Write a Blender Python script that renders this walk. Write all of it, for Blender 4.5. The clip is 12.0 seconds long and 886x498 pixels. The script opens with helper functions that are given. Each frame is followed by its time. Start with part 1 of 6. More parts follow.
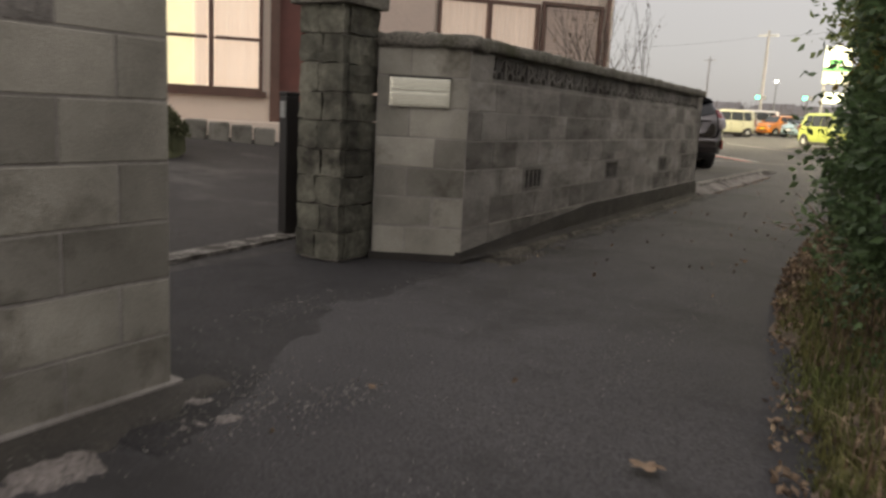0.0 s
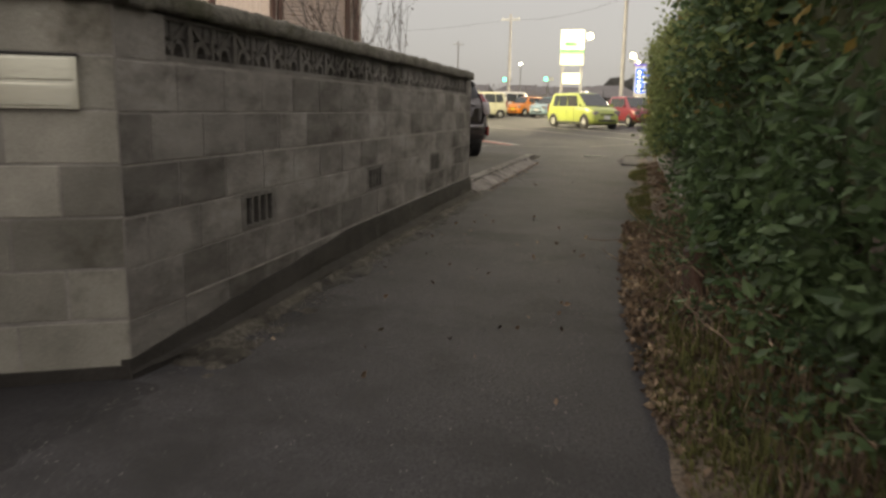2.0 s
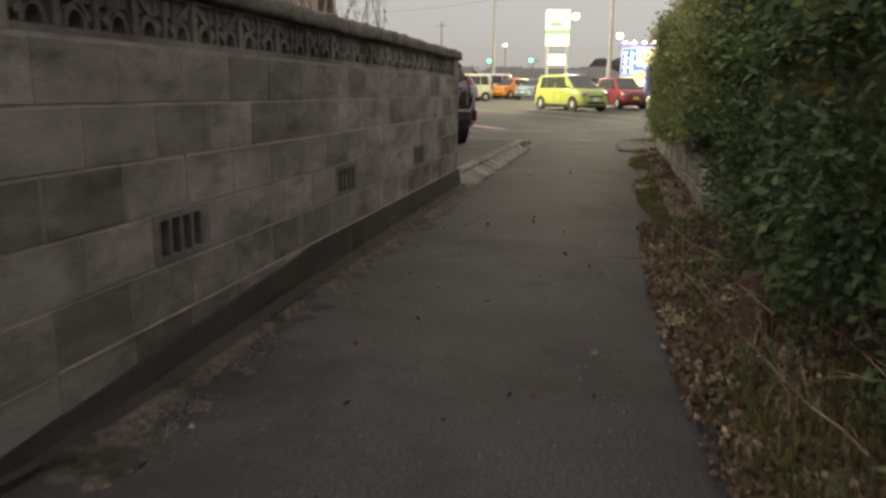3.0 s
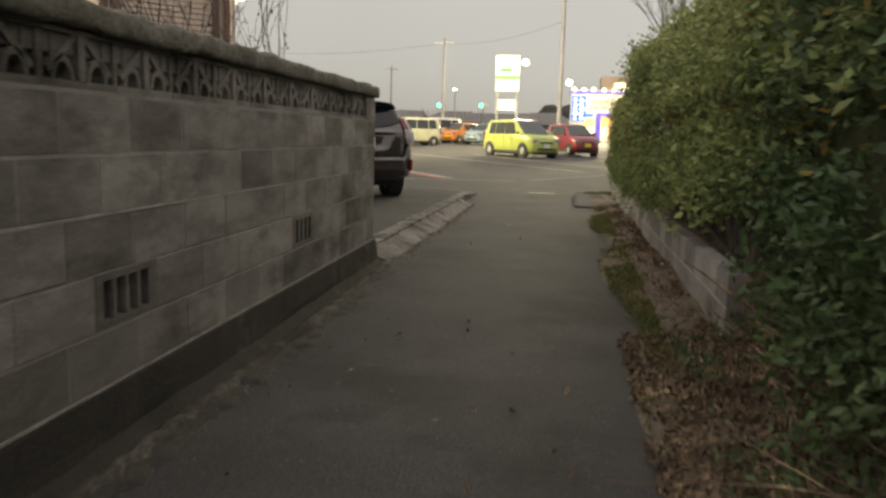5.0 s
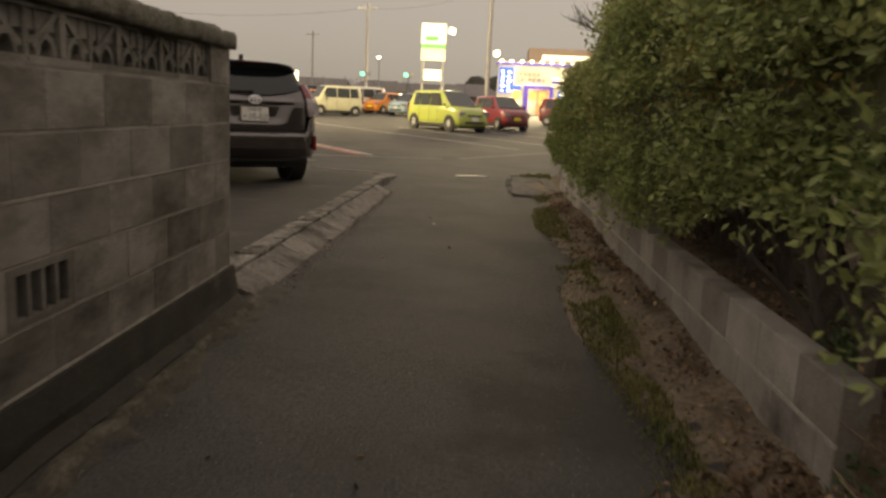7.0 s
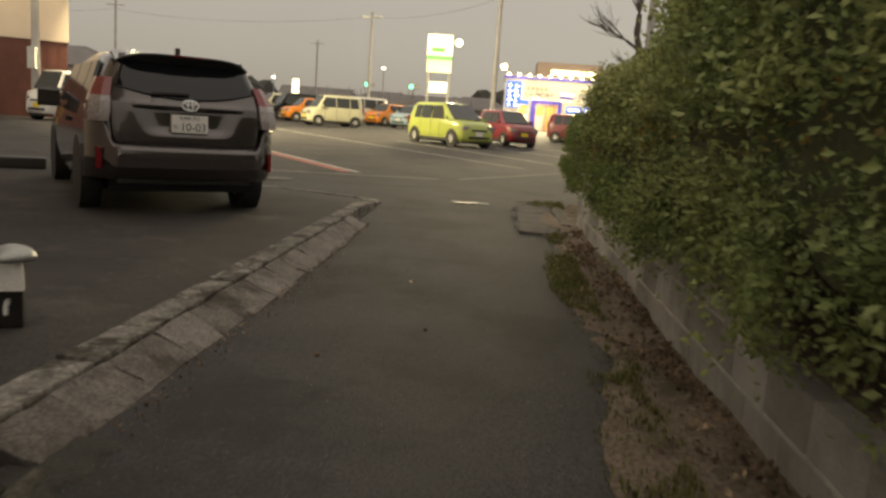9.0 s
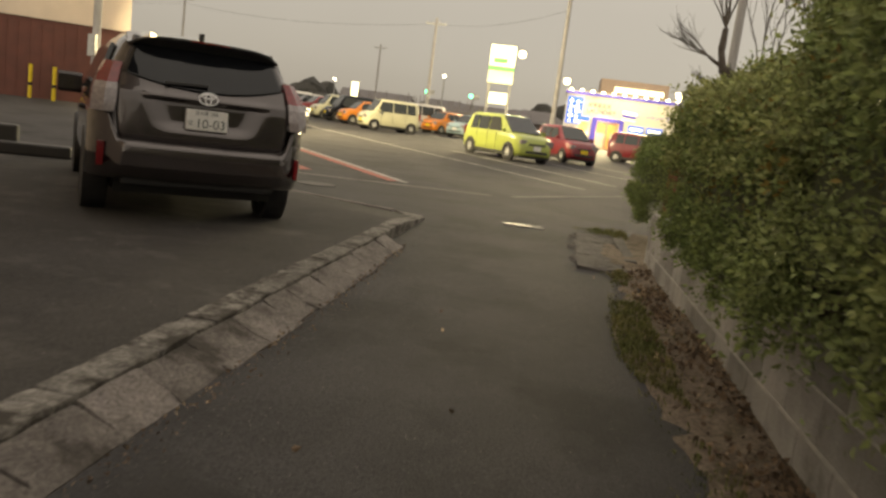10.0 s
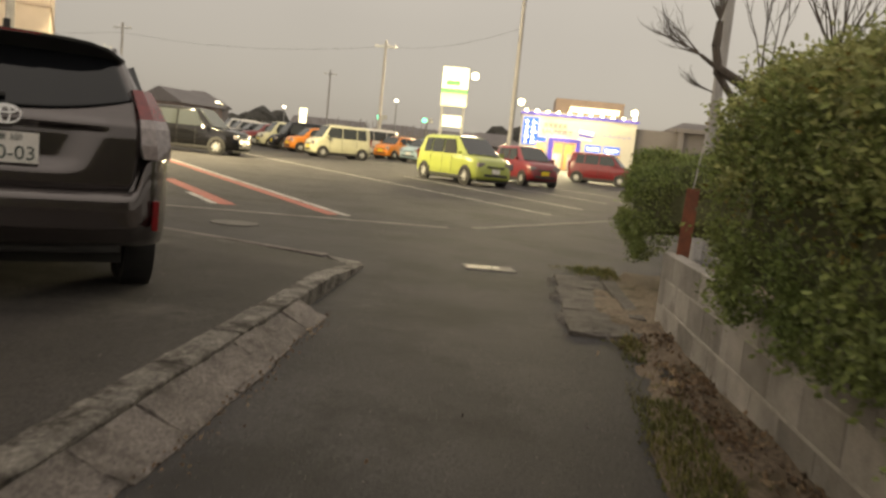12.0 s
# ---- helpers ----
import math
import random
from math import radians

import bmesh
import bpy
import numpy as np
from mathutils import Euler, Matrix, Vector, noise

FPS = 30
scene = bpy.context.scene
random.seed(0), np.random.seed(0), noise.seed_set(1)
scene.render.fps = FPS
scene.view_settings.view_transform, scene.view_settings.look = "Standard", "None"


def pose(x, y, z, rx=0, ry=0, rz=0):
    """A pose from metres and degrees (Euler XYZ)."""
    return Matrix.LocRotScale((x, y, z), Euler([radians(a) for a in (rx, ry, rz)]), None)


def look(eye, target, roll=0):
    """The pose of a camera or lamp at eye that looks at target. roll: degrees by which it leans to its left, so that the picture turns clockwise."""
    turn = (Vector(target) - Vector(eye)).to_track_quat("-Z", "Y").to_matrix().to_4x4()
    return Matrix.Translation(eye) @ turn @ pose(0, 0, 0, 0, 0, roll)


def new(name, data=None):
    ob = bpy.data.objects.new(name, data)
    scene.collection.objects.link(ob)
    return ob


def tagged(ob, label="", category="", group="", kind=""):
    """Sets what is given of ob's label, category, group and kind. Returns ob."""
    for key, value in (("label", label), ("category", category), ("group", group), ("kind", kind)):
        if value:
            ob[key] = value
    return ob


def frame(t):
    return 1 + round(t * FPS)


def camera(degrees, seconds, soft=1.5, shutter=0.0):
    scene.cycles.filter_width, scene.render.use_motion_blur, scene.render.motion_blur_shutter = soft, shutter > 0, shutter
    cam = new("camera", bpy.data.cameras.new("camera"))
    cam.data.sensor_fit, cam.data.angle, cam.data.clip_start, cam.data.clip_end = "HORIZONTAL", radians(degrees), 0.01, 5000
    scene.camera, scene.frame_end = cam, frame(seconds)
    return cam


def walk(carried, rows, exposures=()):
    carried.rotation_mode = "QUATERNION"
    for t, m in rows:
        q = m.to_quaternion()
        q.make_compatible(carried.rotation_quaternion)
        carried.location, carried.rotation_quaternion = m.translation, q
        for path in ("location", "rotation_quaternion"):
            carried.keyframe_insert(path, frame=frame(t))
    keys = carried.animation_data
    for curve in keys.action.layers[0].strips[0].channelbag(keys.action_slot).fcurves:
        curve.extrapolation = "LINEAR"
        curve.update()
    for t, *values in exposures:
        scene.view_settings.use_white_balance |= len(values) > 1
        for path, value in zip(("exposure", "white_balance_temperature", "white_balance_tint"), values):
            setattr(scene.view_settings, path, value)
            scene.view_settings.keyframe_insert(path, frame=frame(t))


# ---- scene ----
cam = camera(59.8, 12.0, soft=2.7, shutter=0.5)
METRES, EYE, TILT, LEAN, TURN = 13.0, 1.016, -0.5, 0.0, 30.9
ROWS = [
    (0.0, 0.0, 0.0, 0.0, 0.51, -9.52, -3.02),
    (0.5, -0.0006, 0.0389, 0.0005, -3.34, -9.22, -1.81),
    (1.0, 0.0098, 0.081, 0.0026, -9.63, -11.26, -2.02),
    (1.5, 0.0181, 0.1186, 0.0051, -13.06, -9.22, -1.47),
    (2.0, 0.0327, 0.1589, 0.0059, -17.02, -9.85, -0.93),
    (2.5, 0.0433, 0.1983, 0.0071, -17.44, -11.08, -0.23),
    (4.5, 0.1116, 0.3487, 0.0104, -22.21, -10.15, -2.15),
    (5.0, 0.1321, 0.3841, 0.0121, -21.73, -7.89, -1.38),
    (5.5, 0.1502, 0.425, 0.0126, -22.84, -7.81, -1.84),
    (6.0, 0.1689, 0.4614, 0.0142, -24.07, -8.18, -2.37),
    (6.5, 0.1855, 0.4994, 0.0155, -26.27, -9.77, -3.07),
    (8.5, 0.2723, 0.6411, 0.0184, -28.35, -9.9, -1.75),
    (9.0, 0.2944, 0.6778, 0.0197, -26.73, -8.94, -3.81),
    (9.5, 0.3145, 0.7167, 0.0202, -26.26, -9.16, -3.73),
    (10.0, 0.3344, 0.7528, 0.0217, -22.47, -8.63, -7.2),
    (10.5, 0.3541, 0.7915, 0.021, -23.92, -8.7, -5.96),
    (11.0, 0.3727, 0.8276, 0.021, -22.87, -8.3, -4.77),
    (11.5, 0.392, 0.8661, 0.02, -25.52, -7.89, -5.1),
    (12.0, 0.4094, 0.9024, 0.0204, -25.75, -6.44, -5.4),
]
EXPOSURES = [(0.0, 0.28, 6900, 12), (0.8, 0.18, 7050, 11), (1.5, 0.22, 7200, 11), (2.5, 0.13, 7000, 10), (5.0, 0.14, 7250, 8), (6.5, -0.22, 8500, 15), (8.5, -0.26, 8050, 9), (10.0, -0.06, 8250, 9), (12.0, -0.06, 8000, 10)]
walk(cam, [(t, pose(0, 0, EYE, TILT, LEAN, TURN) @ pose(METRES * x, METRES * y, METRES * z, 90 + pitch, roll, yaw)) for t, x, y, z, yaw, pitch, roll in ROWS], EXPOSURES)

# ---- world and sun: an overcast dusk ----
world = bpy.data.worlds.new("dusk_sky")
scene.world = world
world.use_nodes = True
wn, wl = world.node_tree.nodes, world.node_tree.links
wn.clear()
sky = wn.new("ShaderNodeTexSky")
sky.sky_type, sky.sun_disc = "NISHITA", False
sky.sun_elevation, sky.sun_rotation = radians(8), radians(200)
sat = wn.new("ShaderNodeHueSaturation")
sat.inputs["Saturation"].default_value = 0.15
clouds = wn.new("ShaderNodeTexNoise")
clouds.inputs["Scale"].default_value, clouds.inputs["Detail"].default_value = 2.2, 4
cramp = wn.new("ShaderNodeValToRGB")
cramp.color_ramp.elements[0].position, cramp.color_ramp.elements[0].color = 0.3, (0.198, 0.197, 0.204, 1)
cramp.color_ramp.elements[1].position, cramp.color_ramp.elements[1].color = 0.75, (0.236, 0.234, 0.241, 1)
# an overcast sky is three times as bright overhead as at the horizon
w_tc, w_sep, w_max, w_lum, w_mul = wn.new("ShaderNodeTexCoord"), wn.new("ShaderNodeSeparateXYZ"), wn.new("ShaderNodeMath"), wn.new("ShaderNodeMath"), wn.new("ShaderNodeMix")
w_max.operation, w_lum.operation = "MAXIMUM", "MULTIPLY_ADD"
w_max.inputs[1].default_value, w_lum.inputs[1].default_value, w_lum.inputs[2].default_value = 0.0, 3.9, 0.86
w_mul.data_type, w_mul.blend_type = "RGBA", "MULTIPLY"
w_mul.inputs[0].default_value = 1.0
wl.new(w_tc.outputs["Generated"], w_sep.inputs[0])
wl.new(w_sep.outputs["Z"], w_max.inputs[0])
wl.new(w_max.outputs[0], w_lum.inputs[0])
b_sky, b_cloud, b_sum, w_out = wn.new("ShaderNodeBackground"), wn.new("ShaderNodeBackground"), wn.new("ShaderNodeAddShader"), wn.new("ShaderNodeOutputWorld")
b_sky.inputs["Strength"].default_value, b_cloud.inputs["Strength"].default_value = 0.05, 1.0
wl.new(sky.outputs[0], sat.inputs["Color"])
wl.new(sat.outputs[0], b_sky.inputs["Color"])
wl.new(clouds.outputs["Fac"], cramp.inputs[0])
wl.new(cramp.outputs[0], w_mul.inputs[6])
wl.new(w_lum.outputs[0], w_mul.inputs[7])
wl.new(w_mul.outputs[2], b_cloud.inputs["Color"])
wl.new(b_sky.outputs[0], b_sum.inputs[0])
wl.new(b_cloud.outputs[0], b_sum.inputs[1])
wl.new(b_sum.outputs[0], w_out.inputs["Surface"])
sun = new("sun", bpy.data.lights.new("sun", "SUN"))
sun.data.energy, sun.data.angle, sun.data.color = 0.12, radians(40), (1.0, 0.93, 0.86)
sun.matrix_world = look((0, 0, 40), (9, 25, 26))


# ---- materials ----
def ramp(nt, fac, stops):
    r = nt.nodes.new("ShaderNodeValToRGB")
    els = r.color_ramp.elements
    while len(els) < len(stops):
        els.new(0.5)
    for e, (p, c) in zip(els, stops):
        e.position, e.color = p, (*c, 1)
    nt.links.new(fac, r.inputs[0])
    return r.outputs[0]


def noise_tex(nt, scale, detail=4, rough=0.55, coords="World", stretch=(1, 1, 1)):
    tc, mp, n = nt.nodes.new("ShaderNodeNewGeometry" if coords == "World" else "ShaderNodeTexCoord"), nt.nodes.new("ShaderNodeMapping"), nt.nodes.new("ShaderNodeTexNoise")
    mp.inputs["Scale"].default_value = stretch
    nt.links.new(tc.outputs["Position" if coords == "World" else coords], mp.inputs[0])
    nt.links.new(mp.outputs[0], n.inputs["Vector"])
    n.inputs["Scale"].default_value, n.inputs["Detail"].default_value, n.inputs["Roughness"].default_value = scale, detail, rough
    return n.outputs["Fac"]


def mix(nt, fac, a, b, mode="MIX"):
    m = nt.nodes.new("ShaderNodeMix")
    m.data_type, m.blend_type = "RGBA", mode
    for sock, v in ((m.inputs[0], fac), (m.inputs[6], a), (m.inputs[7], b)):
        if isinstance(v, (int, float)):
            sock.default_value = v
        elif isinstance(v, tuple):
            sock.default_value = (*v, 1)
        else:
            nt.links.new(v, sock)
    return m.outputs[2]


def material(name, a, b=None, rough=0.8, metal=0.0, fine=60, coarse=3, bump=0.0, dirt=None, dirt_at=(0.5, 0.7), glow=None, power=0.0, per_piece=0.0, per_island=0.0, coat=0.0, coords="World", stretch=(1, 1, 1), spec=0.5, bump_scale=None, grit=0.25):
    """Two noises mix a and b; dirt is a third colour with stains of its own shape."""
    m = bpy.data.materials.new(name)
    m.use_nodes = True
    nt = m.node_tree
    p = nt.nodes["Principled BSDF"]
    p.inputs["Roughness"].default_value, p.inputs["Metallic"].default_value, p.inputs["Specular IOR Level"].default_value = rough, metal, spec
    p.inputs["Coat Weight"].default_value = coat
    if b is None:
        p.inputs["Base Color"].default_value = (*a, 1)
    else:
        grain, blotch = noise_tex(nt, fine, 5, 0.65, coords, stretch), noise_tex(nt, coarse, 4, 0.6, coords, stretch)
        col = mix(nt, ramp(nt, blotch, [(0.3, (0, 0, 0)), (0.7, (1, 1, 1))]), a, b)
        col = mix(nt, 0.5, col, ramp(nt, grain, [(0.5 - 0.1 / (grit + 0.15), (0.5 - grit,) * 3), (0.5 + 0.1 / (grit + 0.15), (0.5 + grit,) * 3)]), "OVERLAY")
        if dirt:
            spots = noise_tex(nt, coarse * 0.6, 6, 0.7, coords, stretch)
            col = mix(nt, ramp(nt, spots, [(dirt_at[0], (0, 0, 0)), (dirt_at[1], (1, 1, 1))]), col, dirt)
        for amount, node, out in ((per_piece, "ShaderNodeObjectInfo", "Random"), (per_island, "ShaderNodeNewGeometry", "Random Per Island")):
            if amount:
                oi = nt.nodes.new(node)
                v = ramp(nt, oi.outputs[out], [(0, (1 - amount,) * 3), (1, (1 + amount,) * 3)])
                col = mix(nt, 1.0, col, v, "MULTIPLY")
        nt.links.new(col, p.inputs["Base Color"])
        if bump:
            bp = nt.nodes.new("ShaderNodeBump")
            bp.inputs["Strength"].default_value, bp.inputs["Distance"].default_value = bump, 0.01
            nt.links.new(noise_tex(nt, bump_scale, 6, 0.7, coords) if bump_scale else grain, bp.inputs["Height"])
            nt.links.new(bp.outputs[0], p.inputs["Normal"])
    if glow:
        p.inputs["Emission Color"].default_value, p.inputs["Emission Strength"].default_value = (*glow, 1), power
    return m


def glass(name, tint=(0.02, 0.025, 0.03), rough=0.04):
    m = material(name, tint, rough=rough, spec=0.6)
    return m


def paint(name, c, rough=0.32):
    d = tuple(x * 0.8 for x in c)
    return material(name, c, d, rough=rough, fine=900, coarse=1.2, coat=0.6)


M_ASPHALT = material("asphalt", (0.04, 0.0375, 0.039), (0.06, 0.056, 0.057), 0.84, fine=75, coarse=1.1, bump=0.8, grit=0.45, dirt=(0.031, 0.029, 0.029), dirt_at=(0.5, 0.62), spec=0.26)
M_DRIVE = material("driveway_asphalt", (0.054, 0.049, 0.046), (0.034, 0.031, 0.029), 0.88, fine=75, coarse=1.1, bump=0.8, grit=0.45, dirt=(0.125, 0.115, 0.104), dirt_at=(0.53, 0.74), spec=0.3)
M_PATCH = material("newer_asphalt", (0.023, 0.0215, 0.022), (0.034, 0.0315, 0.032), 0.82, fine=80, coarse=1.6, bump=0.8, grit=0.45, dirt=(0.018, 0.017, 0.017), dirt_at=(0.5, 0.62), spec=0.26)
M_CONC = material("weathered_concrete", (0.27, 0.25, 0.23), (0.17, 0.155, 0.14), 0.9, fine=70, coarse=2.2, bump=0.5, dirt=(0.08, 0.07, 0.062), dirt_at=(0.52, 0.72), spec=0.25)
M_KERB = material("kerb_concrete", (0.2, 0.176, 0.162), (0.115, 0.101, 0.094), 0.92, grit=0.45, fine=60, coarse=5, bump=1.0, dirt=(0.06, 0.052, 0.046), dirt_at=(0.5, 0.64), per_piece=0.15, spec=0.25)
M_KERBTOP = material("crumbled_kerb", (0.25, 0.232, 0.208), (0.1, 0.091, 0.083), 0.95, grit=0.45, fine=45, coarse=7, bump=1.0, dirt=(0.05, 0.044, 0.038), dirt_at=(0.48, 0.6), per_piece=0.2, spec=0.2)
M_BLOCK = material("concrete_block", (0.275, 0.255, 0.232), (0.165, 0.15, 0.137), 0.92, fine=140, coarse=3.2, bump=0.6, dirt=(0.082, 0.073, 0.065), dirt_at=(0.46, 0.68), per_piece=0.32, spec=0.2, stretch=(0.8, 0.8, 1.8), grit=0.34)
M_BLOCK2 = material("old_concrete_block", (0.31, 0.29, 0.248), (0.18, 0.168, 0.142), 0.92, fine=140, coarse=2.2, bump=0.6, dirt=(0.08, 0.071, 0.055), dirt_at=(0.52, 0.68), per_piece=0.36, spec=0.2)
M_MORTAR = material("mortar", (0.31, 0.285, 0.26), (0.17, 0.155, 0.14), 0.95, fine=90, coarse=4, bump=0.4, spec=0.2)
M_STONE = material("split_stone", (0.16, 0.152, 0.12), (0.065, 0.064, 0.05), 0.9, fine=35, coarse=6, bump=0.9, dirt=(0.04, 0.037, 0.03), dirt_at=(0.48, 0.66), per_piece=0.35, spec=0.2)
M_CAP = material("mossy_cap_stone", (0.19, 0.175, 0.15), (0.1, 0.091, 0.076), 0.95, fine=50, coarse=5, bump=1.0, grit=0.42, dirt=(0.07, 0.068, 0.045), dirt_at=(0.52, 0.68), spec=0.2)
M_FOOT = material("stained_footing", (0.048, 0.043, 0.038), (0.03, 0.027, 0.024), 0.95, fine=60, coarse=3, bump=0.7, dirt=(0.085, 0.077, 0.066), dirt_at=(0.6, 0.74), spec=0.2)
M_DUST = material("pale_grit", (0.38, 0.35, 0.31), (0.2, 0.183, 0.165), 0.95, fine=60, coarse=8, bump=0.6)
M_LIME = material("lime_bloom", (0.56, 0.52, 0.47), (0.3, 0.275, 0.25), 0.95, fine=60, coarse=5, bump=0.6)
M_GRIT = material("gathered_grit", (0.12, 0.108, 0.088), (0.05, 0.044, 0.036), 0.95, fine=45, coarse=5, bump=1.0, grit=0.45, dirt=(0.035, 0.031, 0.026), dirt_at=(0.46, 0.6), spec=0.2)
M_SLAB = material("stained_slab", (0.125, 0.112, 0.102), (0.075, 0.067, 0.06), 0.92, fine=60, coarse=5, bump=0.9, grit=0.42, dirt=(0.2, 0.185, 0.165), dirt_at=(0.6, 0.72), per_piece=0.15, spec=0.25)
M_LOWW = material("damp_block", (0.43, 0.4, 0.365), (0.24, 0.222, 0.203), 0.95, fine=120, coarse=2.6, bump=0.7, dirt=(0.11, 0.1, 0.09), dirt_at=(0.55, 0.75), per_piece=0.25, spec=0.2)
M_IRON = material("cast_iron", (0.06, 0.055, 0.052), (0.09, 0.083, 0.078), 0.7, 0.3, fine=60, coarse=8, bump=0.6)
M_DARKBAND = material("dark_foot_ground", (0.024, 0.021, 0.018), (0.04, 0.035, 0.029), 0.9, fine=70, coarse=4, bump=0.8, grit=0.45, dirt=(0.06, 0.052, 0.042), dirt_at=(0.58, 0.7))
# near-black, stands for the shade inside the vent slots
M_SLOT_SHADE = material("slot_shade", (0.025, 0.024, 0.022), (0.04, 0.037, 0.034), 0.95, fine=40, coarse=4)
M_SOIL = material("leafy_soil", (0.13, 0.098, 0.074), (0.18, 0.142, 0.108), 0.95, fine=40, coarse=4, bump=1.0, grit=0.48, dirt=(0.075, 0.062, 0.04), dirt_at=(0.52, 0.64), spec=0.15)
M_GRASS = material("grass", (0.1, 0.12, 0.04), (0.17, 0.15, 0.06), 0.8, fine=20, coarse=2.5, per_island=0.5, spec=0.25)
M_LITTER = material("dead_leaves", (0.2, 0.135, 0.085), (0.1, 0.066, 0.042), 0.85, fine=30, coarse=6, per_island=0.55, dirt=(0.34, 0.25, 0.16), dirt_at=(0.55, 0.6))
M_LEAF = material("hedge_leaf", (0.15, 0.205, 0.068), (0.215, 0.245, 0.088), 0.58, fine=12, coarse=1.6, per_island=0.5, spec=0.35)
M_LEAF_D = material("broad_leaf", (0.072, 0.122, 0.056), (0.112, 0.154, 0.063), 0.48, fine=12, coarse=1.6, per_island=0.5, spec=0.42)
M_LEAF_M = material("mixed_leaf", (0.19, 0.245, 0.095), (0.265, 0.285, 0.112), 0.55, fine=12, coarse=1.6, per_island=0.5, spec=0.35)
M_LEAF_Y = material("yellowing_leaf", (0.26, 0.17, 0.045), (0.17, 0.14, 0.04), 0.6, fine=12, coarse=1.2, per_island=0.4, spec=0.3)
# new growth, its colour lightened for sky light on the hedge tops
M_LEAF_SKYLIT = material("skylit_young_leaf", (0.265, 0.31, 0.12), (0.33, 0.33, 0.14), 0.6, fine=12, coarse=1.6, per_island=0.45, spec=0.35)
def thin_leaf(m, share):
    """Leaves let some light through."""
    nt = m.node_tree
    p = nt.nodes["Principled BSDF"]
    out = nt.nodes["Material Output"]
    tr, mx = nt.nodes.new("ShaderNodeBsdfTranslucent"), nt.nodes.new("ShaderNodeMixShader")
    mx.inputs[0].default_value = share
    nt.links.new(p.inputs["Base Color"].links[0].from_socket, tr.inputs["Color"])
    nt.links.new(p.outputs[0], mx.inputs[1])
    nt.links.new(tr.outputs[0], mx.inputs[2])
    nt.links.new(mx.outputs[0], out.inputs["Surface"])


for leaf_mat in (M_LEAF, M_LEAF_D, M_LEAF_M, M_LEAF_Y, M_LEAF_SKYLIT, M_GRASS):
    thin_leaf(leaf_mat, 0.35)
# dark twig colour, also given to shrub cores as their inner shade
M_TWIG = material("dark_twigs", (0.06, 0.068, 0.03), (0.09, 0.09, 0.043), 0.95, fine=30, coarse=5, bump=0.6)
M_BARK = material("bark", (0.12, 0.098, 0.082), (0.06, 0.05, 0.042), 0.95, fine=35, coarse=7, bump=1.0, stretch=(1, 1, 0.3))
M_TYRE = material("tyre_rubber", (0.022, 0.021, 0.02), (0.032, 0.03, 0.029), 0.85, fine=90, coarse=12, bump=0.2)
M_RIM = material("wheel_alloy", (0.6, 0.6, 0.58), (0.5, 0.5, 0.48), 0.4, 0.3, fine=200, coarse=6)
M_TRIMB = material("black_plastic", (0.025, 0.024, 0.024), (0.035, 0.034, 0.033), 0.55, fine=200, coarse=8)
M_CHROME = material("chrome", (0.75, 0.75, 0.74), rough=0.3, metal=0.5)
M_GLASS = glass("car_glass", (0.035, 0.04, 0.042), 0.05)
M_LAMPC = material("clear_lamp_lens", (0.3, 0.26, 0.255), (0.2, 0.17, 0.17), 0.12, fine=40, coarse=25, coat=1.0)
M_LAMPR = material("red_lamp_lens", (0.2, 0.01, 0.013), (0.12, 0.006, 0.009), 0.12, fine=60, coarse=25, coat=0.6)
M_PLATE = material("plate_white", (0.72, 0.7, 0.66), (0.64, 0.62, 0.58), 0.5, fine=60, coarse=6)
M_PLATEY = material("plate_yellow", (0.75, 0.55, 0.03), (0.68, 0.5, 0.03), 0.5, fine=60, coarse=6)
M_INK = material("plate_ink", (0.03, 0.05, 0.04), rough=0.6)
M_SHEET = material("galvanised_steel", (0.42, 0.42, 0.4), (0.33, 0.33, 0.31), 0.42, 0.7, fine=90, coarse=10, bump=0.1)
M_MAIL = material("brushed_steel", (0.92, 0.9, 0.76), (0.8, 0.78, 0.66), 0.2, 0.95, fine=120, coarse=9, stretch=(1, 1, 8))
M_GRATE = material("worn_steel_plate", (0.4, 0.38, 0.33), (0.26, 0.245, 0.21), 0.6, 0.4, fine=90, coarse=14, bump=0.3, dirt=(0.13, 0.118, 0.1), dirt_at=(0.5, 0.64))
M_RUST = material("rusty_steel", (0.22, 0.07, 0.035), (0.13, 0.05, 0.03), 0.85, fine=60, coarse=9, bump=0.4)
M_STUMP = material("stump_bark", (0.15, 0.085, 0.062), (0.075, 0.05, 0.04), 0.95, fine=40, coarse=9, bump=1.0, dirt=(0.2, 0.17, 0.14), dirt_at=(0.55, 0.66))
# lighter than bare concrete, with atmospheric haze put into the colour
M_POLE = material("hazed_pole_concrete", (0.46, 0.44, 0.42), (0.36, 0.345, 0.33), 0.85, fine=60, coarse=2, bump=0.2)
M_WIRE = material("cable", (0.05, 0.05, 0.05), rough=0.7)
M_WHITE = material("road_paint_white", (0.5, 0.47, 0.43), (0.3, 0.28, 0.26), 0.8, fine=60, coarse=4, dirt=(0.13, 0.12, 0.115), dirt_at=(0.5, 0.7))
M_RED = material("road_paint_red", (0.42, 0.1, 0.075), (0.32, 0.085, 0.065), 0.8, fine=60, coarse=4, dirt=(0.13, 0.12, 0.115), dirt_at=(0.58, 0.75))
M_CREAM = material("cream_render", (0.7, 0.58, 0.48), (0.62, 0.52, 0.43), 0.85, fine=90, coarse=1.2, bump=0.15)
M_CLAD = material("brown_cladding", (0.16, 0.055, 0.04), (0.11, 0.04, 0.03), 0.6, fine=60, coarse=2)
M_BROWN = material("brown_aluminium", (0.15, 0.085, 0.065), (0.11, 0.065, 0.05), 0.45, 0.3, fine=90, coarse=5)
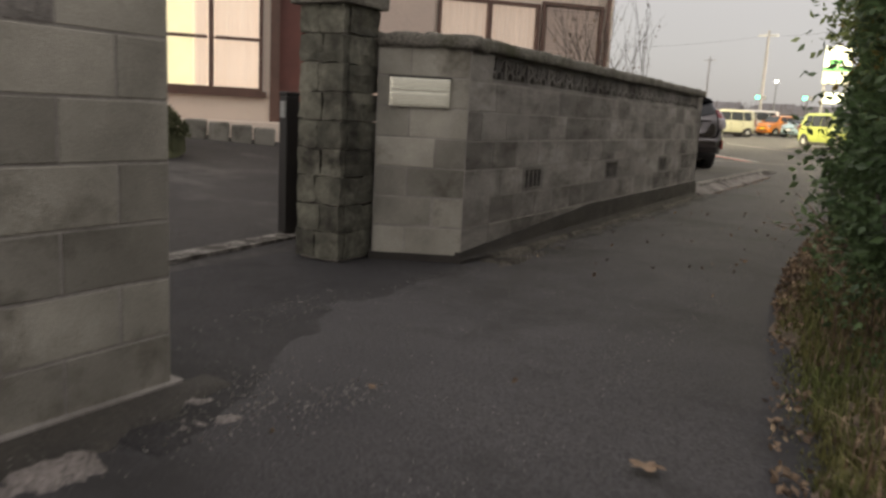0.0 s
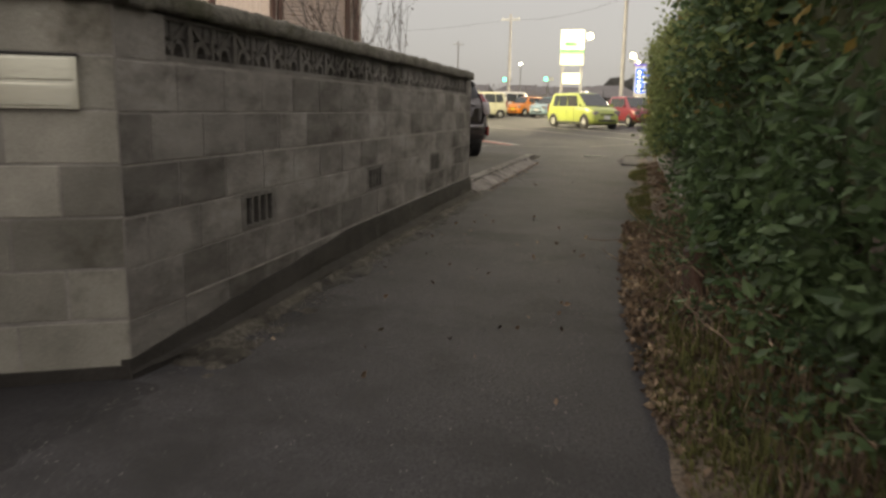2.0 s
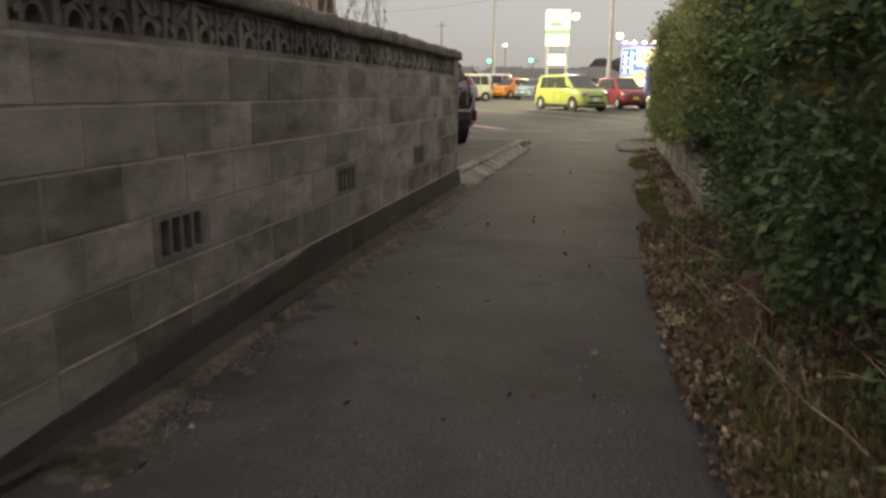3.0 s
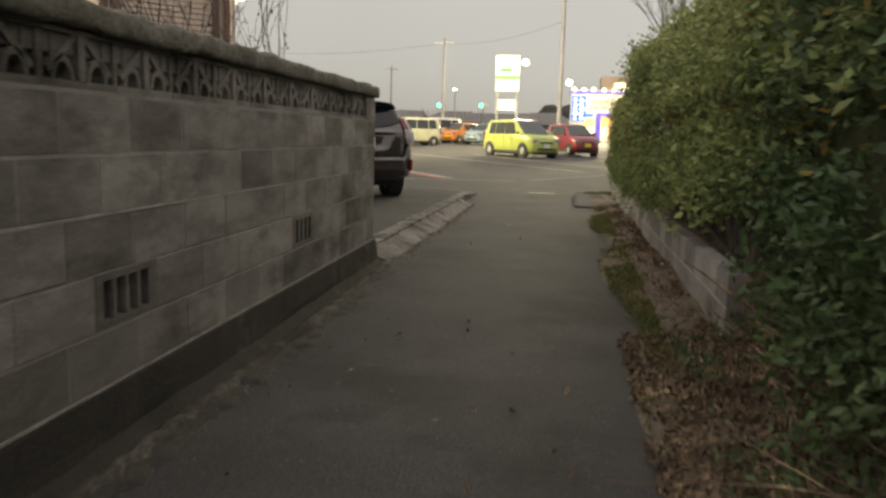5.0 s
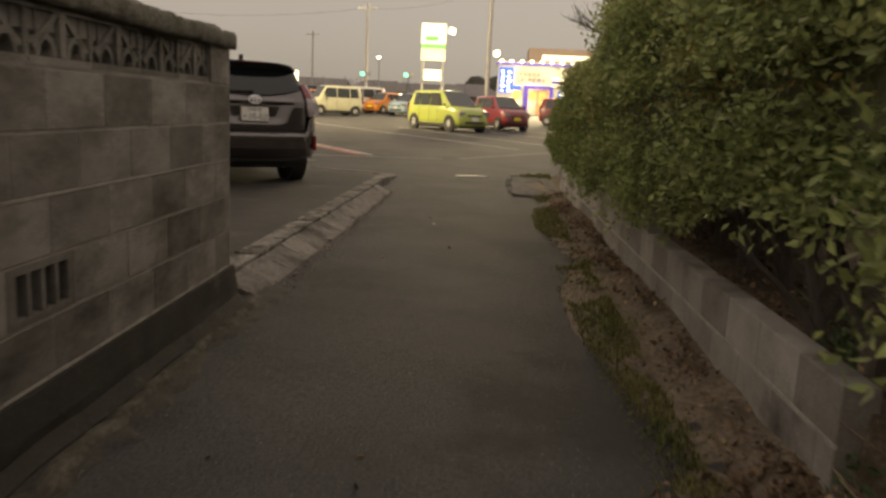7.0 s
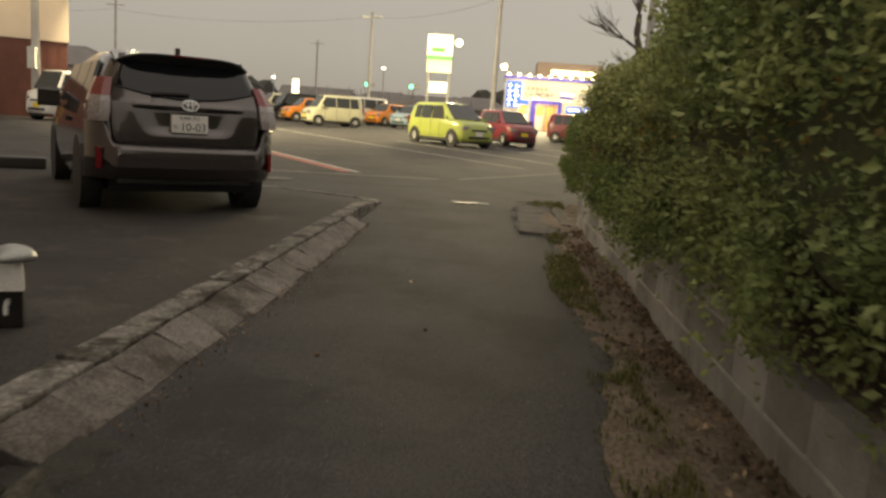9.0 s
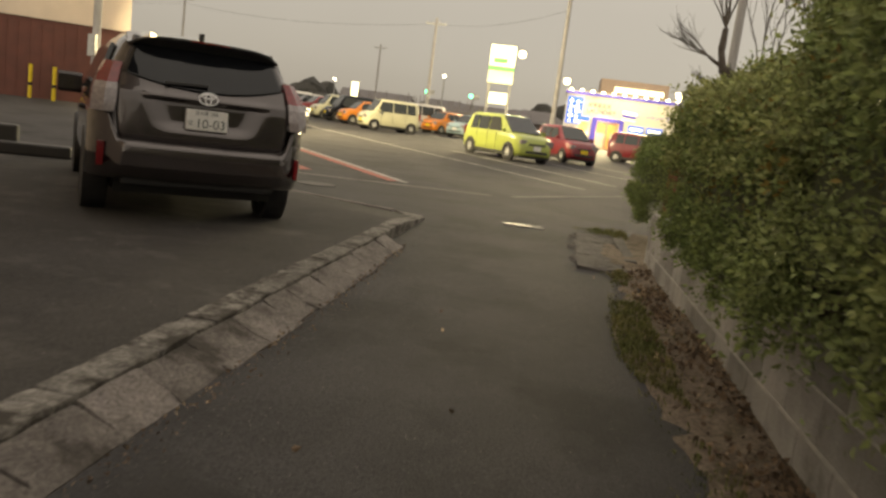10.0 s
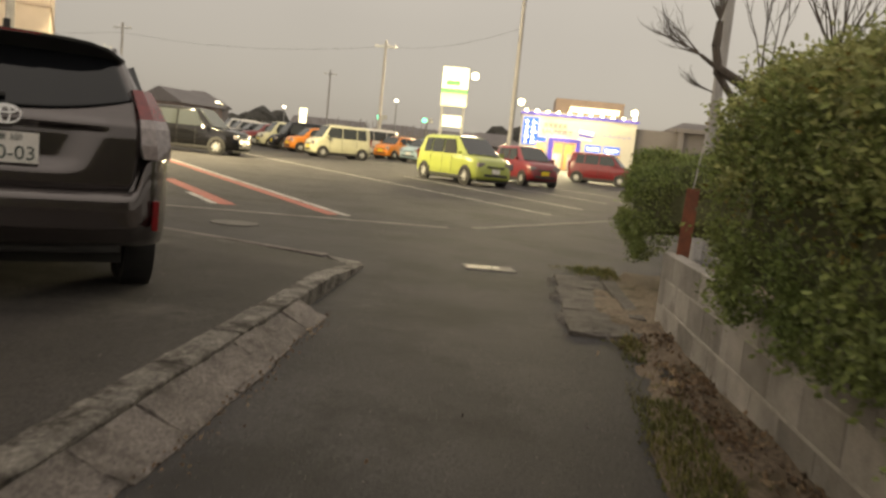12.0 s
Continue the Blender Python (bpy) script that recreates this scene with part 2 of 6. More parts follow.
M_BLACKAL = material("dark_aluminium", (0.016, 0.014, 0.013), (0.024, 0.021, 0.019), 0.45, 0.3, fine=90, coarse=5)
M_SHUT = material("beige_shutter", (0.6, 0.47, 0.39), (0.53, 0.42, 0.35), 0.6, fine=60, coarse=2)
M_ROOF = material("roof_tile", (0.07, 0.068, 0.07), (0.1, 0.098, 0.1), 0.6, fine=20, coarse=3, per_island=0.2)
M_CURT = material("lit_curtain", (0.7, 0.6, 0.5), (0.62, 0.52, 0.45), 0.9, fine=3, coarse=9, glow=(1.0, 0.78, 0.6), power=0.75, stretch=(9, 9, 0.2))
M_CURTY = material("lit_yellow_blind", (0.75, 0.7, 0.45), (0.7, 0.65, 0.4), 0.9, fine=3, coarse=9, glow=(1.0, 0.9, 0.55), power=1.0)
# a weak glow is put into this curtain to brighten the facade
M_CURTGLOW = material("glowing_grey_curtain", (0.55, 0.47, 0.4), (0.42, 0.36, 0.32), 0.9, fine=3, coarse=9, stretch=(9, 9, 0.2), glow=(1.0, 0.78, 0.62), power=0.42)
M_PANE = bpy.data.materials.new("window_pane")
M_PANE.use_nodes = True
_p = M_PANE.node_tree.nodes["Principled BSDF"]
_p.inputs["Transmission Weight"].default_value, _p.inputs["Roughness"].default_value, _p.inputs["IOR"].default_value = 1.0, 0.02, 1.3
M_SIGN = material("lit_sign_white", (0.8, 0.8, 0.7), rough=0.5, glow=(1.0, 0.97, 0.62), power=2.6)
M_SIGN2 = material("lit_sign_cream", (0.8, 0.78, 0.6), rough=0.5, glow=(1.0, 0.95, 0.6), power=1.1)
M_SIGNG = material("lit_sign_green", (0.3, 0.7, 0.3), rough=0.5, glow=(0.3, 1.0, 0.2), power=0.75)
M_SIGNB = material("lit_sign_blue", (0.05, 0.15, 0.7), rough=0.5, glow=(0.05, 0.2, 0.95), power=0.8)
M_SIGNP = material("lit_sign_indigo", (0.1, 0.08, 0.5), rough=0.5, glow=(0.16, 0.12, 0.8), power=0.3)
M_LIT = material("flood_lamp_face", (1, 0.9, 0.6), rough=0.4, glow=(1.0, 0.9, 0.5), power=14)
M_STLIT = material("street_lamp_face", (1, 1, 0.9), rough=0.4, glow=(1.0, 0.97, 0.8), power=9)
M_GREENLT = material("green_signal", (0.1, 0.8, 0.5), rough=0.4, glow=(0.1, 1.0, 0.6), power=4)
M_SHOPIN = material("lit_shop_interior", (0.8, 0.5, 0.25), (0.7, 0.4, 0.15), 0.8, fine=6, coarse=2, glow=(1.0, 0.58, 0.2), power=0.75)
M_SHOPW = material("lit_shop_fascia", (0.84, 0.8, 0.68), (0.8, 0.76, 0.64), 0.7, fine=6, coarse=1)
M_FARWALL = material("far_house_wall", (0.4, 0.3, 0.25), (0.33, 0.25, 0.21), 0.85, fine=10, coarse=0.4)
M_FARGREY = material("far_grey_wall", (0.3, 0.27, 0.25), (0.25, 0.225, 0.21), 0.85, fine=10, coarse=0.4)
# paler than M_ROOF: distance haze is mixed into the tile colour
M_HAZEROOF = material("hazed_roof_tile", (0.16, 0.145, 0.14), (0.2, 0.18, 0.172), 0.7, fine=10, coarse=0.5, per_island=0.2)
M_FARTREE = material("far_woods", (0.05, 0.05, 0.045), (0.075, 0.07, 0.06), 0.95, fine=2, coarse=0.3)


# ---- building helpers ----
def mesh_of(bm, smooth=False):
    me = bpy.data.meshes.new("mesh")
    bmesh.ops.recalc_face_normals(bm, faces=bm.faces)
    if smooth:
        for f in bm.faces:
            f.smooth = True
    bm.to_mesh(me)
    bm.free()
    return me


def part(name, bm, mat, parent=None, label="", smooth=False, m=None):
    me = bm if isinstance(bm, bpy.types.Mesh) else mesh_of(bm, smooth)
    if mat and not me.materials:
        me.materials.append(mat)
    ob = new(name, me)
    if parent:
        ob.parent = parent
    if m is not None:
        ob.matrix_basis = m
    if label:
        ob["label"] = label
    return ob


def thing(name, label, category, m=None, group="", kind=""):
    ob = new(name)
    ob.empty_display_size = 0.2
    if m is not None:
        ob.matrix_basis = m
    return tagged(ob, label, category, group, kind)


def solid(name, bm, mat, label, category, group="", kind="", smooth=False, m=None):
    return tagged(part(name, bm, mat, None, "", smooth, m), label, category, group, kind)


def box(bm, x0, x1, y0, y1, z0, z1, bevel=0.0, m=None):
    """Adds a box to bm."""
    made = bmesh.ops.create_cube(bm, size=1)["verts"]
    for v in made:
        v.co = Vector((x0 + (v.co.x + 0.5) * (x1 - x0), y0 + (v.co.y + 0.5) * (y1 - y0), z0 + (v.co.z + 0.5) * (z1 - z0)))
    if bevel:
        edges = list({e for v in made for e in v.link_edges})
        made = list({v for f in bmesh.ops.bevel(bm, geom=edges, offset=bevel, segments=2, affect="EDGES", profile=0.6)["faces"] for v in f.verts} | {v for v in made if v.is_valid})
    if m is not None:
        bmesh.ops.transform(bm, matrix=m, verts=[v for v in made if v.is_valid])
    return bm


def boxed(*a, **k):
    return box(bmesh.new(), *a, **k)


def tube(bm, a, b, r0, r1=None, n=10, cap=True):
    """A tapered round bar from a to b."""
    a, b = Vector(a), Vector(b)
    d = b - a
    q = d.to_track_quat("Z", "Y").to_matrix().to_4x4()
    bmesh.ops.create_cone(bm, cap_ends=cap, segments=n, radius1=r0, radius2=r0 if r1 is None else r1, depth=d.length, matrix=Matrix.Translation((a + b) / 2) @ q)
    return bm


def prism(bm, outline, z0, z1):
    """A plan outline, counter-clockwise, raised from z0 to z1."""
    lo, hi = [bm.verts.new((x, y, z0)) for x, y in outline], [bm.verts.new((x, y, z1)) for x, y in outline]
    bm.faces.new(list(reversed(lo)))
    bm.faces.new(hi)
    n = len(outline)
    for i in range(n):
        bm.faces.new((lo[i], lo[(i + 1) % n], hi[(i + 1) % n], hi[i]))
    return bm


def rough_up(bm, amount, scale, seed=0.0):
    for v in bm.verts:
        v.co += noise.noise_vector(v.co * scale + Vector((seed, seed, 0))) * amount
    return bm


def ground_z(y):
    """The lot climbs gently away from the lane."""
    return 0.0 if y < 24 else 0.016 * (min(y, 82) - 24)


def along(p, q):
    """The pose with its x axis from p to q in plan, at p."""
    return pose(p[0], p[1], p[2] if len(p) > 2 else 0, 0, 0, math.degrees(math.atan2(q[1] - p[1], q[0] - p[0])))


# ---- ground ----
def grid_sheet(xs, ys, height):
    bm = bmesh.new()
    rows = [[bm.verts.new((x, y, height(x, y))) for x in xs] for y in ys]
    for j in range(len(ys) - 1):
        for i in range(len(xs) - 1):
            bm.faces.new((rows[j][i], rows[j][i + 1], rows[j + 1][i + 1], rows[j + 1][i]))
    return bm


xs = [-1500, -300, -80, -40] + [-20 + i for i in range(17)] + [-3 + 0.1 * i for i in range(31)] + [0.5, 1, 2, 4, 8, 14, 20, 40, 80, 300, 1500]
ys = [-1500, -300, -60, -20, -10] + [-5 + 0.25 * i for i in range(120)] + [26 + 4 * i for i in range(15)] + [90, 110, 150, 300, 700, 1500]


def lane_height(x, y):
    near = -2.7 < x < 0 and -4 < y < 24 and not (x < -1.5 and y < 4.8)
    worn = 0.012 * noise.noise(Vector((x * 0.7, y * 0.5, 3))) if near else 0.0
    return ground_z(y) + worn


solid("ground", grid_sheet(xs, ys, lane_height), M_ASPHALT, "worn dark grey asphalt of the lane and car park", "ground", kind="structure", smooth=True)

# the raised drive beside the house, with its edge running back along the lot
drive = prism(bmesh.new(), [(-3.0, 11.75), (-2.99, 19.1), (-5.3, 19.93), (-9.4, 21.4), (-13.5, 22.2), (-14.0, 9.0), (-3.6, 11.2)], -0.2, 0.115)
# its far edge ramps down to the lot
crest = [drive.verts.new(p) for p in ((-2.99, 19.1, 0.115), (-5.3, 19.93, 0.115), (-9.4, 21.4, 0.115), (-13.5, 22.2, 0.115))]
toe = [drive.verts.new(p) for p in ((-2.97, 20.42, 0.016), (-5.3, 21.55, 0.012), (-9.0, 22.6, 0.012), (-13.5, 23.4, 0.01))]
for k in range(3):
    drive.faces.new((crest[k], crest[k + 1], toe[k + 1], toe[k]))
solid("driveway", drive, M_DRIVE, "stained raised asphalt driveway beside the lane", "driveway", kind="structure")
yard = grid_sheet([-14 + 0.6 * i for i in range(19)], [-4 + 0.6 * i for i in range(27)], lambda x, y: min(0.62, 0.02 + 0.085 * (-3.75 - x)) if x < -3.5 else -0.06)
for v in yard.verts:
    if v.co.y > 11.3:
        v.co.z = min(v.co.z, 0.09)
solid("yard", yard, M_DRIVE, "sloping asphalt yard climbing to the house", "yard", kind="structure", smooth=True)

# the verge: soil bank under the hedge, from the road's ragged edge
RX = [-0.8, -0.72, -0.64, -0.55, -0.45, -0.35, -0.25, -0.16, -0.12, -0.08, 0.1, 0.4, 0.9, 1.6, 2.6, 5.0]


def edge_shift(y):
    """The lane is wider at its start."""
    return 0.05 if y > 8 else 0.05 + 0.0162 * (8 - y) ** 2 if y > 0 else 1.087 - 0.26 * y


def verge_height(x, y):
    x = x - edge_shift(y)
    k = (x + 0.78) / 0.6
    rise = min(1, max(0, (x + 0.55) / 0.7))
    behind = 0.36 if y < 12.5 else 0.5
    bank = 0.24 * rise * rise if y < 9.6 else (behind if x > -0.14 else 0.05 * min(1, max(0, (x + 0.45) / 0.25))) * (1 if y < 18.8 else 0.12)
    n = noise.noise(Vector((x * 5, y * 3, 0))) * 0.03 + noise.noise(Vector((x * 14, y * 11, 5))) * 0.012
    return -0.02 + (0.05 + n) * min(1, max(0, k * 3)) + bank * (1 if k > 0 else 0) + 0.02 * math.sin(y * 1.7)


vb = grid_sheet(RX, [-5 + 0.12 * i for i in range(223)], lambda x, y: verge_height(x + edge_shift(y), y))
for v in vb.verts:
    base_x = v.co.x
    v.co.x += edge_shift(v.co.y)
    if base_x < -0.6:
        v.co.x += 0.06 * noise.noise(Vector((0, v.co.y * 2.3, 1))) + 0.03 * noise.noise(Vector((0, v.co.y * 9, 1)))
solid("verge", vb, M_SOIL, "strip of soil and leaf litter along the lane", "verge", kind="structure", smooth=True)


# newer, darker asphalt laid across the gateway, with a ragged edge
edge_pts = [(-1.7, 1.3), (-1.76, 1.58), (-1.87, 1.83), (-2.1, 2.29), (-2.25, 2.6), (-2.47, 3.05), (-2.43, 3.6), (-2.4, 4.3)]


def apron_height(x, y):
    """It comes up out of the older asphalt along an uneven line."""
    edge = edge_pts[-1][0]
    for (ax, ay), (bx, by) in zip(edge_pts, edge_pts[1:]):
        if y <= by:
            edge = ax + (bx - ax) * max(0.0, (y - ay) / (by - ay))
            break
    d = edge - x + 0.1 * noise.noise(Vector((x * 4, y * 4, 6))) + 0.06 * noise.noise(Vector((x * 15, y * 15, 2)))
    return max(-0.02, min(0.005, d * 0.06)) if y > 1.34 else -0.02


apron = grid_sheet([-3.66 + 0.03 * i for i in range(72)], [1.28 + 0.03 * i for i in range(108)], apron_height)
solid("gateway_apron", apron, M_PATCH, "darker newer asphalt laid across the gateway", "pavement", kind="structure", smooth=True)


def crumb_sheet(x0, x1, y0, y1, step, top, cut, seed):
    """Low worn crusts of concrete that come up out of the asphalt in patches."""
    nx, ny = int((x1 - x0) / step), int((y1 - y0) / step)

    def rise(x, y):
        n = noise.noise(Vector((x * 3.1, y * 2.2, seed))) + 0.55 * noise.noise(Vector((x * 9, y * 8, seed + 4))) + 0.3 * noise.noise(Vector((x * 31, y * 29, seed)))
        edge = min(1, 6 * min(x - x0, x1 - x, (y - y0) * 0.5, (y1 - y) * 0.5) / (x1 - x0) * 2)
        return -0.03 + min(0.03 + top, max(0.0, (n - cut) * 0.16) * max(0, edge) + 0.012)
    return grid_sheet([x0 + step * i for i in range(nx + 1)], [y0 + step * i for i in range(ny + 1)], rise)


solid("concrete_crust", crumb_sheet(-2.14, -1.74, 0.3, 2.02, 0.018, 0.012, 0.16, 11.0), M_KERB, "broken pale concrete crust along the near wall", "concrete crust", kind="stuff", smooth=True)
solid("concrete_crust", crumb_sheet(-2.62, -2.26, 4.3, 7.2, 0.025, 0.016, 0.25, 8.0), M_GRIT, "broken grey concrete crust along the wall foot", "concrete crust", kind="stuff", smooth=True)


# ---- block walls ----
def wall_with_openings(length, z0, z1, d, holes):
    """A wall along x with its face at y = 0 and rectangular holes (x0, x1, z0, z1), sorted, not overlapping."""
    bm = bmesh.new()
    x = 0.0
    for a, b, c, e in holes:
        if a > x:
            box(bm, x, a, 0, d, z0, z1)
        if c > z0:
            box(bm, a, b, 0, d, z0, c)
        if e < z1:
            box(bm, a, b, 0, d, e, z1)
        x = b
    if x < length:
        box(bm, x, length, 0, d, z0, z1)
    return bm


def block_mesh(w, h, d, bevel=0.004):
    bm = boxed(0.0035, w - 0.0035, 0, d, 0.0035, h - 0.0035)
    front = [e for e in bm.edges if all(v.co.y < 0.001 for v in e.verts)]
    bmesh.ops.bevel(bm, geom=front, offset=bevel, segments=1, affect="EDGES")
    return mesh_of(bm)


BLOCKS = {}


def block(wall, x, z, w, h=0.2, d=0.11, mat=None, name="concrete_block"):
    key = (round(w, 3), round(h, 3), d, mat.name)
    if key not in BLOCKS:
        BLOCKS[key] = block_mesh(w, h, d)
        BLOCKS[key].materials.append(mat)
    j = random.uniform(-0.0015, 0.0015)
    return part(name, BLOCKS[key], None, wall, m=pose(x, j, z))


def vent_mesh():
    """A block with four upright slots."""
    bm = bmesh.new()
    for x0, x1 in ((0.005, 0.05), (0.11, 0.13), (0.19, 0.21), (0.27, 0.29), (0.35, 0.395)):
        box(bm, x0, x1, 0, 0.1, 0.03, 0.17)
    box(bm, 0.005, 0.395, 0, 0.1, 0.005, 0.03)
    box(bm, 0.005, 0.395, 0, 0.1, 0.17, 0.195)
    return mesh_of(bm)


def openwork_mesh():
    """A pierced block: a post with two struts and an arch on each side."""
    bm = bmesh.new()
    box(bm, 0.002, 0.398, 0.01, 0.1, 0.0, 0.03)
    box(bm, 0.002, 0.398, 0.01, 0.1, 0.172, 0.19)
    box(bm, 0.183, 0.217, 0.006, 0.1, 0.03, 0.172)
    box(bm, 0.012, 0.183, 0.024, 0.085, 0.108, 0.172)
    box(bm, 0.217, 0.388, 0.024, 0.085, 0.108, 0.172)
    box(bm, 0.002, 0.012, 0.014, 0.1, 0.03, 0.172)
    box(bm, 0.388, 0.398, 0.014, 0.1, 0.03, 0.172)
    for s in (-1, 1):
        box(bm, -0.011, 0.011, 0.012, 0.1, 0, 0.185, m=Matrix.Translation((0.2 + s * 0.02, 0, 0.172)) @ Matrix.Rotation(s * radians(128), 4, "Y"))
        box(bm, -0.006, 0.006, 0.018, 0.1, 0.08, 0.172, m=Matrix.Translation((0.2 + s * 0.135, 0, 0)))
        for k in range(7):
            a0, a1 = math.pi * k / 7, math.pi * (k + 1) / 7
            c = Vector((0.2 + s * 0.092, 0, 0.032))
            pts = [c + Vector((r * math.cos(a) * 0.95, 0, r * math.sin(a) * 1.25)) for a, r in ((a0, 0.042), (a1, 0.042), (a1, 0.06), (a0, 0.06))]
            f = [bm.verts.new((p.x, 0.012, p.z)) for p in pts]
            g = [bm.verts.new((p.x, 0.1, p.z)) for p in pts]
            bm.faces.new(f)
            bm.faces.new(list(reversed(g)))
            for i in range(4):
                bm.faces.new((f[i], g[i], g[(i + 1) % 4], f[(i + 1) % 4]))
    return mesh_of(bm)


def cap_run(length, z, depth, y0, seed, h=0.095):
    """A rough stone coping with rounded front edges."""
    bm = bmesh.new()
    n = max(4, int(length / 0.035))
    prof = [(y0 - 0.024, 0.0), (y0 - 0.034, 0.02), (y0 - 0.034, 0.075), (y0 - 0.02, 0.094), (y0 + depth / 2, 0.1), (y0 + depth + 0.02, 0.088), (y0 + depth + 0.045, 0.05), (y0 + depth + 0.03, 0.0)]
    rings = []
    for i in range(n + 1):
        x = length * i / n
        ring = []
        for y, dz in prof:
            p = Vector((x, y, z + dz * h / 0.1))
            p += noise.noise_vector(p * 7 + Vector((seed, 0, 0))) * 0.012 + noise.noise_vector(p * 30) * 0.013
            ring.append(bm.verts.new(p))
        rings.append(ring)
    for a, b in zip(rings, rings[1:]):
        for k in range(len(prof)):
            bm.faces.new((a[k], b[k], b[(k + 1) % len(prof)], a[(k + 1) % len(prof)]))
    bm.faces.new(rings[0])
    bm.faces.new(list(reversed(rings[-1])))
    return bm


# the long garden wall beside the lane; its face is the local y = 0 plane, outward is -y
WALL_A, WALL_B = (-2.57, 4.53), (-2.711, 11.57)
WL = math.hypot(WALL_B[0] - WALL_A[0], WALL_B[1] - WALL_A[1])
Z0 = 0.235
long_wall = thing("garden_wall", "grey concrete block garden wall with pierced top course", "wall", along(WALL_A, WALL_B), kind="structure")
vents = (0.95, 2.95, 4.95)
part("mortar_core", wall_with_openings(WL, Z0, 1.245, 0.111, [(v + 0.02, v + 0.38, Z0 + 0.215, Z0 + 0.385) for v in vents]), M_MORTAR, long_wall, m=pose(0, 0.0025, 0))
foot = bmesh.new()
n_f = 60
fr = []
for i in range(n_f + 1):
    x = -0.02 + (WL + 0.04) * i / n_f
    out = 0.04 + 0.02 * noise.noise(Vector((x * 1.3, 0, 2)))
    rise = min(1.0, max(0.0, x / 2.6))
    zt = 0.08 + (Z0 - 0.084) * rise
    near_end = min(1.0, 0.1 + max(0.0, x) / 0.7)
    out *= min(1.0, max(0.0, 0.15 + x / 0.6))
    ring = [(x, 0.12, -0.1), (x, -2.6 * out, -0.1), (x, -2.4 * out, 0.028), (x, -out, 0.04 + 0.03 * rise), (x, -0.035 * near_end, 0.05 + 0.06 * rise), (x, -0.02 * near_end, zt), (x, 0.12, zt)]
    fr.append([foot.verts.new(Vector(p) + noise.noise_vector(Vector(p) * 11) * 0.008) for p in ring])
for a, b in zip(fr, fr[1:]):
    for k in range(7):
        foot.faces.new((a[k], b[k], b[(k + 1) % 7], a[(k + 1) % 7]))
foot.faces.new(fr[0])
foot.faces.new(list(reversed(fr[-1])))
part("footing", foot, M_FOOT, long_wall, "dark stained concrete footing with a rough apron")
part("coping", cap_run(WL + 0.015, 1.432, 0.115, 0.0, 4), M_CAP, long_wall, "rough dark stone coping", smooth=True)
for zj, xa in ((Z0 + 0.6, 1.2), (Z0, 0.4)):
    part("pale_joint", rough_up(boxed(xa, WL - 0.05, -0.0025, 0.006, zj - 0.004, zj + 0.006), 0.002, 17), M_DUST, long_wall, "pale lime-stained joint")
VENT, OPEN = vent_mesh(), openwork_mesh()
VENT.materials.append(M_BLOCK)
OPEN.materials.append(M_BLOCK)
for row in range(5):
    z = Z0 + 0.2 * row + 0.002
    if row == 1:
        edges = [0.15] + [0.15 + 0.4 * k for k in range(1, 30)]
    else:
        edges = [0.4 * k + (0.2 if row % 2 else 0.0) for k in range(0, 30)]
    if edges[0] > 0:
        edges = [0.0] + edges
    edges = [e for e in edges if e < WL - 0.05] + [WL]
    for a, b in zip(edges, edges[1:]):
        if row == 1 and any(abs(a - v) < 0.02 for v in vents):
            part("vent_block", VENT, None, long_wall, m=pose(a, 0, z))
        else:
            block(long_wall, a, z, b - a, mat=M_BLOCK)
# a dark sheet behind the slots paints in their inner shade
part("vent_hollow", boxed(0.4, WL - 0.4, 0.085, 0.1, Z0 + 0.21, Z0 + 0.39), M_SLOT_SHADE, long_wall)
for kx in range(8):
    block(long_wall, 0.4 * kx, Z0 - 0.199, 0.4, mat=M_BLOCK)
part("low_core", boxed(0.0, 3.2, 0.004, 0.1, 0.0, Z0 - 0.003), M_MORTAR, long_wall)
block(long_wall, 0.0, 1.237, 0.34, 0.195, mat=M_BLOCK)
k = 0
while 0.34 + 0.4 * (k + 1) < WL - 0.02:
    part("pierced_block", OPEN, None, long_wall, m=pose(0.34 + 0.4 * k, 0, 1.24))
    k += 1
block(long_wall, 0.34 + 0.4 * k, 1.237, WL - 0.34 - 0.4 * k, 0.195, mat=M_BLOCK)

# the short panel with the letter slot, set at an angle
PAN_A = (-3.1, 4.22)
PL = math.hypot(WALL_A[0] - PAN_A[0], WALL_A[1] - PAN_A[1])
panel = thing("gate_wall", "pale concrete block panel beside the gate pillar", "wall", along(PAN_A, WALL_A), kind="structure")
part("mortar_core", boxed(0.0, PL, 0.0025, 0.115, 0.05, 1.44), M_MORTAR, panel)
for row in range(7):
    z = 0.05 + 0.2 * row - 0.005 if row else 0.04
    cuts = [0.0, 0.4, PL] if row % 2 else [0.0, 0.22, PL]
    for a, b in zip(cuts, cuts[1:]):
        block(panel, a, z, b - a, 0.2, mat=M_BLOCK2)
part("coping", cap_run(PL + 0.06, 1.432, 0.115, 0.0, 9), M_CAP, panel, "rough dark stone coping", smooth=True)
part("footing", rough_up(boxed(-0.02, PL - 0.02, -0.012, 0.12, -0.1, 0.06), 0.008, 5), M_FOOT, panel)

mail = thing("letter_slot", "brushed steel letter slot set into the block panel", "letter box", along(PAN_A, WALL_A) @ pose(0.085, -0.004, 1.045))
part("surround", boxed(0, 0.4, -0.018, 0.05, 0, 0.195, bevel=0.004), M_MAIL, mail)
part("flap", boxed(0.015, 0.385, -0.026, -0.015, 0.105, 0.182, bevel=0.003), M_MAIL, mail, "hinged steel flap")
part("lower_plate", boxed(0.015, 0.385, -0.024, -0.015, 0.012, 0.092, bevel=0.003), M_MAIL, mail)
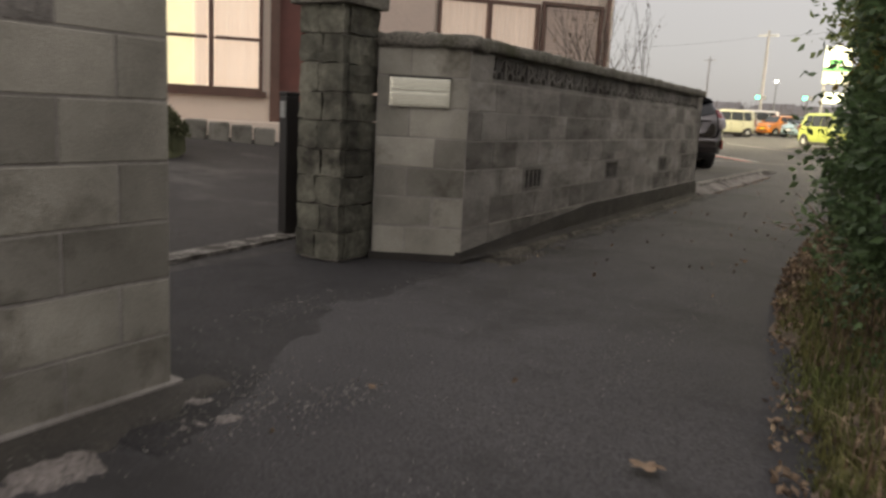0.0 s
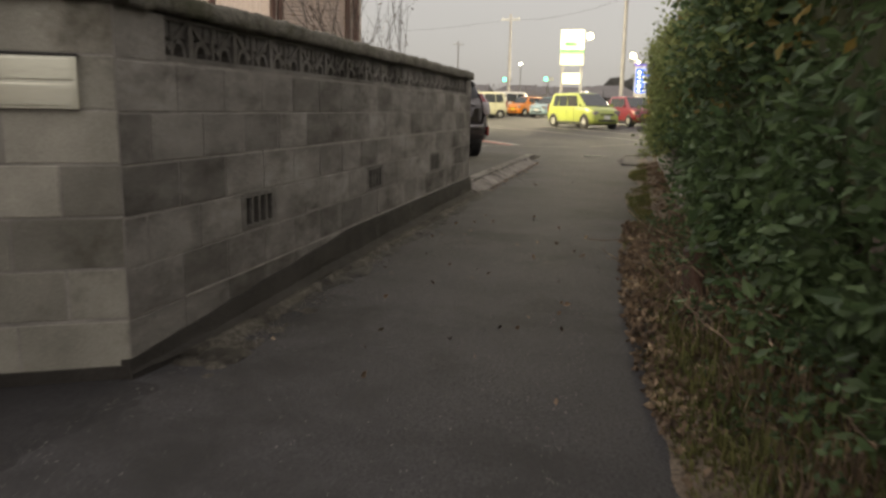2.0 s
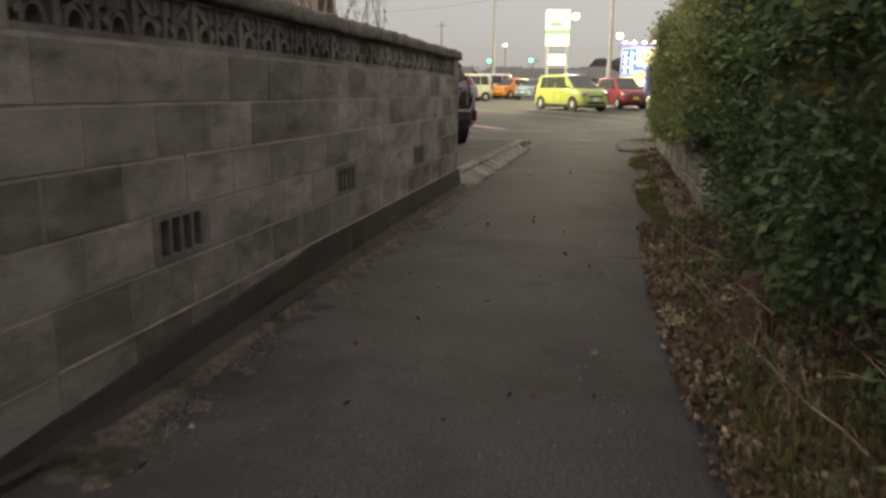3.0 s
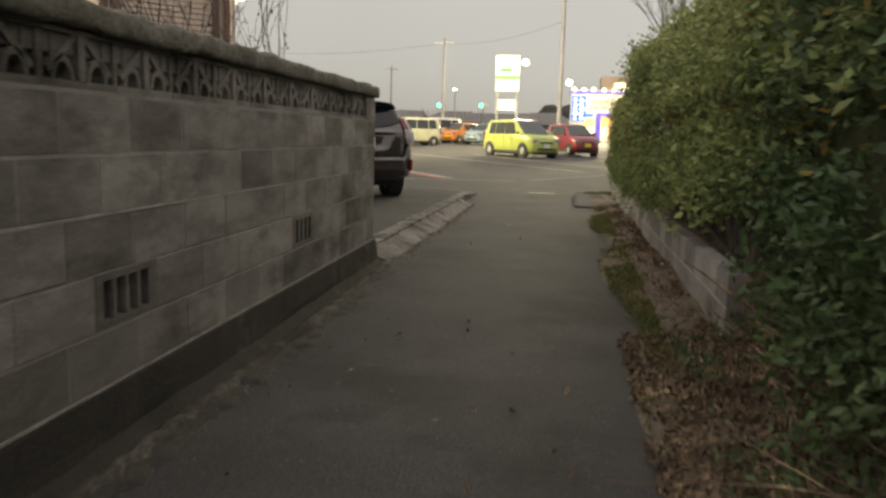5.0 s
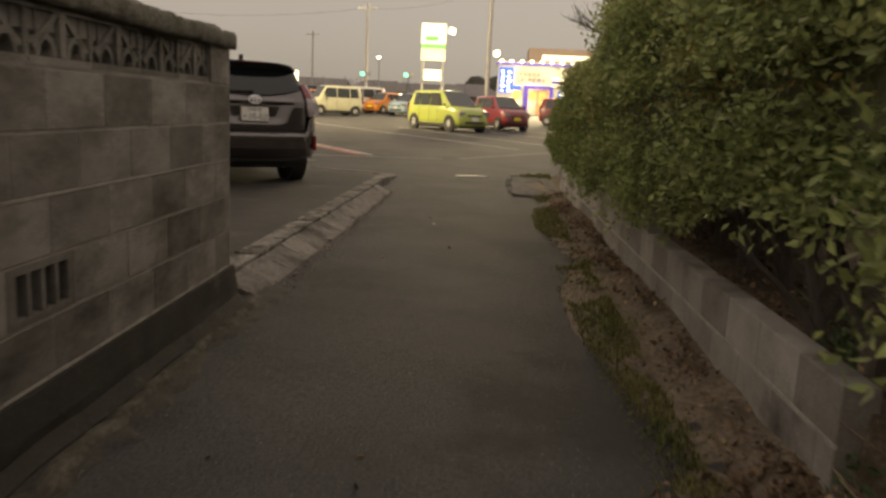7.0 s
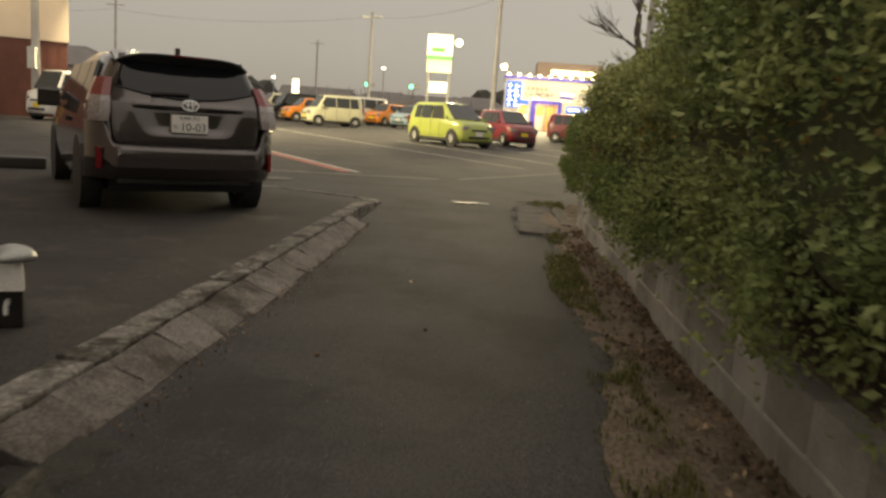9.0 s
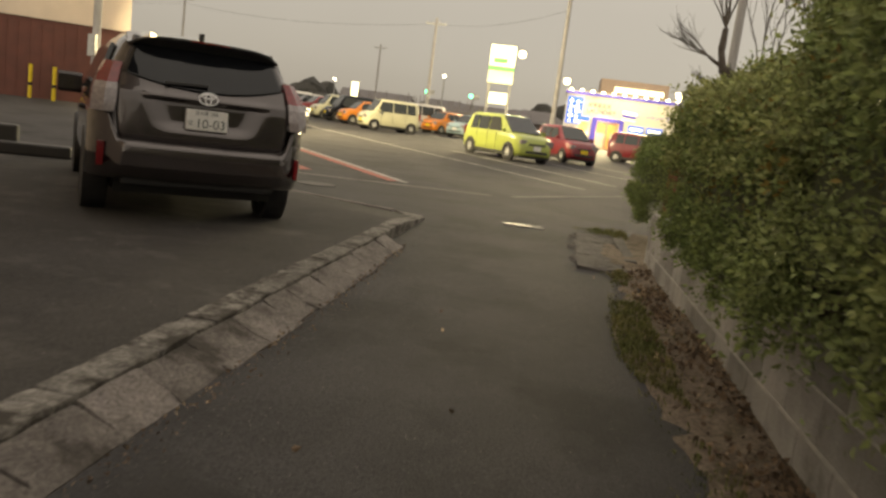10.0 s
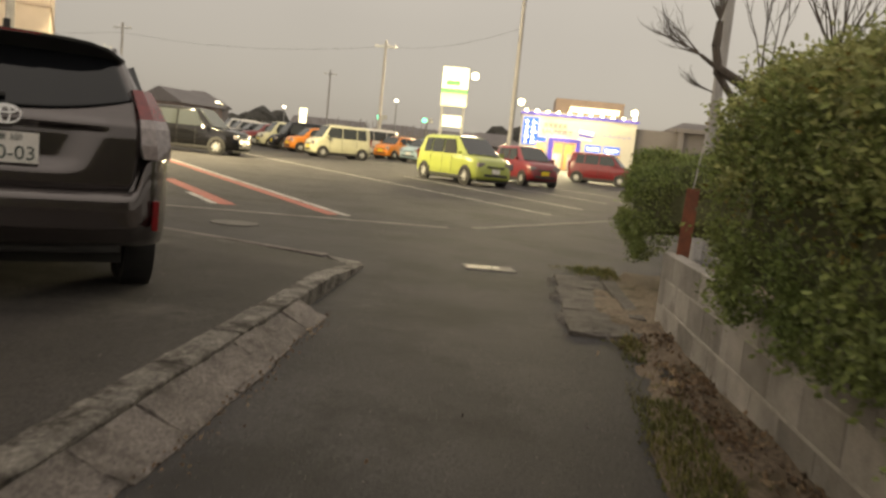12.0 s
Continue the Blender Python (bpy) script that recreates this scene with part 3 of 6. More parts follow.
part("top_lip", boxed(-0.006, 0.406, -0.035, 0.0, 0.19, 0.2, bevel=0.002), M_BLACKAL, mail, "dark top edge")

# ---- gate pillar of split stone ----
pillar = thing("gate_pillar", "split-face stone gate pillar with moss and stains", "pillar", pose(-3.50, 3.91, 0.0), kind="structure")
part("core", boxed(0.02, 0.34, 0.02, 0.34, -0.05, 1.66), M_MORTAR, pillar)
random.seed(4)
for row in range(9):
    z = 0.02 + 0.182 * row
    cut = 0.2 if row % 2 else 0.16
    for x0, x1, y0, y1 in ((-0.0, cut, -0.01, 0.05), (cut, 0.365, -0.01, 0.05), (0.31, 0.37, 0.05, 0.37), (-0.01, 0.05, 0.05, 0.37), (0.05, 0.31, 0.31, 0.37)):
        bm = boxed(x0 + 0.004, x1 - 0.004, y0, y1, z + 0.005, z + 0.177)
        bmesh.ops.subdivide_edges(bm, edges=bm.edges[:], cuts=2, use_grid_fill=True)
        rough_up(bm, 0.016, 13, row * 3.1 + x0 * 20 + y0 * 7)
        part("stone", bm, M_STONE, pillar)
part("cap", rough_up(boxed(-0.05, 0.41, -0.06, 0.41, 1.66, 1.78, bevel=0.02), 0.012, 9), M_CAP, pillar, "dark overhanging cap stone")

# ---- the near wall on the other side of the gate ----
left_wall = thing("near_wall", "stained concrete block wall ending at the gate", "wall", along((-2.15, -6.24), (-2.15, 1.76)), kind="structure")
part("mortar_core", boxed(0.0, 7.995, 0.0025, 0.115, -0.05, 1.6), M_MORTAR, left_wall)
part("coping", cap_run(8.05, 1.6, 0.115, 0.0, 14), M_CAP, left_wall, "rough dark stone coping", smooth=True)
part("footing", rough_up(boxed(-0.02, 8.03, -0.03, 0.12, -0.1, 0.03), 0.012, 6), M_CONC, left_wall)
for row in range(8):
    z = 0.005 + 0.2 * row
    off = 0.2 if row % 2 else 0.0
    for kx in range(-1, 20):
        a, b = max(0, off + 0.4 * kx), min(8.0, off + 0.4 * kx + 0.4)
        if b - a < 0.05:
            continue
        if row == 6 and abs(b - 7.6) < 0.05:
            part("vent_block", VENT, None, left_wall, m=pose(a, 0, z))
        else:
            block(left_wall, a, z, b - a, mat=M_BLOCK2)

# ---- gate: folded gate post and sill ----
gate = thing("folding_gate", "dark aluminium folding gate post at the yard entrance", "gate", pose(-4.02, 4.38, 0.06, 0, 0, -20))
part("post", boxed(-0.06, 0.06, -0.05, 0.05, 0.0, 1.02, bevel=0.008), M_BLACKAL, gate)
part("top_cap", boxed(-0.064, 0.064, -0.054, 0.054, 1.02, 1.05, bevel=0.008), M_BLACKAL, gate)
part("latch", boxed(-0.02, 0.05, -0.066, -0.05, 0.86, 0.98, bevel=0.004), M_SHEET, gate, "steel latch plate")
part("lattice", boxed(-0.05, 0.05, 0.05, 0.4, 0.05, 0.98, bevel=0.004), M_BLACKAL, gate)
sill = rough_up(boxed(-0.09, 0.09, 0.0, 2.6, -0.06, 0.085, bevel=0.01), 0.006, 7)
for v in sill.verts:
    v.co.z = min(v.co.z, 0.05)
solid("gate_sill", sill, M_KERBTOP, "pale concrete sill strip across the gateway", "sill", kind="structure", m=pose(-3.75, 1.85, 0.0, 0, 0, 5))


# ---- the house behind the wall ----
HOUSE_A, HOUSE_B = (-13.2, 5.55), (-5.05, 14.05)
HL = math.hypot(HOUSE_B[0] - HOUSE_A[0], HOUSE_B[1] - HOUSE_A[1])


house = thing("house", "cream rendered house with brown framed windows and shutters", "house", along(HOUSE_A, HOUSE_B), kind="structure")
# local x positions of openings along the facade
W1, DOOR, W2, W3, BOX = (2.3, 5.54), (5.76, 6.7), (8.47, 10.34), (10.44, 11.5), (7.45, 8.4)
holes = [(*W1, 1.2, 3.0), (*DOOR, 0.6, 2.9), (*W2, 1.2, 3.0), (*W3, 1.2, 3.0)]
part("wall", wall_with_openings(HL, 0.3, 5.6, 0.15, holes), M_CREAM, house)
part("side_wall", boxed(HL - 0.15, HL, 0.15, 6.5, 0.0, 5.6), M_CREAM, house)
part("side_wall", boxed(0.0, 0.15, 0.15, 6.5, 0.0, 5.6), M_CREAM, house)
part("back_wall", boxed(0.15, HL - 0.15, 6.35, 6.5, 0.0, 5.6), M_CREAM, house)
part("foundation", boxed(-0.01, HL + 0.01, -0.03, 0.14, 0.0, 0.62), M_CONC, house, "grey concrete foundation")
bm = bmesh.new()
lo = [bm.verts.new(p) for p in ((-0.7, -0.7, 5.6), (HL + 0.7, -0.7, 5.6), (HL + 0.7, 7.2, 5.6), (-0.7, 7.2, 5.6))]
hi = [bm.verts.new(p) for p in ((3.2, 3.25, 7.3), (HL - 3.2, 3.25, 7.3))]
for f in ((lo[0], lo[1], hi[1], hi[0]), (lo[1], lo[2], hi[1]), (lo[2], lo[3], hi[0], hi[1]), (lo[3], lo[0], hi[0]), tuple(reversed(lo))):
    bm.faces.new(f)
part("roof", bm, M_ROOF, house, "dark tiled hip roof")
part("corner_pipe", tube(bmesh.new(), (HL - 0.12, -0.06, 0.3), (HL - 0.12, -0.06, 5.5), 0.045), M_BROWN, house, "brown downpipe")


def sash_window(x0, x1, z0, z1, curtain, rail=None, first=None, leaves=2):
    w = part("window", boxed(x0 - 0.06, x1 + 0.06, -0.1, -0.002, z0 - 0.1, z0), M_BROWN, house, "brown aluminium sliding window, curtains drawn")
    fr = bmesh.new()
    for a, b, c, d in ((x0, x0 + 0.06, z0, z1), (x1 - 0.06, x1, z0, z1), (x0 + 0.06, x1 - 0.06, z1 - 0.06, z1), (x0 + 0.06, x1 - 0.06, z0, z0 + 0.05), *((x0 + (x1 - x0) * k / leaves - 0.04, x0 + (x1 - x0) * k / leaves + 0.04, z0 + 0.05, z1 - 0.06) for k in range(1, leaves))):
        box(fr, a, b, -0.05, 0.06, c, d)
    if rail:
        for k in range(leaves):
            box(fr, x0 + (x1 - x0) * k / leaves + 0.06, x0 + (x1 - x0) * (k + 1) / leaves - 0.06, -0.03, 0.03, rail, rail + 0.05)
    part("frame", fr, M_BROWN, w)
    for a, b in ((x0 + (x1 - x0) * k / leaves + 0.06, x0 + (x1 - x0) * (k + 1) / leaves - 0.06) for k in range(leaves)):
        pn = part("pane", boxed(a, b, 0.0, 0.006, z0 + 0.05, z1 - 0.06), M_PANE, w)
        pn.visible_shadow = False
    cb = bmesh.new()
    n = 70
    pts = [(x0 + 0.03 + (x1 - x0 - 0.06) * i / n, 0.11 + 0.022 * math.sin(i * 1.15) + 0.01 * math.sin(i * 0.37)) for i in range(n + 1)]
    vs = [[cb.verts.new((x, y + o, z)) for x, y in pts] for o, z in ((0, z0), (0, z1))]
    for i in range(n):
        cb.faces.new((vs[0][i], vs[0][i + 1], vs[1][i + 1], vs[1][i]))
    part("curtain", cb, curtain, w, smooth=True)
    if first:
        part("blind", boxed(x0 + 0.06, x0 + (x1 - x0) * 0.66, 0.04, 0.075, z0 + 0.05, z1), first, w, "yellow lit blind")
    return w


sash_window(*W1, 1.2, 3.0, M_CURT, rail=2.0, first=M_CURTY, leaves=4)
sash_window(*W2, 1.2, 3.0, M_CURTGLOW)
part("shutter_box", boxed(BOX[0], BOX[1], -0.1, -0.003, 1.15, 3.02, bevel=0.01), M_SHUT, house, "beige shutter box beside the window")
shut = part("shutter", boxed(W3[0], W3[1], 0.02, 0.05, 1.2, 3.0), M_SHUT, house, "closed beige louvred storm shutter")
for i in range(29):
    z = 1.21
    part("slat", boxed(W3[0] + 0.03, W3[1] - 0.03, -0.02, 0.02, z, z + 0.05, bevel=0.006) if i == 0 else shut.children[0].data, M_SHUT, shut, m=pose(0, 0, 0.061 * i))
part("shutter_frame", wall_with_openings(W3[1] - W3[0] + 0.12, 1.14, 3.06, 0.05, [(0.06, W3[1] - W3[0] + 0.06, 1.2, 3.0)]), M_BROWN, house, m=pose(W3[0] - 0.06, -0.052, 0))
dr = part("door", boxed(DOOR[0] + 0.05, DOOR[1] - 0.05, 0.06, 0.1, 0.62, 2.85), M_CLAD, house, "red-brown entrance door panel")
part("door_post", boxed(DOOR[0] - 0.1, DOOR[0] + 0.05, -0.06, 0.12, 0.55, 3.0), M_BROWN, house)
part("door_post", boxed(DOOR[1] - 0.05, DOOR[1] + 0.08, -0.06, 0.12, 0.55, 3.0), M_BROWN, house)
# porch step, pale stones and a planter by the facade
porch = thing("porch_step", "pale tiled porch step in front of the house", "step", along(HOUSE_A, HOUSE_B), kind="structure")
part("slab", boxed(2.0, 7.2, -0.9, -0.035, 0.3, 0.72, bevel=0.015), M_CREAM, porch)
stones = thing("edging_stones", "row of pale concrete edging blocks by the porch", "edging", along(HOUSE_A, HOUSE_B))
for i in range(4):
    part("stone", rough_up(boxed(4.4 + 0.33 * i, 4.7 + 0.33 * i, -1.5, -1.2, 0.3, 0.74 - 0.03 * i, bevel=0.03), 0.015, 5), M_BLOCK2, stones)
# ---- bare shrubs in the yard ----
def branchy(bm, a, d, length, r, depth, rng, spread=0.6, n=5):
    """A crooked limb that forks as it thins."""
    p = Vector(a)
    d = Vector(d).normalized()
    step = length / n
    for i in range(n):
        q = p + d * step
        tube(bm, p, q, r * (1 - 0.6 * i / n), r * (1 - 0.6 * (i + 1) / n), 6 if r > 0.01 else 4, cap=False)
        d = (d + Vector((rng.uniform(-1, 1), rng.uniform(-1, 1), rng.uniform(-0.4, 0.7))) * 0.22).normalized()
        if depth > 0 and i >= 1:
            e = (d + Vector((rng.uniform(-1, 1), rng.uniform(-1, 1), rng.uniform(-0.3, 0.9))) * spread).normalized()
            branchy(bm, q, e, length * rng.uniform(0.45, 0.7), r * 0.5, depth - 1, rng, spread, 4)
        p = q
    return bm


def leaf_cloud(pts, dirs, size, rng, stretch=1.9):
    """One mesh of folded leaves at the points; dirs: the way out at each."""
    n = len(pts)
    r = rng.normal(size=(n, 3))
    ax = dirs * 0.55 + r * 0.6
    ax /= np.linalg.norm(ax, axis=1)[:, None]
    side = np.cross(ax, dirs + rng.normal(size=(n, 3)) * 0.5)
    side /= np.linalg.norm(side, axis=1)[:, None] + 1e-9
    up = np.cross(side, ax)
    s = size * rng.uniform(0.55, 1.25, (n, 1))
    tip, mid = pts + ax * s * stretch, pts + ax * s * stretch * 0.45
    a, b = mid + side * s * 0.5 + up * s * 0.16, mid - side * s * 0.5 + up * s * 0.16
    v = np.stack([pts, a, tip, b], 1).reshape(-1, 3)
    i = np.arange(n)[:, None] * 4
    f = np.concatenate([i + np.array([0, 1, 2]), i + np.array([0, 2, 3])], 1).reshape(-1, 3)
    me = bpy.data.meshes.new("leaves")
    me.from_pydata(v.tolist(), [], f.tolist())
    return me


rng = random.Random(3)
nrng = np.random.default_rng(5)
for sx, sy, hgt in ((-4.35, 11.3, 1.9), (-4.0, 12.2, 1.75)):
    shrub = thing("bare_shrub", "thin bare garden shrub behind the wall", "shrub", pose(sx, sy, 0.1), group="shrubs in the yard")
    bm = bmesh.new()
    for k in range(5):
        branchy(bm, (rng.uniform(-0.1, 0.1), rng.uniform(-0.1, 0.1), 0), (rng.uniform(-0.3, 0.3), rng.uniform(-0.3, 0.3), 1), hgt, 0.012, 2, rng, 0.5)
    tips = np.array([v.co[:] for v in bm.verts if v.co.z > hgt * 0.55])
    tagged(part("twig_crown", bm, M_BARK, shrub), kind="stuff")
    if len(tips):
        sel = tips[nrng.integers(0, len(tips), 160)]
        part("foliage", leaf_cloud(sel + nrng.normal(size=sel.shape) * 0.02, np.tile([0, 0, 1.0], (len(sel), 1)), 0.028, nrng), M_LITTER, shrub, "few remaining brown leaves")


# ---- plain unseen walls, added behind the start to darken reflections ----
solid("wall_south", boxed(-16, 16, -25.2, -25, -0.1, 2.2), M_FARGREY, "plain grey wall closing the lane's end, unseen, added for reflections", "wall", kind="structure")
solid("wall_east", boxed(9.0, 9.2, -25, 16, -0.1, 2.2), M_FARGREY, "plain grey wall beyond the hedge, unseen, added for reflections", "wall", kind="structure")

# ---- kerb and apron along the drive ----
kerb = thing("kerb", "broken concrete kerb with a sloping apron of slabs", "kerb", kind="structure")
random.seed(8)
y = 11.76
while y < 17.75:
    ln = random.uniform(0.34, 0.58)
    bm = bmesh.new()
    x_out = -2.59 - 0.004 * (y - 13)
    y1 = min(y + ln, 17.95)
    g = 0.0015
    sk = random.uniform(-0.015, 0.015)
    prof = [(x_out + random.uniform(-0.03, 0.025), 0.006), (x_out - 0.09, 0.038 + random.uniform(-0.005, 0.006)), (-2.82, 0.1 + random.uniform(-0.006, 0.006))]
    top = [[bm.verts.new((px, yy + (sk if j == 0 else -sk), pz)) for j, (px, pz) in enumerate(prof)] for yy in (y + g, (y + y1) / 2, y1 - g)]
    bot = [[bm.verts.new((v.co.x, v.co.y, -0.1)) for v in rw] for rw in top]
    for a, b in zip(top, top[1:]):
        for k in range(2):
            bm.faces.new((a[k], a[k + 1], b[k + 1], b[k]))
    for rw_t, rw_b in ((top[0], bot[0]), (top[2], bot[2])):
        for k in range(2):
            bm.faces.new((rw_t[k], rw_t[k + 1], rw_b[k + 1], rw_b[k]))
    for k in (0, 2):
        for q in range(2):
            bm.faces.new((top[q][k], top[q + 1][k], bot[q + 1][k], bot[q][k]))
    bmesh.ops.subdivide_edges(bm, edges=bm.edges[:], cuts=2, use_grid_fill=True)
    rough_up(bm, 0.006, 9, y)
    rough_up(bm, 0.005, 31, y)
    part("apron_slab", bm, M_KERB, kerb)
    y = y1
y = 11.76
while y < 20.1:
    y1 = min(y + random.uniform(0.5, 0.75), 20.3)
    bm = boxed(-3.0, -2.825, y + 0.003, y1 - 0.003, -0.1, 0.122, bevel=0.014)
    bmesh.ops.subdivide_edges(bm, edges=[e for e in bm.edges if e.calc_length() > 0.2], cuts=5, use_grid_fill=True)
    rough_up(bm, 0.01, 9, y)
    rough_up(bm, 0.007, 33, y)
    for v in bm.verts:
        if v.co.y > 19.0 and v.co.z > 0:
            v.co.z -= 0.075 * (v.co.y - 19.0) * min(1.0, v.co.z / 0.12)
    part("kerb_stone", bm, M_KERBTOP, kerb)
    y = y1
part("joint_bed", rough_up(boxed(-2.84, -2.66, 11.76, 17.88, -0.1, -0.004), 0.004, 5), M_SOIL, kerb)
part("end_stone", rough_up(prism(bmesh.new(), [(-3.03, 20.28), (-2.83, 20.28), (-2.9, 20.5), (-3.3, 20.72)], -0.1, 0.026), 0.006, 6), M_KERBTOP, kerb)
bm = bmesh.new()
box(bm, 0, 6.3, -0.12, 0.02, -0.1, 0.024, bevel=0.008)
part("drive_edge", rough_up(bm, 0.005, 3), M_KERB, kerb, m=along((-3.35, 20.75), (-9.0, 22.65)))

# ---- lot markings ----
def strip(name, label, pts, width, mat, lift=0.004):
    bm = bmesh.new()
    n = 24
    (x0, y0), (x1, y1) = pts
    d = Vector((x1 - x0, y1 - y0, 0)).normalized()
    s = Vector((-d.y, d.x, 0)) * width / 2
    prev = None
    for i in range(n + 1):
        c = Vector((x0 + (x1 - x0) * i / n, y0 + (y1 - y0) * i / n, 0))
        row = []
        for sg in (1, -1):
            p = c + s * sg
            row.append(bm.verts.new((p.x, p.y, ground_z(p.y) + lift)))
        if prev:
            bm.faces.new((prev[0], prev[1], row[1], row[0]))
        prev = row
    return solid(name, bm, mat, label, "road marking", kind="structure")


strip("line_white", "worn white line across the car park", ((-4.1, 25.5), (-16.6, 42.8)), 0.14, M_WHITE)
strip("line_red", "faded red band beside a white line", ((-4.35, 25.45), (-12.9, 37.3)), 0.22, M_RED, 0.006)
strip("line_red", "short faded red patch by the lot entrance", ((-6.1, 25.3), (-9.0, 29.3)), 0.28, M_RED, 0.006)
strip("line_white", "short white line on the red patch", ((-6.3, 25.2), (-7.4, 26.7)), 0.13, M_WHITE, 0.01)
strip("line_white", "worn white bay line across the car park", ((-0.5, 30.2), (-16.5, 51.5)), 0.12, M_WHITE)
strip("line_white", "worn white bay line across the car park", ((0.5, 33.0), (-5.4, 41.5)), 0.12, M_WHITE)
strip("line_white", "worn white bay line across the car park", ((1.6, 37.0), (-1.4, 41.2)), 0.12, M_WHITE)
strip("line_white", "worn white bay line across the car park", ((3.9, 39.0), (0.2, 44.3)), 0.12, M_WHITE)
strip("line_white", "worn white bay line across the car park", ((6.3, 42.0), (2.2, 47.8)), 0.12, M_WHITE)
strip("lot_edge", "pale concrete edging strip along the lot", ((-9.5, 23.6), (-2.4, 25.3)), 0.16, M_CONC, 0.008)
strip("lot_edge", "pale concrete edging strip along the lot", ((-2.0, 25.6), (7.5, 41.0)), 0.14, M_CONC, 0.008)
manhole = bmesh.new()
tube(manhole, (0, 0, -0.03), (0, 0, 0.012), 0.32, 0.32, 28)
solid("manhole", manhole, M_IRON, "round iron manhole cover in the asphalt", "manhole", m=pose(-5.1, 22.9, 0))
drain = thing("drain_cover", "pale steel drain cover set in the lane", "drain cover", pose(-1.62, 21.25, 0.0, 0, 0, 12))
part("plate", boxed(-0.23, 0.14, -0.13, 0.13, -0.03, 0.012, bevel=0.004), M_GRATE, drain)
part("surround", boxed(-0.26, 0.3, -0.17, 0.17, -0.05, 0.006), M_CONC, drain)
for k in range(5):
    part("slot", boxed(-0.16 + 0.05 * k, -0.13 + 0.05 * k, -0.05, 0.05, 0.008, 0.014), M_BLACKAL, drain)


# ---- cars ----
def plate_between(bm, pts, lift=0.006, thick=0.02):
    """A flat panel over four or more corner points, proud of them by lift."""
    pts = [Vector(p) for p in pts]
    nrm = (pts[1] - pts[0]).cross(pts[2] - pts[0]).normalized()
    f = [bm.verts.new(p + nrm * lift) for p in pts]
    g = [bm.verts.new(p - nrm * thick) for p in pts]
    bm.faces.new(f)
    bm.faces.new(list(reversed(g)))
    n = len(pts)
    for i in range(n):
        bm.faces.new((f[i], g[i], g[(i + 1) % n], f[(i + 1) % n]))
    return bm


def loft(stations):
    """A car's shell from stations (y, bottom, belt, top, half width, half width at the top)."""
    bm = bmesh.new()
    rings = []
    for y, zb, zl, zt, w, wt in stations:
        h = zl - zb
        half = [(0, zb), (w * 0.9, zb), (w * 0.975, zb + 0.06), (w, zb + h * 0.45), (w * 0.99, zb + h * 0.8), (w * 0.965, zl), (wt + (w * 0.965 - wt) * 0.12, zl + (zt - zl) * 0.86), (wt * 0.9, zl + (zt - zl) * 0.975), (wt * 0.5, zt), (0, zt + 0.008)]
        rings.append([bm.verts.new((x, y, z)) for x, z in half] + [bm.verts.new((-x, y, z)) for x, z in reversed(half[1:-1])])
    for a, b in zip(rings, rings[1:]):
        n = len(a)
        for k in range(n):
            bm.faces.new((a[k], a[(k + 1) % n], b[(k + 1) % n], b[k]))
    bm.faces.new(rings[0])
    bm.faces.new(list(reversed(rings[-1])))
    return bm


WHEELS = {}


def wheel(car, x, y, r, w=0.19, spokes=7, cover=False):
    """A wheel > tyre, rim; made once for each size."""
    key = (r, w, spokes, cover)
    if key not in WHEELS:
        t = bmesh.new()
        n = 28
        prof = [(r * 0.62, -w / 2), (r * 0.93, -w / 2), (r, -w / 2 + 0.025), (r, w / 2 - 0.025), (r * 0.93, w / 2), (r * 0.62, w / 2)]
        rings = [[t.verts.new((px, rad * math.cos(2 * math.pi * i / n), rad * math.sin(2 * math.pi * i / n))) for rad, px in prof] for i in range(n)]
        for i in range(n):
            a, b = rings[i], rings[(i + 1) % n]
            for k in range(len(prof)):
                t.faces.new((a[k], b[k], b[(k + 1) % len(prof)], a[(k + 1) % len(prof)]))
        rm = bmesh.new()
        tube(rm, (-w * 0.3, 0, 0), (w * 0.3, 0, 0), r * 0.62, r * 0.62, n, cap=cover)
        tube(rm, (-w * 0.42, 0, 0), (w * 0.42, 0, 0), r * 0.14, r * 0.14, 12)
        for s in range(spokes):
            a = 2 * math.pi * s / spokes
            for sx in (-1, 1):
                box(rm, -0.012, 0.012, -r * 0.07, r * 0.07, r * 0.1, r * 0.61, m=Matrix.Translation((sx * w * 0.38, 0, 0)) @ Matrix.Rotation(a, 4, "X"))
        tube(rm, (-w * 0.1, 0, 0), (w * 0.1, 0, 0), r * 0.6, r * 0.6, n)
        mt, mr = mesh_of(t, True), mesh_of(rm)
        mt.materials.append(M_TYRE)
        mr.materials.append(M_RIM)
        WHEELS[key] = (mt, mr)
    t = part("wheel", WHEELS[key][0], None, car, "black tyre on a silver wheel", m=pose(x, y, r))
    part("rim", WHEELS[key][1], None, t)
    return t


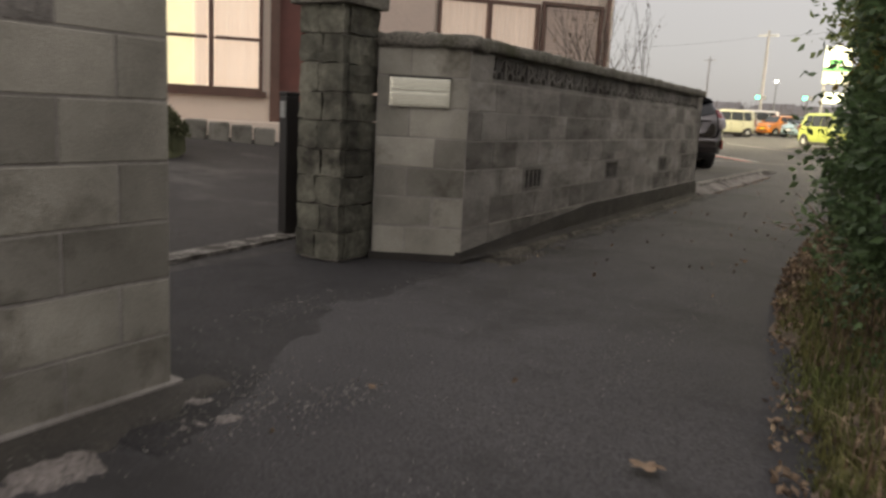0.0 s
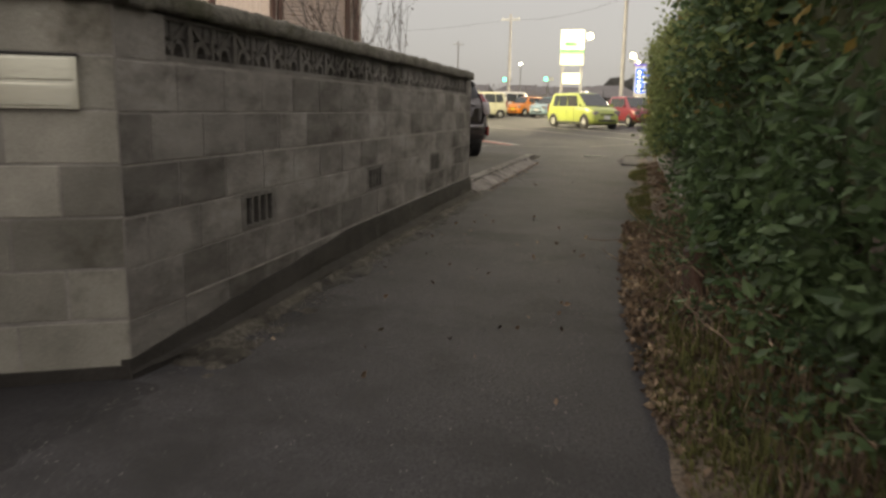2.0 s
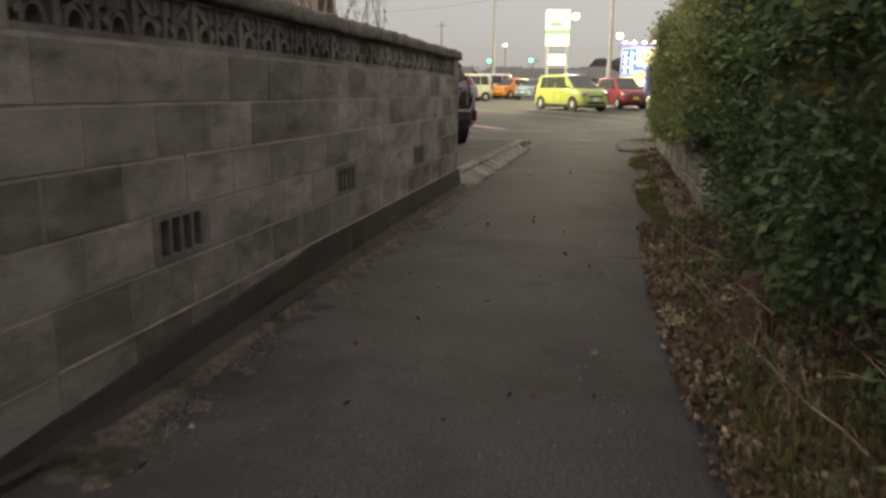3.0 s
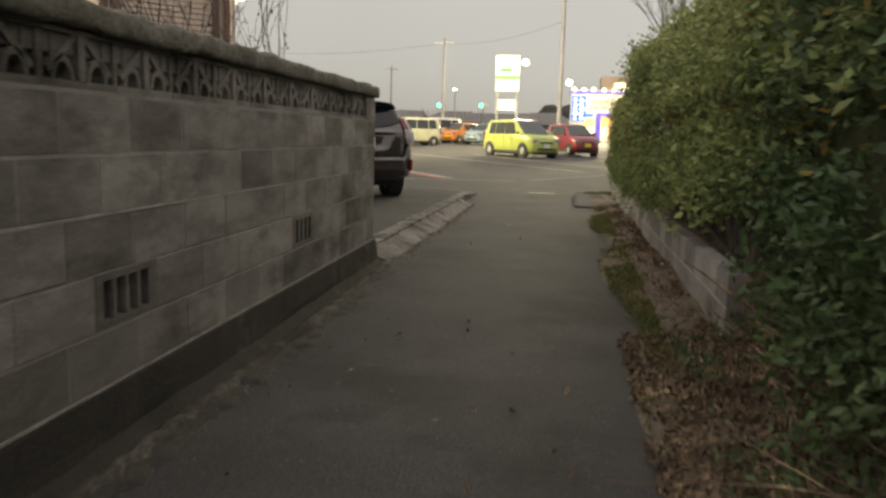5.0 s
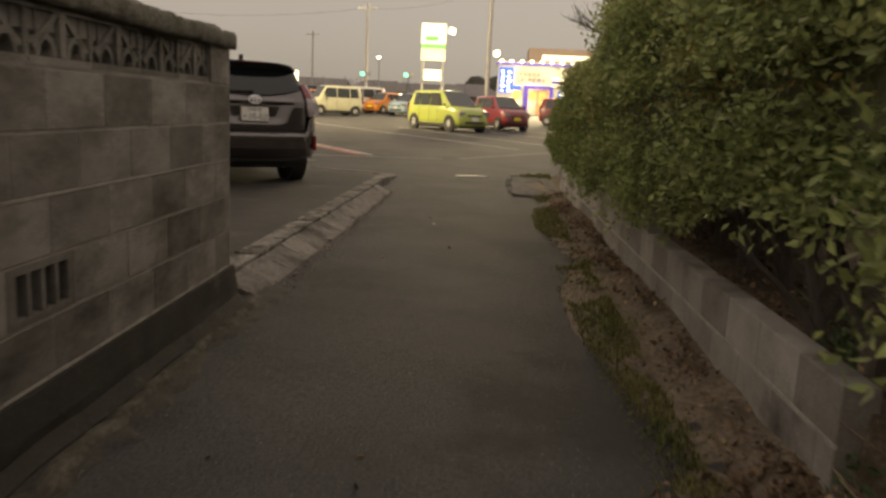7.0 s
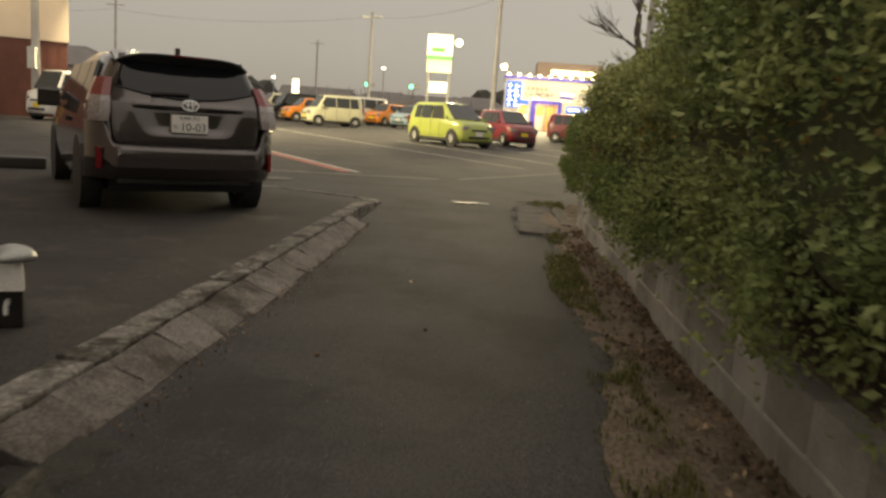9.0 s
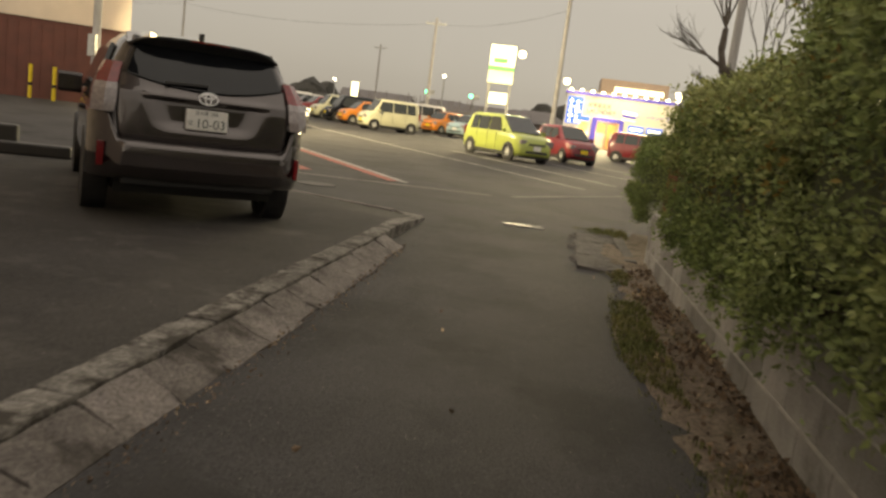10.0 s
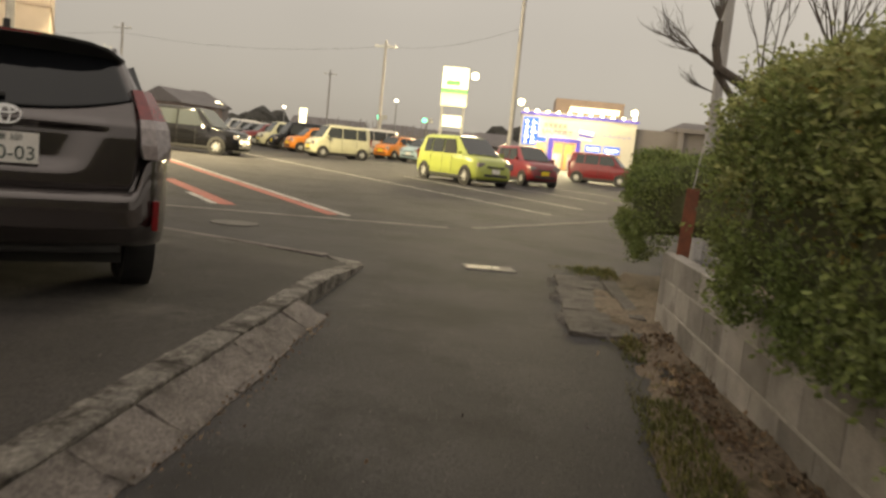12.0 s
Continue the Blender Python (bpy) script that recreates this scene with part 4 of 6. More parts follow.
def make_car(label, colour, L, W, H, hood=0.75, hood_h=0.95, belt=0.95, rear=0.18, screen=0.55, tyre=0.28, yellow=True, m=None, lights=False, cat="car", two_tone=None):
    car = thing("car", label, cat, m, group="cars in the car park")
    h, w = L / 2, W / 2
    wt = w * 0.8
    yr, yf, yc = -h + rear, h - hood - screen, h - hood
    st = [(-h, 0.36, belt * 0.72, belt * 0.78, w * 0.82, w * 0.7), (-h + 0.04, 0.27, belt, belt + 0.02, w * 0.95, w * 0.84), (yr, 0.2, belt, H - 0.05, w, wt * 0.97), (yr + 0.25, 0.19, belt, H - 0.01, w, wt), ((yr + yf) / 2, 0.18, belt, H, w, wt), (yf - 0.25, 0.18, belt, H - 0.01, w, wt), (yf, 0.18, belt, H - 0.035, w, wt * 0.97), (yc, 0.18, belt * 0.98, hood_h, w, w * 0.86), (yc + hood * 0.45, 0.19, hood_h * 0.93, hood_h - 0.03, w * 0.985, w * 0.8), (h - 0.2, 0.2, hood_h * 0.82, hood_h - 0.09, w * 0.93, w * 0.74), (h - 0.09, 0.22, hood_h * 0.7, hood_h - 0.17, w * 0.85, w * 0.66), (h - 0.02, 0.26, hood_h * 0.55, hood_h * 0.66, w * 0.76, w * 0.58), (h, 0.3, 0.48, 0.54, w * 0.68, w * 0.55)]
    part("body", loft(st), colour, car, smooth=True)

    def at_side(y, f, s):
        ws = w * 0.965
        return Vector((s * (ws + (wt - ws) * f * 0.88), y, belt + (H - belt) * f))

    for s in (-1, 1):
        cuts = [yr + 0.16, yr + (yf - yr) * 0.33, yr + (yf - yr) * 0.7, yf + 0.02]
        for i, (a, b) in enumerate(zip(cuts, cuts[1:])):
            q = [at_side(a + 0.03, 0.05, s), at_side(b - 0.03 + (0.3 if i == 2 else 0), 0.05, s), at_side(b - 0.03, 0.8, s), at_side(a + 0.03 + (0.06 if i == 0 else 0), 0.8, s)]
            part("side_window", plate_between(bmesh.new(), q if s > 0 else list(reversed(q)), 0.012), M_GLASS, car)
        part("mirror", boxed(s * (w + 0.01), s * (w + 0.15), yc - 0.32, yc - 0.22, belt + 0.02, belt + 0.15, bevel=0.02), colour, car)
        part("headlamp", rough_up(boxed(s * w * 0.52, s * w * 0.87, h - 0.26, h - 0.045, hood_h * 0.7 - 0.06, hood_h * 0.7 + 0.1, bevel=0.03), 0.004, 5), M_LAMPC, car)
        part("tail_lamp", boxed(s * w * 0.78, s * w * 0.96, -h - 0.005, -h + 0.12, belt - 0.25, belt + 0.12, bevel=0.02), M_LAMPR, car)
        part("door_handle", boxed(s * (w * 0.985), s * (w * 0.985 + 0.025), yr + (yf - yr) * 0.38, yr + (yf - yr) * 0.38 + 0.16, belt - 0.13, belt - 0.1, bevel=0.006), colour, car)
        for f in (0.33, 0.7, 1.0):
            ys = yr + (yf - yr) * f + 0.02
            part("door_seam", boxed(min(s * w * 0.99, s * (w + 0.002)), max(s * w * 0.99, s * (w + 0.002)), ys - 0.006, ys + 0.006, 0.34, belt - 0.02), M_TRIMB, car)
        part("sill_trim", boxed(min(s * w * 0.95, s * w * 0.992), max(s * w * 0.95, s * w * 0.992), -h + L * 0.155 + tyre + 0.06, h - L * 0.175 - tyre - 0.06, 0.2, 0.3, bevel=0.01), M_TRIMB, car)
        for yw in (-h + L * 0.155, h - L * 0.175):
            # a black disc on the flank stands in for the shaded wheel well
            arch = bmesh.new()
            tube(arch, (s * (w - 0.1), yw, tyre), (s * (w + 0.004), yw, tyre), tyre + 0.055, tyre + 0.055, 28)
            part("wheel_arch", arch, M_TRIMB, car)
            wheel(car, s * (w - 0.07), yw, tyre)
    f0, f1 = 0.06, 0.94
    ws, wr = w * 0.82, wt * 0.86
    a, b = Vector((0, yc, hood_h)), Vector((0, yf, H - 0.03))
    lo, hi = a + (b - a) * f0, a + (b - a) * f1
    part("windscreen", plate_between(bmesh.new(), [(ws, lo.y, lo.z), (wr, hi.y, hi.z), (-wr, hi.y, hi.z), (-ws, lo.y, lo.z)], 0.02), M_GLASS, car)
    a, b = Vector((0, -h + 0.04, belt + 0.02)), Vector((0, yr, H - 0.05))
    lo, hi = a + (b - a) * 0.08, a + (b - a) * 0.9
    part("rear_window", plate_between(bmesh.new(), [(-ws, lo.y, lo.z), (-wr, hi.y, hi.z), (wr, hi.y, hi.z), (ws, lo.y, lo.z)], 0.015), M_GLASS, car)
    part("grille", boxed(-w * 0.45, w * 0.45, h - 0.12, h - 0.0, hood_h * 0.66 - 0.04, hood_h * 0.66 + 0.03, bevel=0.01), M_TRIMB, car)
    part("lower_grille", boxed(-w * 0.6, w * 0.6, h - 0.12, h + 0.008, 0.32, 0.42, bevel=0.01), M_TRIMB, car)
    part("number_plate", boxed(-0.165, 0.165, h - 0.02, h + 0.018, 0.44, 0.6), M_PLATEY if yellow else M_PLATE, car, "yellow number plate" if yellow else "white number plate")
    part("underbody", boxed(-w * 0.85, w * 0.85, -h + 0.15, h - 0.15, 0.14, 0.24), M_TRIMB, car)
    part("wiper", boxed(-w * 0.6, w * 0.1, yc - 0.03, yc, hood_h + 0.015, hood_h + 0.03), M_TRIMB, car)
    return car


def parked(front, rear, near_left, W):
    """The pose of a car from the ground points of its near-side wheels."""
    f, r = Vector((*front, 0)), Vector((*rear, 0))
    d = (f - r).normalized()
    left = Vector((-d.y, d.x, 0))
    c = (f + r) / 2 - left * (W / 2) * (1 if near_left else -1)
    return pose(c.x, c.y, ground_z(c.y) + 0.004, 0, 0, math.degrees(math.atan2(-d.x, d.y)))


def row_pose(x, y, yaw):
    return pose(x, y, ground_z(y) + 0.004, 0, 0, yaw)


P_LIME, P_CREAM, P_ORANGE, P_RED, P_BLUE, P_WHITE, P_BLACK, P_SILVER = paint("lime_paint", (0.4, 0.46, 0.1)), paint("pale_yellow_paint", (0.6, 0.58, 0.4)), paint("orange_paint", (0.72, 0.23, 0.03)), paint("red_paint", (0.2, 0.016, 0.022)), paint("pale_blue_paint", (0.35, 0.48, 0.52)), paint("white_paint", (0.68, 0.66, 0.62)), material("black_paint", (0.008, 0.008, 0.01), (0.006, 0.006, 0.007), 0.12, fine=900, coarse=1.2, spec=0.35), paint("silver_paint", (0.4, 0.39, 0.38))
make_car("lime green tall hatchback parked in a bay", P_LIME, 3.99, 1.69, 1.69, hood=0.72, hood_h=1.0, belt=0.99, rear=0.3, screen=0.88, tyre=0.31, yellow=False, m=parked((-3.11, 39.78), (-4.74, 41.82), False, 1.69))
make_car("dark red small hatchback beside the lime car", P_RED, 3.4, 1.475, 1.56, hood=0.7, hood_h=0.96, belt=0.95, rear=0.3, screen=0.7, m=row_pose(-0.95, 45.15, -152))
make_car("red small hatchback parked near the shop", P_RED, 3.4, 1.475, 1.62, hood=0.62, hood_h=0.98, belt=0.98, m=parked((4.1, 53.2), (1.94, 53.9), False, 1.475))
make_car("pale yellow boxy small van with wide windows", P_CREAM, 3.4, 1.475, 1.76, hood=0.5, hood_h=1.0, belt=1.02, rear=0.12, screen=0.5, m=parked((-11.66, 53.17), (-9.6, 54.65), True, 1.475), cat="van")
B0, BD, BYAW = Vector((-13.6, 59.2)), Vector((-0.59, 0.81)), math.degrees(math.atan2(0.81, -0.59))
make_car("orange small hatchback parked in a row", P_ORANGE, 3.4, 1.475, 1.5, hood=0.75, hood_h=0.95, rear=0.3, m=row_pose(-13.6, 59.2, BYAW))
for k, (lab, pnt, hh) in enumerate((("black tall small wagon parked in a row", P_BLACK, 1.78), ("cream tall small wagon parked in a row", P_CREAM, 1.72), ("red low hatchback parked in a row", P_RED, 1.5), ("dark sedan parked in a row", P_BLACK, 1.46), ("silver wagon parked in a row", P_SILVER, 1.6), ("white wagon parked in a row", P_WHITE, 1.7))):
    c = B0 + BD * 2.75 * (k + 1)
    make_car(lab, pnt, 3.5 if hh > 1.55 else 4.2, 1.5 if hh > 1.55 else 1.68, hh, hood=0.6 if hh > 1.55 else 1.0, rear=0.15 if hh > 1.55 else 0.6, m=row_pose(c.x, c.y, BYAW))
make_car("white small box van parked behind the pale van", P_WHITE, 3.4, 1.475, 1.85, hood=0.35, hood_h=1.05, belt=1.05, rear=0.1, screen=0.4, m=row_pose(-10.9, 63.6, BYAW), cat="van")
make_car("pale blue hatchback parked in a bay", P_BLUE, 3.8, 1.68, 1.5, hood=0.85, rear=0.4, screen=0.7, m=row_pose(-6.9, 61.2, 150), yellow=False)
make_car("orange-red small car beside the pale blue one", P_ORANGE, 3.4, 1.475, 1.5, hood=0.75, rear=0.3, m=row_pose(-9.1, 63.2, 150))
make_car("black large minivan parked across the lot", P_BLACK, 4.8, 1.8, 1.85, hood=1.0, hood_h=1.05, belt=1.05, rear=0.3, screen=0.8, tyre=0.33, m=parked((-13.6, 43.4), (-16.5, 43.6), False, 1.8), yellow=False, cat="minivan")
make_car("white small van near the brown building", P_WHITE, 3.4, 1.475, 1.85, hood=0.35, hood_h=1.05, belt=1.05, rear=0.1, screen=0.4, m=row_pose(-17.6, 38.6, 160), cat="van")

# ---- the dark estate car on the drive ----
P_GREY = material("dark_grey_paint", (0.07, 0.059, 0.058), (0.085, 0.072, 0.07), 0.22, 0.65, fine=900, coarse=1.2, coat=1.0)
M_TINT = material("tinted_glass", (0.008, 0.009, 0.011), rough=0.03, spec=0.42)
EST = pose(-4.12, 16.66, 0.117, 0, 0, 35)
est = thing("estate_car", "dark grey estate car parked on the raised drive", "car", EST)
ST = [(0.09, 0.45, 0.58, 0.64, 0.62, 0.56), (0.12, 0.40, 0.62, 0.66, 0.72, 0.66), (0.19, 0.37, 0.66, 0.69, 0.8, 0.72), (0.24, 0.36, 0.88, 0.96, 0.85, 0.74), (0.29, 0.35, 0.97, 1.07, 0.868, 0.73), (0.36, 0.34, 0.985, 1.27, 0.878, 0.66), (0.48, 0.33, 0.985, 1.49, 0.884, 0.61), (0.8, 0.22, 0.98, 1.545, 0.887, 0.64), (1.6, 0.2, 0.97, 1.575, 0.887, 0.65), (2.4, 0.19, 0.95, 1.545, 0.887, 0.64), (2.75, 0.19, 0.94, 1.47, 0.886, 0.62), (3.6, 0.19, 0.92, 1.0, 0.88, 0.74), (4.2, 0.2, 0.8, 0.86, 0.86, 0.7), (4.5, 0.22, 0.64, 0.7, 0.76, 0.6), (4.63, 0.3, 0.48, 0.54, 0.6, 0.5)]
part("body", loft(ST), P_GREY, est, smooth=True)


def lerp_table(table, z):
    for (z0, a), (z1, b) in zip(table, table[1:]):
        if z <= z1:
            return a + (b - a) * max(0.0, (z - z0) / (z1 - z0))
    return table[-1][1]


def smooth_step(a, b, v):
    f = min(1.0, max(0.0, (v - a) / (b - a)))
    return f * f * (3 - 2 * f)


GATE = [(0.66, 0.085), (0.7, 0.06), (0.78, 0.062), (0.98, 0.072), (1.05, 0.085), (1.09, 0.115), (1.2, 0.185), (1.27, 0.23), (1.5, 0.385)]
GATE_W = [(0.66, 0.63), (0.74, 0.67), (0.9, 0.69), (1.1, 0.69), (1.2, 0.675), (1.5, 0.575)]


def gate_depth(x, z):
    """How far the tailgate's skin lies behind the bumper, with the hollow that holds the number plate."""
    y = lerp_table(GATE, z) + 0.085 * (abs(x) / 0.7) ** 3.2
    half = 0.33 + 0.13 * (z - 0.78) / 0.27
    inside = smooth_step(-0.09, 0.12, half - abs(x)) * smooth_step(0.755, 0.85, z) * (1 - smooth_step(1.016, 1.03, z))
    return y + 0.055 * inside - 0.012 * smooth_step(1.0, 1.03, z) * (1 - smooth_step(1.05, 1.09, z)) * smooth_step(-0.06, 0.0, 0.46 - abs(x))


def skin(us, vs, place, thick=0.02):
    """A curved panel over us and vs, with its edge turned in."""
    bm = bmesh.new()
    grid = [[bm.verts.new(place(u, v)) for u in us] for v in vs]
    for a, b in zip(grid, grid[1:]):
        for k in range(len(us) - 1):
            bm.faces.new((a[k], a[k + 1], b[k + 1], b[k]))
    rim = grid[0] + [r[-1] for r in grid[1:]] + list(reversed(grid[-1][:-1])) + [r[0] for r in reversed(grid[1:-1])]
    back = [bm.verts.new(v.co + Vector((0, thick, 0))) for v in rim]
    for k in range(len(rim)):
        q = (k + 1) % len(rim)
        bm.faces.new((rim[k], rim[q], back[q], back[k]))
    return bm


def gate_point(u, z):
    x = u * lerp_table(GATE_W, z)
    return (x, gate_depth(x, z), z)


part("tailgate", skin([-1 + 2 * i / 72 for i in range(73)], [0.675 + 0.83 * i / 84 for i in range(85)], gate_point), P_GREY, est, "glossy tailgate with a hollow for the number plate", smooth=True)


def glass_point(u, v):
    """The tailgate's window: its lower edge dips in the middle."""
    x = u * (0.655 - 0.1 * v)
    z = (1.1 + 0.1 * (x / 0.66) ** 2) * (1 - v) + 1.47 * v
    return (x, gate_depth(x, z) - 0.007, z)


part("rear_window", skin([-1 + i / 20 for i in range(41)], [i / 16 for i in range(17)], glass_point, 0.012), M_TINT, est, "dark tinted rear window", smooth=True)


def bumper_point(u, v):
    """The bumper wraps round the corners and climbs to the lamps there."""
    x = 0.888 * math.sin(u * math.pi / 2)
    top = 0.675 + 0.2 * smooth_step(0.66, 0.76, abs(x))
    z = 0.34 + (top - 0.34) * v
    prof = [(0.0, 0.16), (0.1, 0.09), (0.3, 0.03), (0.36, 0.004), (0.7, 0.0), (0.86, 0.006), (0.94, 0.03), (1.0, 0.075)]
    shelf = 1 - smooth_step(0.62, 0.74, abs(x))
    y = lerp_table(prof, v) * (shelf if v > 0.8 else 1) + 0.05 * (abs(x) / 0.888) ** 2 + 0.26 * (abs(x) / 0.888) ** 9 + (1 - shelf) * 0.06 * v
    return (x, y - 0.012, z)


part("rear_bumper", skin([-1 + i / 40 for i in range(81)], [i / 28 for i in range(29)], bumper_point), P_GREY, est, "glossy rear bumper with a shelf on top", smooth=True)
sp = bmesh.new()
ring0, ring1 = [], []
for i in range(13):
    u = -0.62 + 1.24 * i / 12
    bow = 0.03 * (u / 0.62) ** 2 + 0.15 * (u / 0.62) ** 6
    ring0.append([sp.verts.new((u, 0.205 + bow, 1.5 - bow * 0.45)), sp.verts.new((u, 0.2 + bow, 1.518 - bow * 0.45)), sp.verts.new((u * 0.98, 0.75, 1.572 - 0.03 * (u / 0.62) ** 2)), sp.verts.new((u * 0.98, 0.75, 1.5)), sp.verts.new((u * 0.95, 0.345 + bow * 0.4, 1.432))])
for a, b in zip(ring0, ring0[1:]):
    for k in range(5):
        sp.faces.new((a[k], b[k], b[(k + 1) % 5], a[(k + 1) % 5]))
sp.faces.new(ring0[0])
sp.faces.new(list(reversed(ring0[-1])))
spo = part("spoiler", sp, P_GREY, est, "roof spoiler over the rear window", smooth=False)
# downward faces turn black, dark finish and the underside's shadow in one colour
spo.data.materials.append(M_TRIMB)
for f in spo.data.polygons:
    f.material_index = 1 if f.normal.z < -0.2 else 0
part("brake_light", boxed(-0.16, 0.16, 0.198, 0.23, 1.502, 1.514), M_LAMPR, est)
for s in (-1, 1):
    lamp = bmesh.new()
    rows_l = []
    for zz, yy, x_in, x_out, yo in ((0.87, 0.125, 0.715, 0.872, 0.27), (0.95, 0.13, 0.697, 0.872, 0.3), (1.05, 0.15, 0.69, 0.862, 0.36), (1.1, 0.18, 0.69, 0.845, 0.4), (1.18, 0.235, 0.675, 0.815, 0.46), (1.27, 0.3, 0.655, 0.77, 0.52)):
        rows_l.append([lamp.verts.new((s * x, y, zz)) for x, y in ((x_in, yy + 0.06), (x_in, yy - 0.012), ((x_in + x_out) / 2, yy - 0.008), (x_out + 0.004, yy + 0.07), (x_out + 0.01, yo), (x_in, yo))])
    for a, b in zip(rows_l, rows_l[1:]):
        for k in range(6):
            lamp.faces.new((a[k], a[(k + 1) % 6], b[(k + 1) % 6], b[k]))
    lamp.faces.new(rows_l[0])
    lamp.faces.new(list(reversed(rows_l[-1])))
    me = mesh_of(lamp)
    me.materials.append(M_LAMPC)
    me.materials.append(M_LAMPR)
    for f in me.polygons:
        f.material_index = 1 if f.center.z > 1.1 else 0
    part("tail_lamp", me, None, est, "tall tail lamp, red above and clear below")
    part("reflector", boxed(s * 0.775, s * 0.81, 0.1, 0.16, 0.45, 0.63, bevel=0.006), M_LAMPR, est, "upright red reflector")
    part("mirror", boxed(s * 0.89, s * 1.06, 3.05, 3.17, 0.97, 1.12, bevel=0.035), P_GREY, est)
    for (ya, yb) in ((0.55, 1.1), (1.16, 2.0), (2.06, 2.95)):
        def sp_at(y, f):
            wl, wtop = 0.887 * 0.965, 0.645
            return Vector((s * (wl + (wtop - wl) * f * 0.88), y, 0.98 + 0.56 * f))
        q = [sp_at(ya, 0.06), sp_at(yb + (0.35 if ya > 2 else 0), 0.06), sp_at(yb - (0.15 if ya > 2 else 0), 0.8), sp_at(ya + (0.2 if ya < 1 else 0), 0.8)]
        part("side_window", plate_between(bmesh.new(), q if s > 0 else list(reversed(q)), 0.014), M_GLASS, est)
    part("door_handle", boxed(s * 0.875, s * 0.9, 1.75, 1.95, 0.82, 0.85, bevel=0.008), P_GREY, est)
    for yw in (0.98, 3.76):
        # the shaded wheel well is only a black disc behind the tyre
        arch = bmesh.new()
        tube(arch, (s * 0.7, yw, 0.33), (s * 0.889, yw, 0.33), 0.375, 0.375, 32)
        part("wheel_arch", arch, M_TRIMB, est)
        wheel(est, s * 0.785, yw, 0.32, 0.205, 10)
part("windscreen", plate_between(bmesh.new(), [(0.76, 3.5, 1.03), (0.58, 2.8, 1.45), (-0.58, 2.8, 1.45), (-0.76, 3.5, 1.03)], 0.02), M_GLASS, est)
part("lower_bumper", boxed(-0.62, 0.62, 0.16, 0.36, 0.3, 0.36, bevel=0.02), M_TRIMB, est, "black lower bumper")
plate = part("number_plate", boxed(-0.165, 0.165, 0.068, 0.135, 0.80, 0.965, bevel=0.003), M_PLATE, est, "white number plate with dark green figures")


def lettering(name, body, size, mat, parent, m):
    cu = bpy.data.curves.new(name, "FONT")
    cu.body, cu.size, cu.extrude, cu.align_x = body, size, 0.001, "CENTER"
    tmp = new(name, cu)
    bpy.context.view_layer.update()
    me = bpy.data.meshes.new_from_object(tmp.evaluated_get(bpy.context.evaluated_depsgraph_get()))
    bpy.data.objects.remove(tmp)
    me.materials.clear()
    return part(name, me, mat, parent, m=m)


lettering("figures", "10-03", 0.105, M_INK, plate, pose(0.03, 0.0665, 0.82, 90, 0, 0))
lettering("figures", "350", 0.042, M_INK, plate, pose(0.055, 0.0665, 0.925, 90, 0, 0))
lettering("place_mark", "名古屋", 0.036, M_INK, plate, pose(-0.045, 0.0665, 0.925, 90, 0, 0))
lettering("kana_mark", "せ", 0.05, M_INK, plate, pose(-0.132, 0.0665, 0.838, 90, 0, 0))
emb = bmesh.new()
for rx, rz, cx, cz in ((0.075, 0.05, 0, 0), (0.024, 0.046, 0, -0.002), (0.054, 0.017, 0, 0.022)):
    for i in range(28):
        a0, a1 = 2 * math.pi * i / 28, 2 * math.pi * (i + 1) / 28
        tube(emb, (cx + rx * math.cos(a0), 0, cz + rz * math.sin(a0)), (cx + rx * math.cos(a1), 0, cz + rz * math.sin(a1)), 0.0065, 0.0065, 6, cap=False)
part("emblem", emb, M_CHROME, est, "chrome oval emblem", m=pose(0, 0.078, 1.058, -14, 0, 0))
part("wiper", boxed(-0.3, 0.04, 0.115, 0.15, 1.15, 1.172, bevel=0.004), M_TRIMB, est, m=pose(0, 0, 0, 0, -2, 0))
part("antenna", boxed(-0.02, 0.02, 0.62, 0.7, 1.55, 1.61, bevel=0.01), M_TRIMB, est)
part("exhaust", boxed(0.33, 0.62, 0.15, 0.6, 0.3, 0.41, bevel=0.03), M_TRIMB, est)
part("underbody", boxed(-0.66, 0.66, 0.45, 4.4, 0.2, 0.32), M_TRIMB, est)


# ---- the low wall under the hedge ----
rwall = thing("low_wall", "low weathered concrete block wall under the hedge", "wall", along((-0.21, 18.95), (-0.17, 9.62)), kind="structure")
RL = math.hypot(0.04, 18.95 - 9.62)
RT = 6.4
part("mortar_core", boxed(0, RL, 0.0025, 0.115, -0.1, 0.405), M_MORTAR, rwall)
part("mortar_core", boxed(0, RT, 0.0025, 0.115, 0.405, 0.605), M_MORTAR, rwall)
for row in range(3):
    xk = 0.2 * (row % 2) - 0.4
    while xk < (RL if row < 2 else RT):
        a, b = max(0.0, xk), min(RL if row < 2 else RT, xk + 0.4)
        if b - a > 0.04:
            block(rwall, a, 0.01 + 0.2 * row, b - a, mat=M_LOWW)
        xk += 0.4
part("pale_joint", rough_up(boxed(0.2, RL, -0.0025, 0.006, 0.203, 0.219), 0.002, 17), M_LIME, rwall, "pale lime-stained joint")
part("pale_joint", rough_up(boxed(0.2, RT, -0.0025, 0.006, 0.405, 0.416), 0.002, 17), M_LIME, rwall, "pale lime-stained joint")
slabs = thing("stepping_slabs", "broken grey concrete slabs at the lane's edge", "slab", kind="structure")
